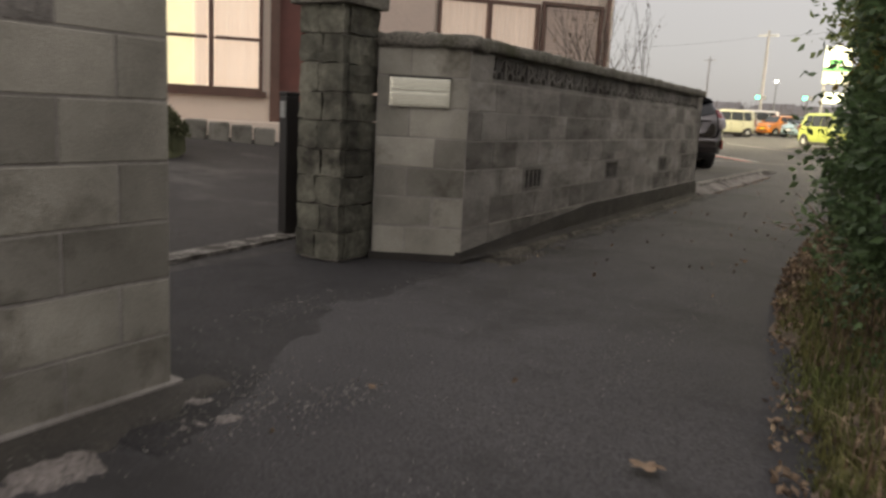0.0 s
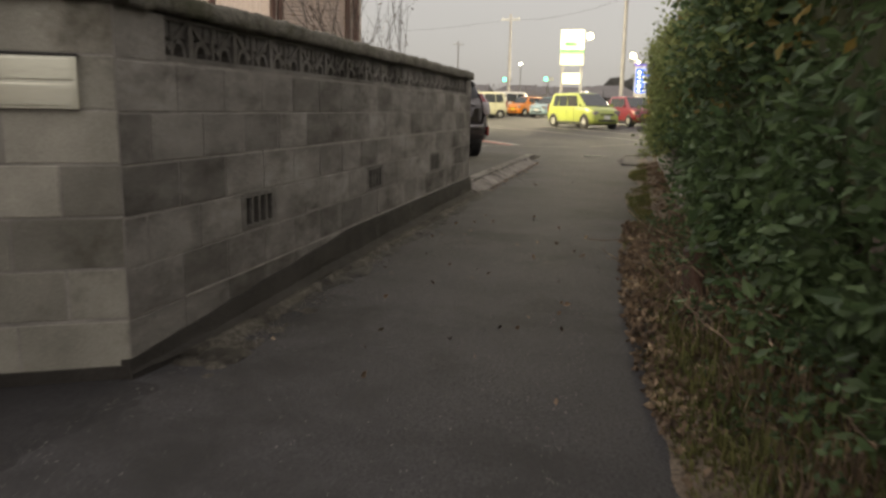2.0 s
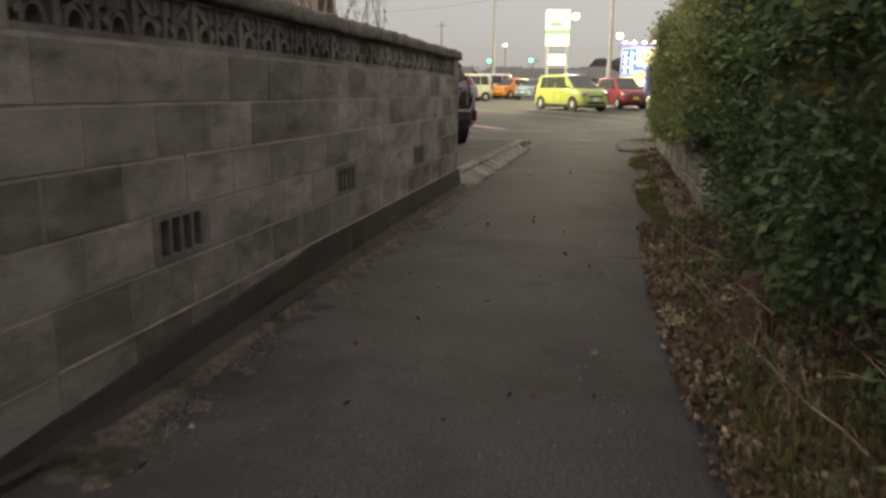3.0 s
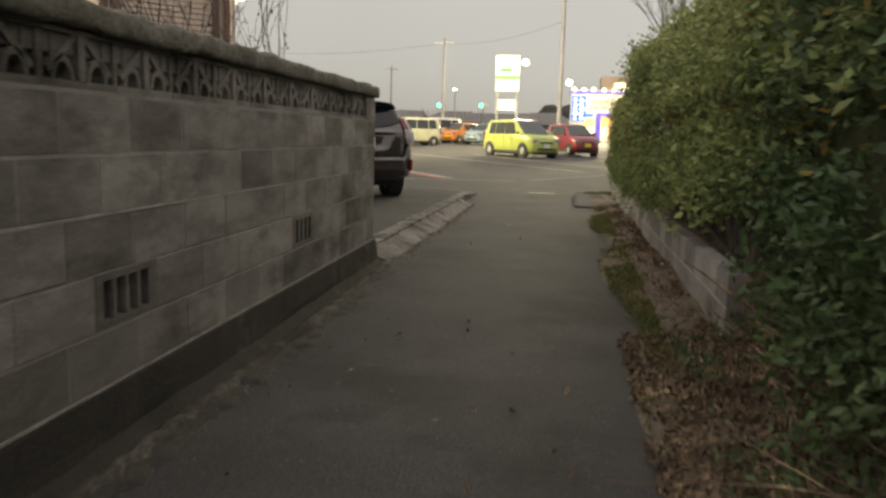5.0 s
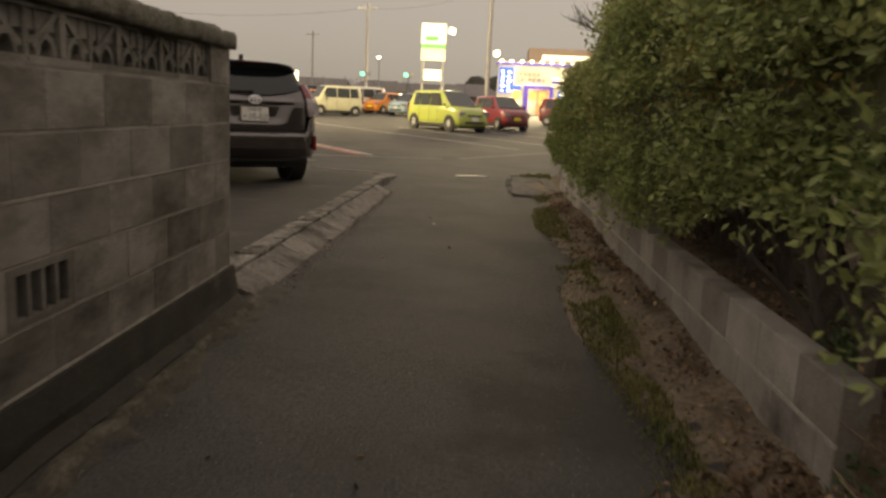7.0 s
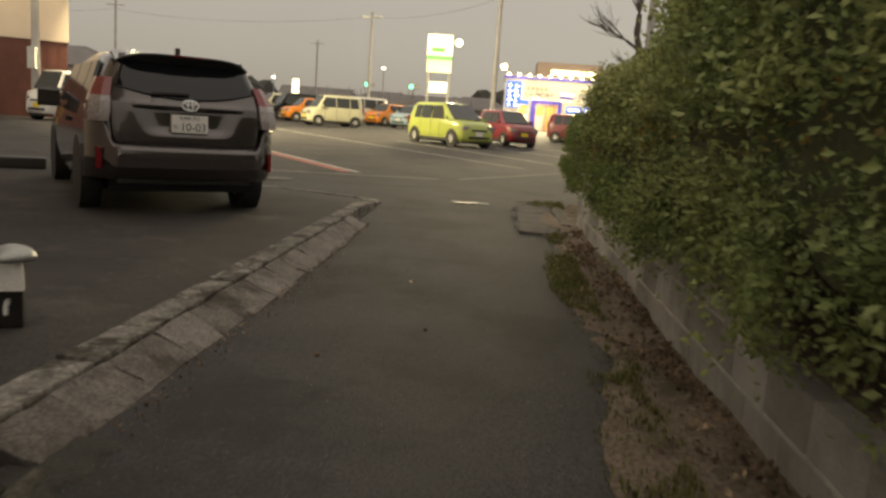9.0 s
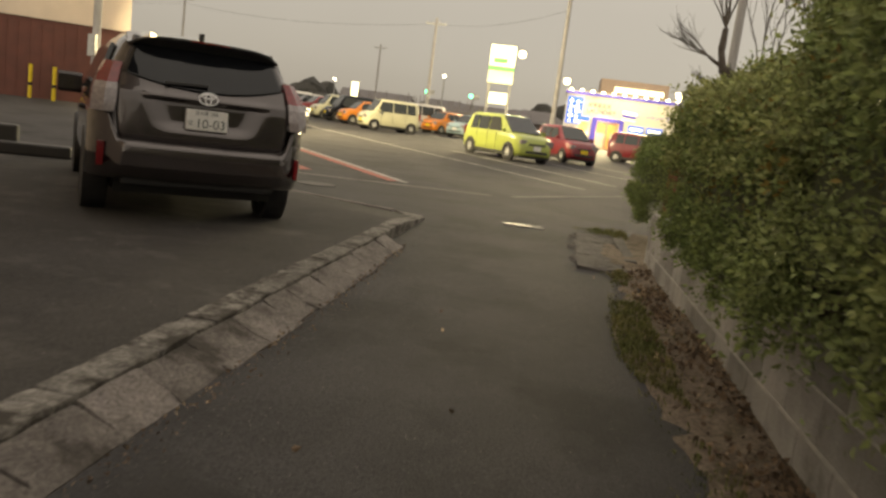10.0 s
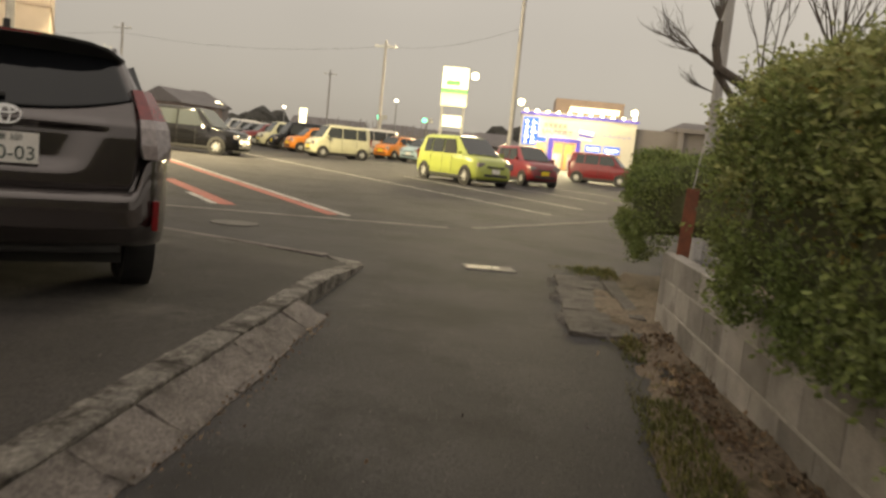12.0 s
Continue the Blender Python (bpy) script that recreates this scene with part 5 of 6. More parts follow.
for x0, x1, y0, y1, tl in ((-0.93, -0.42, 18.25, 19.15, 1.0), (-0.92, -0.45, 19.2, 20.3, -0.6), (-0.88, -0.42, 20.35, 21.2, 0.4), (-0.41, -0.27, 18.9, 20.9, 2.0)):
    bm = boxed(x0, x1, y0, y1, -0.06, 0.03 if x0 < -0.5 else 0.06, bevel=0.012)
    bmesh.ops.subdivide_edges(bm, edges=[e for e in bm.edges if e.calc_length() > 0.3], cuts=4, use_grid_fill=True)
    part("slab", rough_up(rough_up(bm, 0.022, 5, tl), 0.012, 23), M_SLAB, slabs)


solid("broken_crust", crumb_sheet(-1.02, -0.24, 17.7, 21.5, 0.028, 0.034, 0.02, 21.0), M_SLAB, "broken crust of grit and soil over the slabs", "crust", kind="stuff", smooth=True)


# ---- hedge ----
def hump_points(n, y0, y1, x_front, x_back, z0, z1, rng, lump=0.09, inner=0.12, ragged=0.0, low=-0.35):
    """Points and outward ways on the lumpy skin of a clipped shrub."""
    u = rng.uniform(0, 1, n)
    ph = rng.uniform(low, math.pi * 0.95, n)
    yc = y0 + (y1 - y0) * u
    end = np.minimum(1, np.minimum(u, 1 - u) * (y1 - y0) / 0.55)
    end = np.sqrt(np.clip(1 - (1 - end) ** 2, 0.02, 1))
    xc, zc = (x_front + x_back) / 2, z0 + (z1 - z0) * 0.52
    rx, rz = (x_back - x_front) / 2, (z1 - z0) * 0.5
    c, s = np.cos(ph), np.sin(ph)
    cx, cz = np.sign(c) * np.abs(c) ** 0.62, np.sign(s) * np.abs(s) ** 0.62
    lum = np.array([noise.noise(Vector((a * 1.9, b * 1.6, x_front * 7))) + 0.5 * noise.noise(Vector((a * 5, b * 4.3, 9))) for a, b in zip(yc, ph)])
    depth = rng.uniform(0, 1, n) ** 2.2 * inner
    k = 1 + lum * lump / 0.45 - depth
    k = k + ragged * rng.uniform(0, 1, n) ** 8
    pts = np.stack([xc - rx * cx * k * (0.55 + 0.45 * end), yc + rng.normal(size=n) * 0.03, zc + rz * cz * k * (0.35 + 0.65 * end)], 1)
    dirs = np.stack([-c, rng.normal(size=n) * 0.25, s], 1)
    return pts, dirs / np.linalg.norm(dirs, axis=1)[:, None]


# a solid core; its dark colour stands in for shade deep among leaves
def hump_core(y0, y1, x_front, x_back, z0, z1, shrink=0.84):
    bm = bmesh.new()
    ny, na = max(6, int((y1 - y0) / 0.15)), 18
    rings = []
    for j in range(ny + 1):
        u = j / ny
        end = min(1, min(u, 1 - u) * (y1 - y0) / 0.55)
        end = math.sqrt(max(0.02, 1 - (1 - end) ** 2))
        ring = []
        for i in range(na):
            a = -0.35 + (math.pi + 0.7) * i / (na - 1)
            c, s = math.cos(a), math.sin(a)
            cx, cz = math.copysign(abs(c) ** 0.62, c), math.copysign(abs(s) ** 0.62, s)
            k = shrink + 0.1 * noise.noise(Vector((u * 9, a * 2, x_front)))
            ring.append(bm.verts.new(((x_front + x_back) / 2 - (x_back - x_front) / 2 * cx * k * (0.55 + 0.45 * end), y0 + (y1 - y0) * u, z0 + (z1 - z0) * 0.52 + (z1 - z0) * 0.5 * cz * k * (0.35 + 0.65 * end))))
        rings.append(ring)
    for a, b in zip(rings, rings[1:]):
        for i in range(na):
            bm.faces.new((a[i], b[i], b[(i + 1) % na], a[(i + 1) % na]))
    bm.faces.new(rings[0])
    bm.faces.new(list(reversed(rings[-1])))
    return bm


HEDGE = [
    # y0, y1, front, back, z0, z1, leaf, leaf size, leaves, raggedness, label
    (3.1, 6.0, -0.2, 1.3, 0.12, 2.45, M_LEAF_D, 0.027, 40000, 0.3, "tall dark evergreen shrub overhanging the lane"),
    (5.4, 8.6, -0.3, 1.3, 0.24, 2.0, M_LEAF_D, 0.028, 42000, 0.26, "dark broad-leaved evergreen hedge shrub"),
    (8.0, 11.4, -0.36, 1.3, 0.66, 1.88, M_LEAF_M, 0.022, 60000, 0.28, "mixed evergreen hedge shrub with bare lower stems"),
    (10.8, 14.4, -0.4, 1.3, 0.3, 2.05, M_LEAF_M, 0.02, 62000, 0.2, "clipped olive green hedge shrub over a low wall"),
    (13.8, 17.15, -0.41, 1.3, 0.3, 1.75, M_LEAF, 0.018, 66000, 0.14, "clipped olive green hedge shrub over a low wall"),
]
hrng = np.random.default_rng(11)
trng = random.Random(12)
for y0, y1, xf, xb, z0, z1, leaf, size, count, ragged, label in HEDGE:
    sh = thing("hedge_shrub", label, "hedge", group="hedge along the lane")
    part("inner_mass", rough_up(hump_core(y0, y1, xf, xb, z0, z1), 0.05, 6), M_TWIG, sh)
    pts, dirs = hump_points(count, y0, y1, xf, xb, z0, z1, hrng, lump=0.12, inner=0.15, ragged=ragged, low=-0.85 if y0 < 7 else -0.55)
    crown = part("crown", leaf_cloud(pts, dirs, size, hrng), leaf, sh)
    pts, dirs = hump_points(count // 36, y0, y1, xf - 0.01, xb, z0 + (z1 - z0) * 0.3, z1 + 0.02, hrng, ragged=ragged)
    part("yellow_leaves", leaf_cloud(pts, dirs, size, hrng), M_LEAF_Y, sh, "scattered yellowing leaves")
    # young shoots that stand out of the clipped top
    shoots, shoot_pts = bmesh.new(), []
    for k in range(70):
        base = Vector((trng.uniform(xf + 0.05, xf + 0.75), trng.uniform(y0 + 0.2, y1 - 0.2), 0))
        base.z = z0 + (z1 - z0) * (0.9 + 0.1 * min(1.0, (base.x - xf) / 0.5)) - 0.1
        tip = base + Vector((trng.uniform(-0.12, 0.06), trng.uniform(-0.1, 0.1), trng.uniform(0.1, 0.3)))
        tube(shoots, base, tip, 0.004, 0.002, 4, cap=False)
        shoot_pts += [base.lerp(tip, trng.uniform(0.25, 1.0)) for _ in range(16)]
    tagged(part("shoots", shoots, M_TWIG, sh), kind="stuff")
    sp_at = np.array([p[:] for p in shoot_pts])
    # the shoots' pale leaves also hold painted sky light
    part("young_leaves", leaf_cloud(sp_at + hrng.normal(size=sp_at.shape) * 0.012, np.tile([-0.2, 0, 0.8], (len(sp_at), 1)), size * 0.9, hrng), M_LEAF_SKYLIT, sh, "young leaves on upright shoots, paled with sky light")
    # sky-facing leaves in a paler colour that carries the sky's light
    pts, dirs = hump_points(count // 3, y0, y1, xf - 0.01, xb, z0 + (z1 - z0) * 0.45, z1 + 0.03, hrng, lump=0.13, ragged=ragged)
    part("young_leaves", leaf_cloud(pts, dirs, size, hrng), M_LEAF_SKYLIT if y0 > 7 else M_LEAF_M, sh, "leaves near the top, paled with sky light")
    for k in range(int((y1 - y0) / 0.45)):
        ty = y0 + 0.35 + 0.45 * k + trng.uniform(-0.12, 0.12)
        tx = trng.uniform(0.0, 0.25)
        tk = branchy(bmesh.new(), (tx, ty, 0.05), (trng.uniform(-0.15, 0.3), trng.uniform(-0.3, 0.3), 1), 0.85, trng.uniform(0.022, 0.045), 1, trng, 0.6)
        part("stem", tk, M_BARK, sh, "crooked brown stem")

# the small round bush at the end, and what stands by it
bush = thing("round_bush", "round clipped evergreen bush at the lot's edge", "bush", pose(0, 0, 0))
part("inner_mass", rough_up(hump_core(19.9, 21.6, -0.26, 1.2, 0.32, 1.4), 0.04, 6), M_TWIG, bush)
pts, dirs = hump_points(19000, 19.9, 21.6, -0.26, 1.2, 0.3, 1.4, hrng, ragged=0.13, low=-0.9)
part("crown", leaf_cloud(pts, dirs, 0.02, hrng), M_LEAF, bush)
part("stem", tube(bmesh.new(), (0.3, 20.6, 0.0), (0.35, 20.6, 0.7), 0.05, 0.04), M_BARK, bush)
post = thing("steel_post", "rusty red-brown steel angle post by the hedge", "post", pose(-0.1, 18.85, 0.1, 3, 0, 20))
part("flange", boxed(-0.055, 0.055, -0.004, 0.004, 0, 1.02), M_RUST, post)
part("web", boxed(0.045, 0.055, 0.0, 0.06, 0, 1.02), M_RUST, post)
wire = tube(bmesh.new(), (-0.16, 18.8, 0.3), (-0.02, 18.9, 1.55), 0.008, 0.005, 6)
solid("thin_stake", wire, M_POLE, "thin leaning plastic garden stake", "stake")

# ---- bare pollarded tree and pole behind the hedge ----
tree = thing("bare_tree", "bare pollarded tree with gnarled grey-brown limbs", "tree", pose(1.75, 22.9, 0.0))
tb = bmesh.new()
brng = random.Random(21)
limbs = [((0, 0, 0), (-0.05, 0, 1.6), 0.12, 0.1), ((-0.05, 0, 1.6), (-0.1, 0, 2.3), 0.1, 0.085), ((-0.1, 0, 2.3), (-0.42, 0, 2.4), 0.065, 0.058), ((-0.42, 0, 2.4), (-0.8, -0.05, 2.58), 0.058, 0.065), ((-0.8, -0.05, 2.56), (-0.87, -0.05, 2.86), 0.06, 0.045), ((-0.87, -0.05, 2.86), (-0.86, -0.05, 3.16), 0.055, 0.04), ((-0.3, 0, 1.95), (-0.58, 0, 2.25), 0.05, 0.045), ((-0.58, 0, 2.25), (-0.82, 0, 2.56), 0.045, 0.04), ((-0.1, 0, 1.9), (-0.3, 0, 1.95), 0.06, 0.05), ((-0.1, 0, 2.3), (0.32, 0, 2.48), 0.085, 0.08), ((0.32, 0, 2.48), (0.6, 0, 2.8), 0.09, 0.1), ((-0.8, -0.05, 2.58), (-1.05, -0.05, 2.74), 0.035, 0.022)]
for a, b, r0, r1 in limbs:
    tube(tb, a, b, r0, r1, 9)
part("trunk", rough_up(tb, 0.02, 8), M_BARK, tree)
tw = bmesh.new()
for a, dirn, ln in [((-0.86, -0.05, 3.16), (brng.uniform(-0.6, 0.4), 0, 1), 1.2) for _ in range(12)] + [((0.6, 0, 2.8), (brng.uniform(-0.6, 0.6), 0, 1), 1.5) for _ in range(16)] + [((-1.05, -0.05, 2.74), (-1, 0, brng.uniform(0.1, 1.1)), 0.5) for _ in range(8)] + [((-0.2, 0, 2.4), (brng.uniform(-0.4, 0.3), 0, 1), 1.4) for _ in range(5)] + [((-0.82, 0, 2.3), (-0.8, 0, 0.3), 0.3) for _ in range(3)]:
    branchy(tw, a, dirn, ln * brng.uniform(0.7, 1.1), 0.011, 2, brng, 0.55)
tagged(part("twig_crown", tw, M_BARK, tree, "many thin bare shoots"), kind="stuff")


def utility_pole(x, y, h, label, r=0.14, arms=1, yaw=0.0):
    p = thing("utility_pole", label, "pole", pose(x, y, ground_z(y) - 0.05, 0, 0, yaw), group="utility poles")
    part("shaft", tube(bmesh.new(), (0, 0, 0), (0, 0, h), r, r * 0.65, 14), M_POLE, p)
    for k in range(arms):
        part("cross_arm", boxed(-0.8, 0.8, -0.05, 0.05, h - 0.5 - 0.6 * k, h - 0.4 - 0.6 * k), M_SHEET, p)
        for xx in (-0.7, -0.25, 0.25, 0.7):
            part("insulator", tube(bmesh.new(), (xx, 0, h - 0.4 - 0.6 * k), (xx, 0, h - 0.25 - 0.6 * k), 0.04, 0.03, 8), M_PLATE, p)
    return p


utility_pole(1.4, 24.6, 8.5, "slim grey pole standing behind the hedge", 0.085, arms=0)
utility_pole(-11.9, 71.5, 8.6, "concrete utility pole beyond the car park", 0.14)
utility_pole(-1.8, 58.0, 12.5, "tall concrete utility pole beside the shop", 0.16, arms=0)
utility_pole(-36, 78, 9, "distant concrete utility pole with cross arms", 0.14)
utility_pole(-24, 104, 9, "distant concrete utility pole with cross arms", 0.14)
bp = utility_pole(-18.9, 38.2, 9, "grey pole with a meter box before the brown building", 0.17, arms=0)
part("meter_box", boxed(-0.15, 0.15, -0.32, -0.15, 1.9, 2.7, bevel=0.01), M_SHEET, bp)


def cable(a, b, sag):
    cu = bpy.data.curves.new("cable", "CURVE")
    cu.dimensions, cu.bevel_depth = "3D", 0.008
    s = cu.splines.new("POLY")
    s.points.add(20)
    for i in range(21):
        f = i / 20
        p = Vector(a).lerp(Vector(b), f) - Vector((0, 0, sag * 4 * f * (1 - f)))
        s.points[i].co = (*p, 1)
    cu.materials.append(M_WIRE)
    return tagged(new("overhead_cable", cu), "thin black overhead cable between poles", "cable", "overhead cables")


for dz in (8.2,):
    cable((-36, 78, dz + 0.8), (-11.9, 71.5, dz + 0.7), 0.7)
    cable((-11.9, 71.5, dz + 0.7), (-1.8, 58, dz + 0.6), 0.5)
    cable((-70, 90, dz + 2), (-36, 78, dz + 0.8), 0.8)

# ---- the brown and cream building across the lot ----
bb = thing("roadside_building", "large building, cream above and brown cladding below", "building", pose(-18.8, 40.2, 0.2, 0, 0, 31), kind="structure")
part("lower_wall", boxed(-22, 0, 0, 9, -0.2, 3.05), M_CLAD, bb, "red-brown ribbed cladding")
for k in range(40):
    part("rib", boxed(-0.03, 0.03, -0.03, 0.0, 0, 3.0), M_CLAD, bb, m=pose(-0.3 - 0.4 * k, 0, 0))
part("upper_wall", boxed(-22.05, 0.05, -0.06, 9.05, 3.05, 6.6), M_CREAM, bb, "cream rendered upper wall")
part("band", boxed(-22.1, 0.1, -0.1, 9.1, 4.9, 5.0), M_SHUT, bb)
part("roof_edge", boxed(-22.2, 0.2, -0.2, 9.2, 6.6, 6.75), M_SHEET, bb)
for k in range(5):
    fl = part("flood_lamp", boxed(-0.22, 0.22, -0.18, 0.0, 0, 0.26, bevel=0.02), M_BLACKAL, bb, m=pose(0.3 + 0.62 * k, 0.2 + 0.1 * k, 6.15 + 0.33 * k))
    part("lamp_face", boxed(-0.19, 0.19, -0.2, -0.181, 0.03, 0.23), M_LIT, fl)
part("lamp_rail", tube(bmesh.new(), (-0.1, 0.25, 6.0), (3.1, 0.75, 7.6), 0.05), M_SHEET, bb)
for xx, hh in ((-20.4, 1.3), (-21.4, 1.3)):
    yp = thing("yellow_bollard", "yellow painted steel bollard by the building", "bollard", pose(xx, 38.0, 0.2), group="bollards")
    part("tube", tube(bmesh.new(), (0, 0, 0), (0, 0, hh), 0.07, 0.07, 12), M_PLATEY, yp)
    part("band", tube(bmesh.new(), (0, 0, 0.5), (0, 0, 0.62), 0.073, 0.073, 12), M_BLACKAL, yp)

# ---- the lit sign ----
sg = thing("sign_tower", "tall lit white sign tower with a green band", "sign", pose(-7.3, 82.3, ground_z(82) - 0.65))
for sx in (-0.95, 0.95):
    part("leg", boxed(sx - 0.12, sx + 0.12, -0.12, 0.12, -0.1, 8.4), M_SHEET, sg)
part("case", boxed(-1.2, 1.2, -0.2, 0.3, 5.3, 8.8), M_SHEET, sg)
part("upper_face", boxed(-1.14, 1.14, -0.24, -0.2, 6.9, 8.74), M_SIGN, sg, "glowing white upper panel")
part("green_band", boxed(-1.14, 1.14, -0.24, -0.2, 6.5, 6.88), M_SIGNG, sg)
part("name_bar", boxed(-0.8, 0.5, -0.26, -0.24, 7.15, 7.6), M_SIGNG, sg, "green bar where the sign's name stands")
part("lower_face", boxed(-1.14, 1.14, -0.24, -0.2, 5.36, 6.46), M_SIGN2, sg, "glowing cream lower panel")
part("low_panel", boxed(-0.8, 0.8, -0.22, 0.1, 3.55, 4.5), M_SIGN, sg, "small bright lit panel")
part("lamp_arm", boxed(1.2, 1.95, -0.05, 0.05, 8.3, 8.4), M_SHEET, sg)
part("lamp", boxed(1.4, 2.0, -0.3, 0.3, 7.85, 8.45, bevel=0.27), M_LIT, sg, "bright warm flood lamp")

# ---- the shop ----
shop = thing("shop", "low lit shop with pale fascia and blue signs", "shop", pose(-1.1, 80.0, ground_z(80)), kind="structure")
part("wall", wall_with_openings(9.7, -0.1, 4.7, 0.3, [(1.35, 2.2, 0.2, 2.3), (2.6, 5.0, 0.0, 2.55), (5.5, 8.6, 0.7, 1.75)]), M_SHOPW, shop)
part("side_wall", boxed(9.4, 9.7, 0.3, 9, -0.1, 4.7), M_SHOPW, shop)
part("side_wall", boxed(0.0, 0.3, 0.3, 9, -0.1, 4.7), M_SHOPW, shop)
part("roof", boxed(-0.1, 9.8, 0.3, 9.1, 4.7, 4.9), M_SHEET, shop)
part("interior", boxed(0.3, 9.4, 2.6, 2.8, -0.1, 4.0), M_SHOPIN, shop, "warm lit interior wall")
for k in range(7):
    part("shelf", boxed(0.5 + 1.25 * k, 1.2 + 1.25 * k, 1.2, 1.6, 0.0, 1.5, bevel=0.02), M_SHOPW, shop)
part("canopy_edge", boxed(-0.15, 9.85, -0.15, 0.0, 4.55, 4.75), M_SIGNP, shop, "indigo strip along the top")
for k in range(11):
    part("spot_lamp", boxed(-0.12, 0.12, -0.5, -0.3, 4.8, 4.95, bevel=0.02), M_LIT if k % 2 == 0 else M_STLIT, shop, m=pose(0.3 + 0.91 * k, 0, 0))
    part("lamp_bracket", boxed(-0.02, 0.02, -0.4, 0.0, 4.76, 4.8), M_SHEET, shop, m=pose(0.3 + 0.91 * k, 0, 0))
part("banner", boxed(0.15, 1.45, -0.12, -0.03, 2.0, 4.3), M_SIGNB, shop, "tall blue banner sign")
for k in range(10):
    bx, bz = 0.32 + 0.55 * (k % 2), 2.15 + 0.42 * (k // 2)
    part("banner_mark", boxed(bx, bx + 0.26 + 0.06 * ((k * 3) % 4), -0.14, -0.12, bz, bz + 0.08 + 0.05 * (k % 3)), M_SIGN, shop)
    part("banner_mark", boxed(bx + 0.12, bx + 0.18, -0.14, -0.12, bz - 0.06, bz + 0.28), M_SIGN, shop)
part("door_frame", wall_with_openings(2.7, 0.0, 2.75, 0.2, [(0.42, 2.35, 0.0, 2.45)]), M_SIGNP, shop, "indigo entrance frame", m=pose(2.45, -0.21, 0))
for xx in (2.9, 3.8):
    part("door_leaf", wall_with_openings(0.85, 0.0, 2.4, 0.04, [(0.06, 0.79, 0.1, 2.3)]), M_SHEET, shop, m=pose(xx, 0.1, 0))
for a, b in ((5.6, 6.9), (7.15, 8.5)):
    part("window_sign", boxed(a, b, -0.06, -0.02, 1.8, 2.4), M_SIGNB, shop)
    part("sign_text", boxed(a + 0.15, b - 0.15, -0.08, -0.06, 2.0, 2.2), M_SIGN, shop)
part("window_sign", boxed(1.35, 2.2, -0.06, -0.02, 2.32, 2.7), M_SIGNB, shop)
for k in range(3):
    part("logo_stripe", boxed(4.7, 5.9, -0.05, -0.02, 3.1 + 0.3 * k, 3.3 + 0.3 * k, bevel=0.01), (M_SIGN2, M_SIGNP, M_SIGN)[k], shop, m=pose(0, 0, 0, 0, 4, 0))
lettering("fascia_lettering", "LAUNDRY", 0.55, M_BROWN, shop, pose(3.1, -0.02, 3.05, 90, 0, 0))
lettering("fascia_lettering", "コインランドリー", 0.42, M_SIGNP, shop, pose(7.7, -0.02, 3.15, 90, 0, 0))
for k in range(5):
    part("fascia_mark", boxed(1.95 + 0.4 * k, 2.25 + 0.4 * k, -0.04, -0.01, 3.6, 3.95), M_SHUT, shop)
up = part("upper_block", boxed(2.9, 9.0, 4.0, 8.5, 4.9, 6.45), M_FARWALL, shop, "set-back upper storey")
part("light_strip", boxed(4.2, 8.6, 3.9, 3.99, 5.35, 5.8), M_SIGN, up, "lit strip on the upper storey")
for xx, zz in ((-0.2, 5.2), (9.3, 5.1)):
    part("flood_lamp", boxed(xx - 0.25, xx + 0.25, -0.85, -0.35, zz, zz + 0.5, bevel=0.2), M_LIT, shop, "bright flood lamp")
ann = thing("grey_annex", "grey flat-roofed building beside the shop", "building", pose(8.9, 81, ground_z(80)), kind="structure")
part("wall", boxed(0, 9.5, 0, 8, -0.1, 4.2), M_FARGREY, ann)
part("eave", boxed(3.0, 9.8, -0.9, 8.3, 4.2, 4.55), M_FARGREY, ann)
part("column", boxed(3.3, 3.7, -0.8, -0.4, -0.1, 4.2), M_FARGREY, ann)
part("window", boxed(5.0, 8.0, -0.04, 0.0, 1.2, 2.6), M_GLASS, ann)


# ---- lamps that light the lot ----
def flood(x, y, z, target, watts, size=1.6, colour=(1.0, 0.9, 0.6)):
    l = new("flood_light", bpy.data.lights.new("flood_light", "AREA"))
    l.data.energy, l.data.size, l.data.color = watts, size, colour
    l.matrix_world = look((x, y, z), target)


flood(-5.3, 81.2, 8.9, (-6, 55, 0), 5500, 2.5)
flood(3.6, 79.0, 5.9, (-2, 58, 0), 7500, 8.0)
flood(3.7, 77.6, 6.4, (3.7, 80.0, 3.6), 300, 5.0)
flood(-16.6, 40.2, 7.6, (-7, 48, 0), 6000, 1.5)
flood(-18.4, 37.4, 7.6, (-21.0, 39.0, 2.5), 140, 1.2)


def street_lamp(x, y, h, label="distant street lamp, lit", face=None):
    s = thing("street_lamp", label, "street lamp", pose(x, y, ground_z(y)), group="street lamps")
    part("mast", tube(bmesh.new(), (0, 0, -0.1), (0, 0, h), 0.08, 0.05, 8), M_SHEET, s)
    part("head", boxed(-0.2, 0.2, -0.12, 0.12, h, h + 0.12, bevel=0.03), M_SHEET, s)
    part("lamp", boxed(-0.17, 0.17, -0.15, -0.12, h - 0.08, h + 0.1), face or M_STLIT, s)


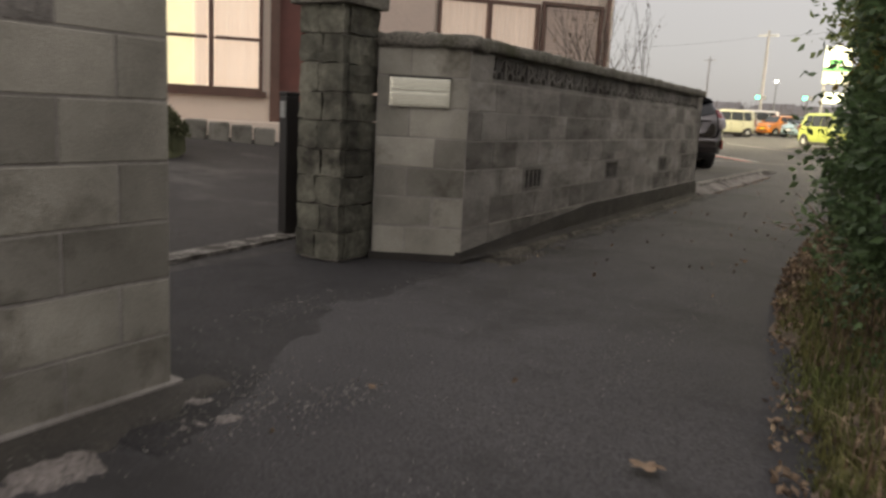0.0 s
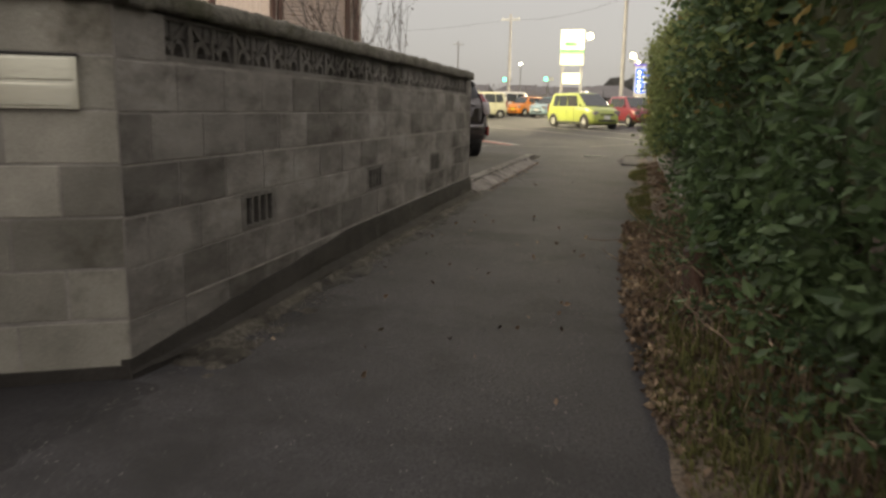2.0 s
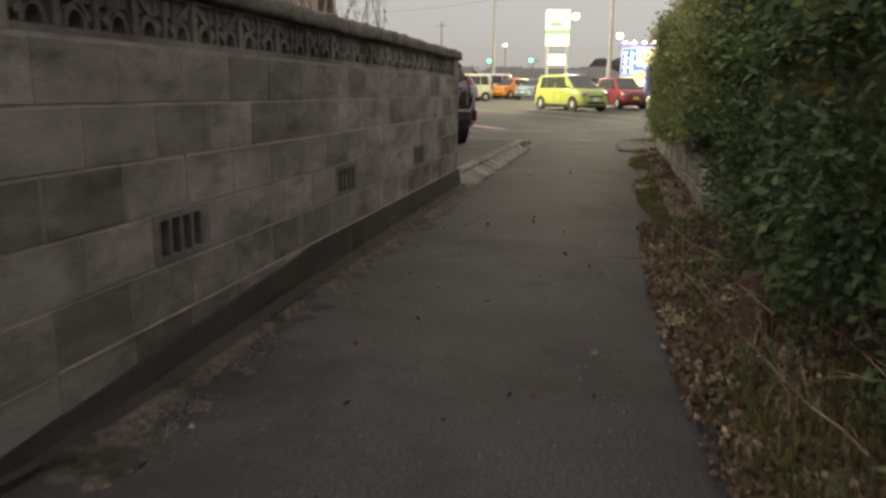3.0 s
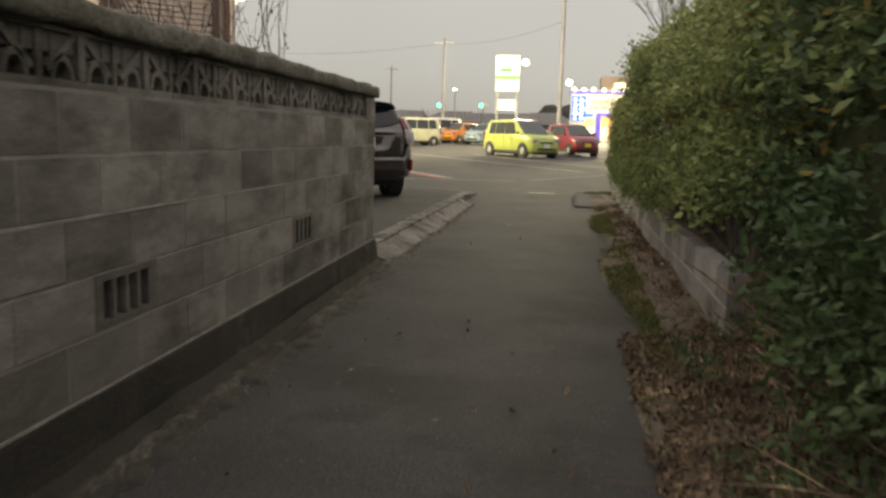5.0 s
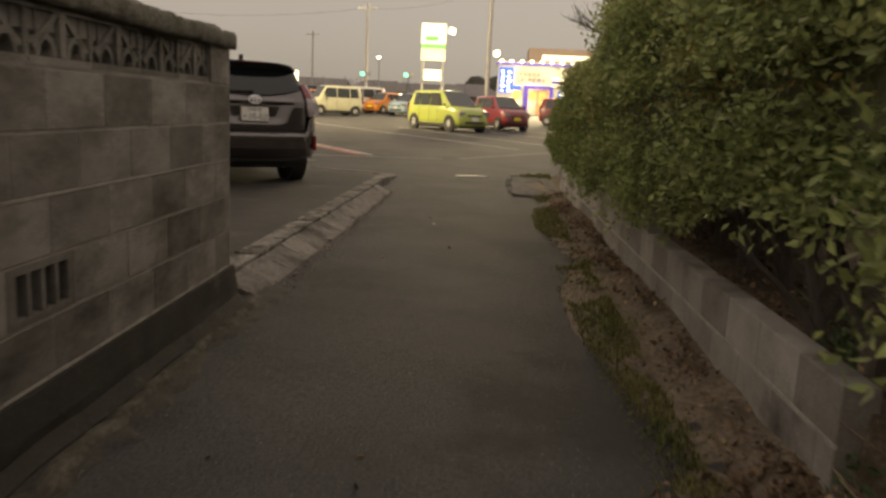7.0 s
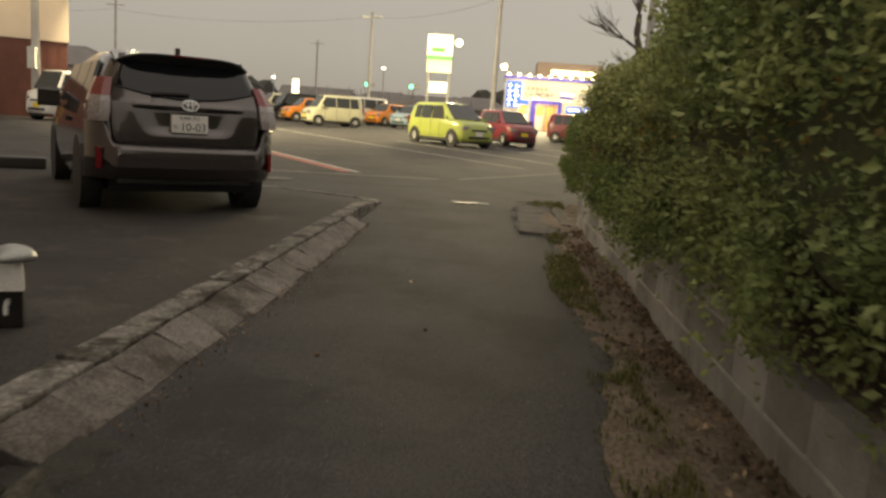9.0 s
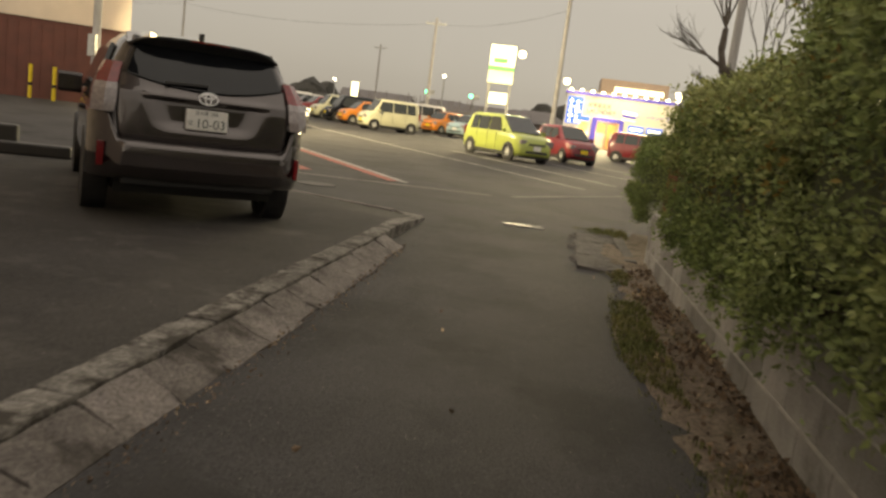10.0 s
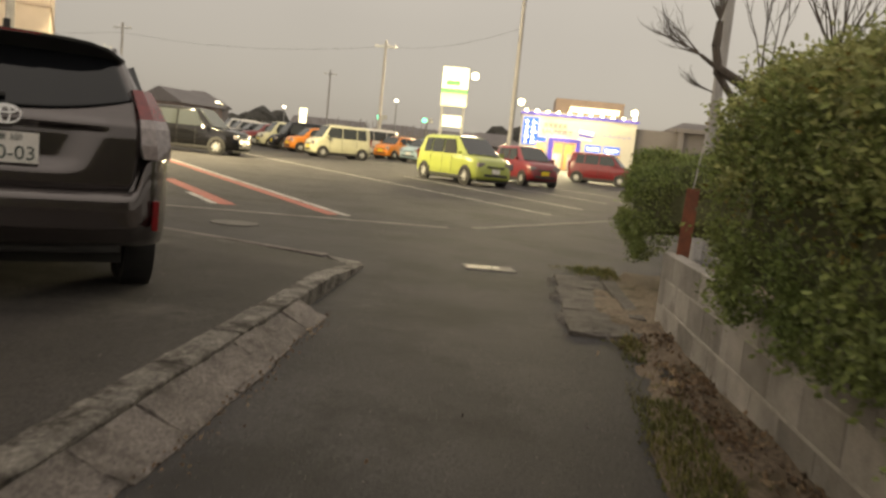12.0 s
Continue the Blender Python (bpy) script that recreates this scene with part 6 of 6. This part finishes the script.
street_lamp(-13.3, 88, 5.1)
street_lamp(-28, 100, 4.0)
street_lamp(-37.8, 105, 4.0)
ls = thing("lit_sign", "small upright glowing white sign box on a post", "sign", pose(-17.0, 68.5, ground_z(68.5)))
part("post", tube(bmesh.new(), (0, 0, -0.1), (0, 0, 1.7), 0.06, 0.06, 8), M_SHEET, ls)
part("box", boxed(-0.24, 0.24, -0.1, 0.1, 1.7, 2.9, bevel=0.02), M_SIGN, ls)
for x, y, h in ((-16.7, 100, 3.9), (-11.3, 98, 3.9)):
    tl = thing("traffic_light", "distant traffic light showing green", "traffic light", pose(x, y, ground_z(y)), group="traffic lights")
    part("mast", tube(bmesh.new(), (0, 0, -0.1), (0, 0, h), 0.07, 0.07, 8), M_SHEET, tl)
    part("case", boxed(-0.6, 0.6, -0.1, 0.1, h - 0.25, h + 0.25, bevel=0.03), M_SHEET, tl)
    part("green_lens", boxed(-0.5, -0.1, -0.14, -0.1, h - 0.2, h + 0.2, bevel=0.02), M_GREENLT, tl)

# ---- far houses, woods ----
def far_house(x, y, w, d, h, wall, yaw, hip):
    hs = thing("far_house", "distant two-storey house with a dark tiled roof" if h > 4 else "distant low house with a dark roof", "house", pose(x, y, ground_z(y), 0, 0, yaw), group="distant houses", kind="structure")
    part("wall", boxed(-w / 2, w / 2, -d / 2, d / 2, -0.3, h), wall, hs)
    bm = bmesh.new()
    lo = [bm.verts.new(p) for p in ((-w / 2 - 0.5, -d / 2 - 0.5, h), (w / 2 + 0.5, -d / 2 - 0.5, h), (w / 2 + 0.5, d / 2 + 0.5, h), (-w / 2 - 0.5, d / 2 + 0.5, h))]
    i = d / 2 if hip else 0.0
    hi = [bm.verts.new((-w / 2 - 0.5 + i, 0, h + d * 0.27)), bm.verts.new((w / 2 + 0.5 - i, 0, h + d * 0.27))]
    for f in ((lo[0], lo[1], hi[1], hi[0]), (lo[1], lo[2], hi[1]), (lo[2], lo[3], hi[0], hi[1]), (lo[3], lo[0], hi[0]), tuple(reversed(lo))):
        bm.faces.new(f)
    part("roof", bm, M_HAZEROOF, hs, "tiled roof, greyed with distance haze")
    for k in range(int(w / 3)):
        for zz in ((0.9, 3.6) if h > 4 else (0.9,)):
            wd = part("window", boxed(-w / 2 + 0.9 + 3 * k, -w / 2 + 2.3 + 3 * k, -d / 2 - 0.04, -d / 2, zz, zz + 1.1), M_GLASS, hs)
            part("frame", wall_with_openings(1.6, zz - 0.08, zz + 1.18, 0.06, [(0.1, 1.5, zz, zz + 1.1)]), M_SHEET, wd, m=pose(-w / 2 + 0.8 + 3 * k, -d / 2 - 0.07, 0))
    return hs


for args in ((-57, 108, 10, 8, 4.0, M_FARGREY, 10, True), (-45.5, 112, 8, 7, 3.6, M_FARWALL, 75, False), (-64, 120, 12, 8, 5.2, M_FARWALL, -8, True), (-50, 128, 9, 8, 4.2, M_FARGREY, 20, True), (-30, 130, 10, 7, 2.3, M_FARWALL, 5, False), (-12, 118, 12, 6, 2.0, M_FARWALL, 0, False), (-5, 125, 10, 7, 2.2, M_FARGREY, -6, True), (-80, 112, 13, 9, 5.0, M_FARGREY, 0, True), (22, 112, 14, 9, 4.8, M_FARGREY, 0, True), (40, 110, 12, 9, 5.0, M_FARWALL, 12, True), (-20, 136, 12, 8, 2.2, M_FARWALL, 0, True)):
    far_house(*args)
wd = bmesh.new()
wr = random.Random(31)
for k in range(220):
    x = wr.uniform(-130, 90)
    yy = wr.uniform(150, 175)
    hgt = wr.uniform(2.5, 5.0) + (2.0 if wr.random() < 0.1 else 0)
    q = bmesh.ops.create_icosphere(wd, subdivisions=2, radius=1, matrix=Matrix.Translation((x, yy, 0.9 + hgt * 0.45)) @ Matrix.Diagonal((wr.uniform(2, 4.5), 2, hgt * 0.55, 1)))
rough_up(wd, 0.9, 0.9)
solid("far_woods", wd, M_FARTREE, "low dark line of distant trees and scrub", "woods", kind="stuff")
fw = bmesh.new()
for k in range(60):
    x = -27 + 0.28 * k + wr.uniform(-0.1, 0.1)
    tube(fw, (x, 100, 0.8), (x, 100, 3.2 + wr.uniform(0, 1.3)), 0.05, 0.05, 5)
box(fw, -27.5, -9.5, 99.9, 100.1, 0.8, 3.0)
solid("far_fence", fw, M_FARGREY, "distant dark paling fence with stakes", "fence", kind="stuff")

# ---- small things on the drive ----
tap = thing("tap_post", "low dark water tap post with a pale panel and hood", "tap", pose(-3.44, 12.86, 0.115, 0, 0, 25))
part("post", boxed(-0.06, -0.03, -0.02, 0.02, 0, 0.1, bevel=0.004), M_SHEET, tap, "thin steel support")
part("body", boxed(-0.062, 0.062, -0.045, 0.055, 0.0, 0.18, bevel=0.012), M_BLACKAL, tap)
pale_box = bmesh.new()
prism(pale_box, [(-0.07, -0.06), (0.07, -0.06), (0.06, 0.05), (-0.06, 0.05)], 0.18, 0.315)
for v in pale_box.verts:
    if v.co.z > 0.3:
        v.co.x *= 0.85
part("panel", pale_box, M_PLATE, tap, "pale tapered panel")
hood = bmesh.new()
bmesh.ops.create_uvsphere(hood, u_segments=18, v_segments=10, radius=0.1, matrix=Matrix.Translation((0.02, -0.01, 0.33)) @ Matrix.Diagonal((1.0, 0.95, 0.6, 1)))
for v in hood.verts:
    v.co.z = max(v.co.z, 0.318)
part("hood", hood, M_SHEET, tap, "grey rounded hood", smooth=True)
part("spout", tube(bmesh.new(), (0.0, -0.04, 0.13), (0.0, -0.1, 0.12), 0.013, 0.011, 10), M_CHROME, tap)
part("spout", tube(bmesh.new(), (0.0, -0.095, 0.125), (0.0, -0.1, 0.08), 0.011, 0.01, 10), M_CHROME, tap)

blk = thing("parking_blocks", "dark rubber parking blocks on the drive", "parking block", pose(-8.2, 20.1, 0.115, 0, 0, 30))
part("block", boxed(-0.5, 0.5, -0.12, 0.12, 0, 0.16, bevel=0.03), M_TRIMB, blk)
part("block", boxed(-0.75, -0.2, 0.3, 0.6, 0, 0.36, bevel=0.03), M_TRIMB, blk)

# ---- grass and leaf litter ----
gr = np.random.default_rng(40)


def blades(n, ys, xs_lo, xs_hi, hmin, hmax, keep):
    y = gr.uniform(*ys, n)
    x = gr.uniform(xs_lo, xs_hi, n) + np.array([edge_shift(b) for b in y])
    k = np.array([keep(a, b) for a, b in zip(x, y)])
    x, y = x[k], y[k]
    z = np.array([verge_height(a, b) for a, b in zip(x, y)]) - 0.01
    m = len(x)
    h = gr.uniform(hmin, hmax, m)
    ang = gr.uniform(0, 2 * math.pi, m)
    lean = gr.uniform(0.1, 0.8, m) * h
    w = gr.uniform(0.003, 0.006, m)
    dx, dy = np.cos(ang), np.sin(ang)
    p0 = np.stack([x - dy * w, y + dx * w, z], 1)
    p1 = np.stack([x + dy * w, y - dx * w, z], 1)
    mid = np.stack([x + dx * lean * 0.35, y + dy * lean * 0.35, z + h * 0.6], 1)
    tip = np.stack([x + dx * lean, y + dy * lean, z + h * (0.9 - 0.3 * lean / h)], 1)
    v = np.stack([p0, p1, mid + (p1 - p0) * 0.3, tip, mid - (p1 - p0) * 0.3], 1).reshape(-1, 3)
    i = np.arange(m)[:, None] * 5
    f = np.concatenate([i + np.array([0, 1, 2]), i + np.array([0, 2, 4]), i + np.array([4, 2, 3])], 1).reshape(-1, 3)
    me = bpy.data.meshes.new("blades")
    me.from_pydata(v.tolist(), [], f.tolist())
    return me


def tufty(x, y):
    return noise.noise(Vector((x * 2.2, y * 0.9, 7))) > -0.2 + 0.5 * (x + 0.7 if y > 7 else 0)


solid("verge_grass", blades(30000, (-2, 18.3), -0.78, -0.52, 0.015, 0.065, tufty), M_GRASS, "short green and yellow grass along the lane", "grass", kind="stuff")
solid("moss_grass", blades(13000, (8.5, 18.2), -0.82, -0.4, 0.015, 0.055, lambda x, y: noise.noise(Vector((x * 5, y * 1.6, 17))) + 0.7 * noise.noise(Vector((x * 13, y * 7, 3))) > 0.12 + 2.0 * max(0.0, x + 0.62) + 0.35 * gr.normal()), M_GRASS, "low yellow-green moss and grass along the asphalt", "grass", kind="stuff")
solid("long_grass", blades(7000, (0.5, 6.0), -0.66, 0.2, 0.05, 0.15, tufty), M_GRASS, "long ragged grass under the shrubs", "grass", kind="stuff")
n = 9000
iy = gr.uniform(3.5, 10.2, n)
ix = np.where(iy < 9.6, gr.uniform(-0.6, 0.1, n), gr.uniform(-0.1, 0.25, n))
grown = np.array([noise.noise(Vector((a * 3, b * 1.5, 31))) + 0.4 * noise.noise(Vector((a * 8, b * 6, 1))) > 0.12 - 0.5 * (a + 0.35) for a, b in zip(ix, iy)])
ix, iy = (ix + np.array([edge_shift(b) for b in iy]))[grown], iy[grown]
iz = np.array([verge_height(a, b) for a, b in zip(ix, iy)]) + gr.uniform(0.0, 1.0, len(ix)) ** 2 * 0.16
solid("ground_weeds", leaf_cloud(np.stack([ix, iy, iz], 1), np.stack([gr.normal(size=len(ix)) - 0.6, gr.normal(size=len(ix)) * 0.6, np.full(len(ix), 0.9)], 1) * 0.6, 0.021, gr, 1.7), M_LEAF_D, "low green weeds and ivy at the hedge's foot", "weeds", kind="stuff")
solid("dry_grass", blades(6000, (1.0, 9.8), -0.62, 0.25, 0.04, 0.2, lambda x, y: noise.noise(Vector((x * 3, y * 1.3, 21))) > 0.0), M_LITTER, "dry brown grass stalks on the bank", "grass", kind="stuff")


def tuft(n, x0, x1, y0, y1, z, hmin, hmax):
    me = blades(n, (y0, y1), x0, x1, hmin, hmax, lambda a, b: noise.noise(Vector((a * 3, b * 3, 2))) > -0.3)
    for v in me.vertices:
        v.co.z += z - 0.02
    return me


solid("corner_grass", tuft(2600, -0.95, -0.2, 21.25, 22.1, 0.0, 0.03, 0.1), M_GRASS, "low brown-green grass patch at the lot's corner", "grass", kind="stuff")
n = 24000
ly = np.where(gr.uniform(0, 1, n) < 0.5, gr.uniform(4.5, 9.8, n), gr.uniform(0.5, 18.4, n))
lx = np.where(ly < 9.6, gr.uniform(-0.8, 0.2, n), np.where((ly < 12.5) & (gr.uniform(0, 1, n) < 0.4), gr.uniform(-0.12, 0.3, n), -0.26 - np.abs(gr.normal(size=n)) * 0.14)) + np.array([edge_shift(b) for b in ly])
lx = np.where(gr.uniform(0, 1, n) < 0.003, gr.uniform(-2.3, -0.9, n), lx)
lz = np.array([max(0.008, verge_height(a, b)) if a > -0.78 else 0.008 for a, b in zip(lx, ly)]) + 0.012
dd = np.stack([gr.normal(size=n), gr.normal(size=n), gr.uniform(-0.1, 0.35, n)], 1)
keep = np.array([noise.noise(Vector((a * 3.5, b * 1.6, 4))) + 0.4 * noise.noise(Vector((a * 9, b * 5, 8))) > (-0.55 if 4.5 < b < 9.8 else -0.2 if b < 9.6 or a > -0.15 else 0.05 + 0.3 * gr.normal()) for a, b in zip(lx, ly)])
lx, ly, lz, dd = lx[keep], ly[keep], lz[keep], dd[keep]
solid("leaf_litter", leaf_cloud(np.stack([lx, ly, lz], 1), dd / np.linalg.norm(dd, axis=1)[:, None] * 0.3, 0.024, gr, 1.6), M_LITTER, "brown dead leaves scattered along the verge", "leaves", kind="stuff")
n = 500
ly = gr.uniform(12, 18, n)
lx = -2.58 - 0.012 * (ly - 13) + np.abs(gr.normal(size=n)) * 0.06
solid("kerb_litter", leaf_cloud(np.stack([lx, ly, np.full(n, 0.02)], 1), np.stack([gr.normal(size=n), gr.normal(size=n), np.full(n, 0.2)], 1) * 0.4, 0.012, gr, 1.5), M_LITTER, "crumbs of dead leaves along the kerb", "leaves", kind="stuff")

# ---- pale grit by the near wall, and a low shrub in the yard ----
cent = np.array([(-1.93, 1.25, 0.16), (-1.75, 1.7, 0.1), (-2.0, 0.75, 0.14), (-1.62, 2.0, 0.08), (-1.95, 1.9, 0.1), (-2.6, 2.9, 0.12), (-2.36, 5.2, 0.06), (-2.4, 5.9, 0.06), (-2.42, 7.0, 0.05), (-2.45, 8.3, 0.05)])
pick = cent[gr.integers(0, len(cent), 1500)]
gp = np.stack([pick[:, 0] + gr.normal(size=1500) * pick[:, 2] * 0.8, pick[:, 1] + gr.normal(size=1500) * pick[:, 2] * 1.7, np.full(1500, 0.012)], 1)
gp = gp[gp[:, 0] > -2.12 - (gp[:, 1] > 1.7) * 0.6]
solid("grit", leaf_cloud(gp, np.tile([0.3, 0.1, 0.25], (len(gp), 1)), 0.009, gr, 1.2), M_CONC, "pale grit and crumbs on the asphalt by the walls", "grit", kind="stuff")
sk = bmesh.new()
for k in range(24):
    y0 = trng.uniform(4.0, 9.8)
    branchy(sk, (trng.uniform(-0.3, 0.1), y0, 0.14 + 0.25 * trng.random()), (trng.uniform(-1, 0.2), trng.uniform(-1, 1), trng.uniform(-0.1, 0.5)), trng.uniform(0.25, 0.6), trng.uniform(0.004, 0.009), 1, trng, 0.4)
solid("dry_stalks", sk, M_LITTER, "fallen dry stalks and twigs on the bank", "twigs", kind="stuff")
gs = thing("garden_shrub", "dark low evergreen shrub behind the pierced wall", "shrub", pose(0, 0, 0))
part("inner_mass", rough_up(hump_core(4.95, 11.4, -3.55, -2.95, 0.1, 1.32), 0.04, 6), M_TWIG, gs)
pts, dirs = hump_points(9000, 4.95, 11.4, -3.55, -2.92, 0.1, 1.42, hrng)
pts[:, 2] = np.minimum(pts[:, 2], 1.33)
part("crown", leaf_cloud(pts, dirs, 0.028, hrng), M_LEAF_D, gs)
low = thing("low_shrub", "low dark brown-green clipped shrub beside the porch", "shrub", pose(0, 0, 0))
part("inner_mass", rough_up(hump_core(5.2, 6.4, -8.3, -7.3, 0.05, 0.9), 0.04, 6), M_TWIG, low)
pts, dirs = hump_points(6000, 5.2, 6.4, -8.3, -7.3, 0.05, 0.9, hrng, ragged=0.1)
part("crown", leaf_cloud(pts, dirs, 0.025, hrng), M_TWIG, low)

# ---- a cut stump and dead branches under the hedge ----
stump = thing("cut_stump", "short cut stump with red-brown bark under the hedge", "stump", pose(-0.3, 6.62, 0.0, 4, -6, 0))
part("trunk", rough_up(tube(bmesh.new(), (0, 0, -0.06), (0.0, 0.02, 0.3), 0.075, 0.055, 14), 0.014, 12), M_STUMP, stump, "red-brown peeling bark")
part("cut_face", rough_up(tube(bmesh.new(), (0, 0.019, 0.285), (0, 0.021, 0.312), 0.05, 0.044, 14), 0.012, 20), M_BARK, stump, "weathered broken top")
for bx, by, bz, ang in ((-0.3, 7.55, 0.42, 0.5), (-0.26, 7.1, 0.6, -0.4), (-0.28, 7.9, 0.3, 0.9), (-0.3, 8.5, 0.4, -0.8), (-0.2, 9.1, 0.45, 0.2)):
    db = thing("dead_branch", "pale dead branch caught in the hedge's foot", "branch", pose(bx, by, bz), group="dead branches")
    tagged(part("wood", branchy(bmesh.new(), (0, 0, 0), (0.5, math.sin(ang), 0.25 * math.cos(3 * ang)), 0.5, 0.016, 1, trng, 0.5), M_LITTER, db), kind="stuff")

# ---- fine stones on the lane ----
n = 6000
sy = gr.uniform(1.0, 20.5, n)
sx = np.where(gr.uniform(0, 1, n) < 0.55, gr.uniform(-2.5, -0.8, n), np.where(gr.uniform(0, 1, n) < 0.5, -2.5 + np.abs(gr.normal(size=n)) * 0.1, -0.85 - np.abs(gr.normal(size=n)) * 0.12))
solid("lane_grit", leaf_cloud(np.stack([sx, sy, np.full(n, 0.01)], 1), np.stack([gr.normal(size=n), gr.normal(size=n), np.full(n, 0.35)], 1) * 0.4, 0.0055, gr, 1.2), M_CONC, "tiny pale stones lying on the lane", "grit", kind="stuff")
n = 700
sy, sx = gr.uniform(12.2, 20.5, n), gr.uniform(-6.5, -3.1, n)
solid("drive_grit", leaf_cloud(np.stack([sx, sy, np.full(n, 0.119)], 1), np.stack([gr.normal(size=n), gr.normal(size=n), np.full(n, 0.35)], 1) * 0.4, 0.007, gr, 1.2), M_CONC, "small pale stones lying on the drive", "grit", kind="stuff")

# ---- dark ragged bands and a grit ridge along the foot of the walls ----
def foot_strip(p, q, w, n, seed, prof=((0, 0.02), (0.5, 0.018), (0.85, 0.014), (1.0, -0.006))):
    bm = bmesh.new()
    p, q = Vector((*p, 0)), Vector((*q, 0))
    d = (q - p).normalized()
    s = Vector((d.y, -d.x, 0))
    rows_d = []
    for i in range(n + 1):
        c = p.lerp(q, i / n)
        out = w * min(1.0, 0.1 + i / 14) * (0.75 + 0.35 * noise.noise(Vector((i * 0.09, seed, 0))) + 0.22 * noise.noise(Vector((i * 0.5, seed, 3))))
        rows_d.append([bm.verts.new((*(c + s * out * f).xy, z)) for f, z in prof])
    for a, b in zip(rows_d, rows_d[1:]):
        for k in range(3):
            bm.faces.new((a[k], a[k + 1], b[k + 1], b[k]))
    return bm


solid("dirt_band", foot_strip((-2.62, 5.2), (-2.73, 12.0), 0.36, 130, 1.0), M_DARKBAND, "dark ragged band along the wall foot", "dirt", kind="stuff", smooth=True)
solid("grit_ridge", rough_up(foot_strip((-2.51, 4.75), (-2.64, 11.7), 0.15, 160, 5.0, ((0.1, 0.0), (0.4, 0.042), (0.7, 0.036), (1.0, -0.004))), 0.01, 14), M_GRIT, "ridge of pale grit and moss along the wall foot", "grit", kind="stuff", smooth=True)
solid("dirt_band", foot_strip((-2.13, -2.0), (-2.13, 1.9), 0.26, 60, 7.0), M_DARKBAND, "dark ragged band at the foot of the near wall", "dirt", kind="stuff", smooth=True)

# ---- one large fallen leaf on the lane ----
leaf = bmesh.new()
rim_pts = [(0.036 * (1 + 0.28 * math.cos(5 * a)) * math.cos(a) * 1.3, 0.03 * (1 + 0.28 * math.cos(5 * a)) * math.sin(a), 0.01 + 0.01 * abs(math.sin(a * 2))) for a in (2 * math.pi * i / 30 for i in range(30))]
hub = leaf.verts.new((0, 0, 0.012))
ring = [leaf.verts.new(p) for p in rim_pts]
for k in range(30):
    leaf.faces.new((hub, ring[k], ring[(k + 1) % 30]))
solid("fallen_leaf", leaf, M_LITTER, "large curled orange-brown leaf on the asphalt", "leaf", m=pose(-0.555, 2.165, 0.004, 0, 0, 20))
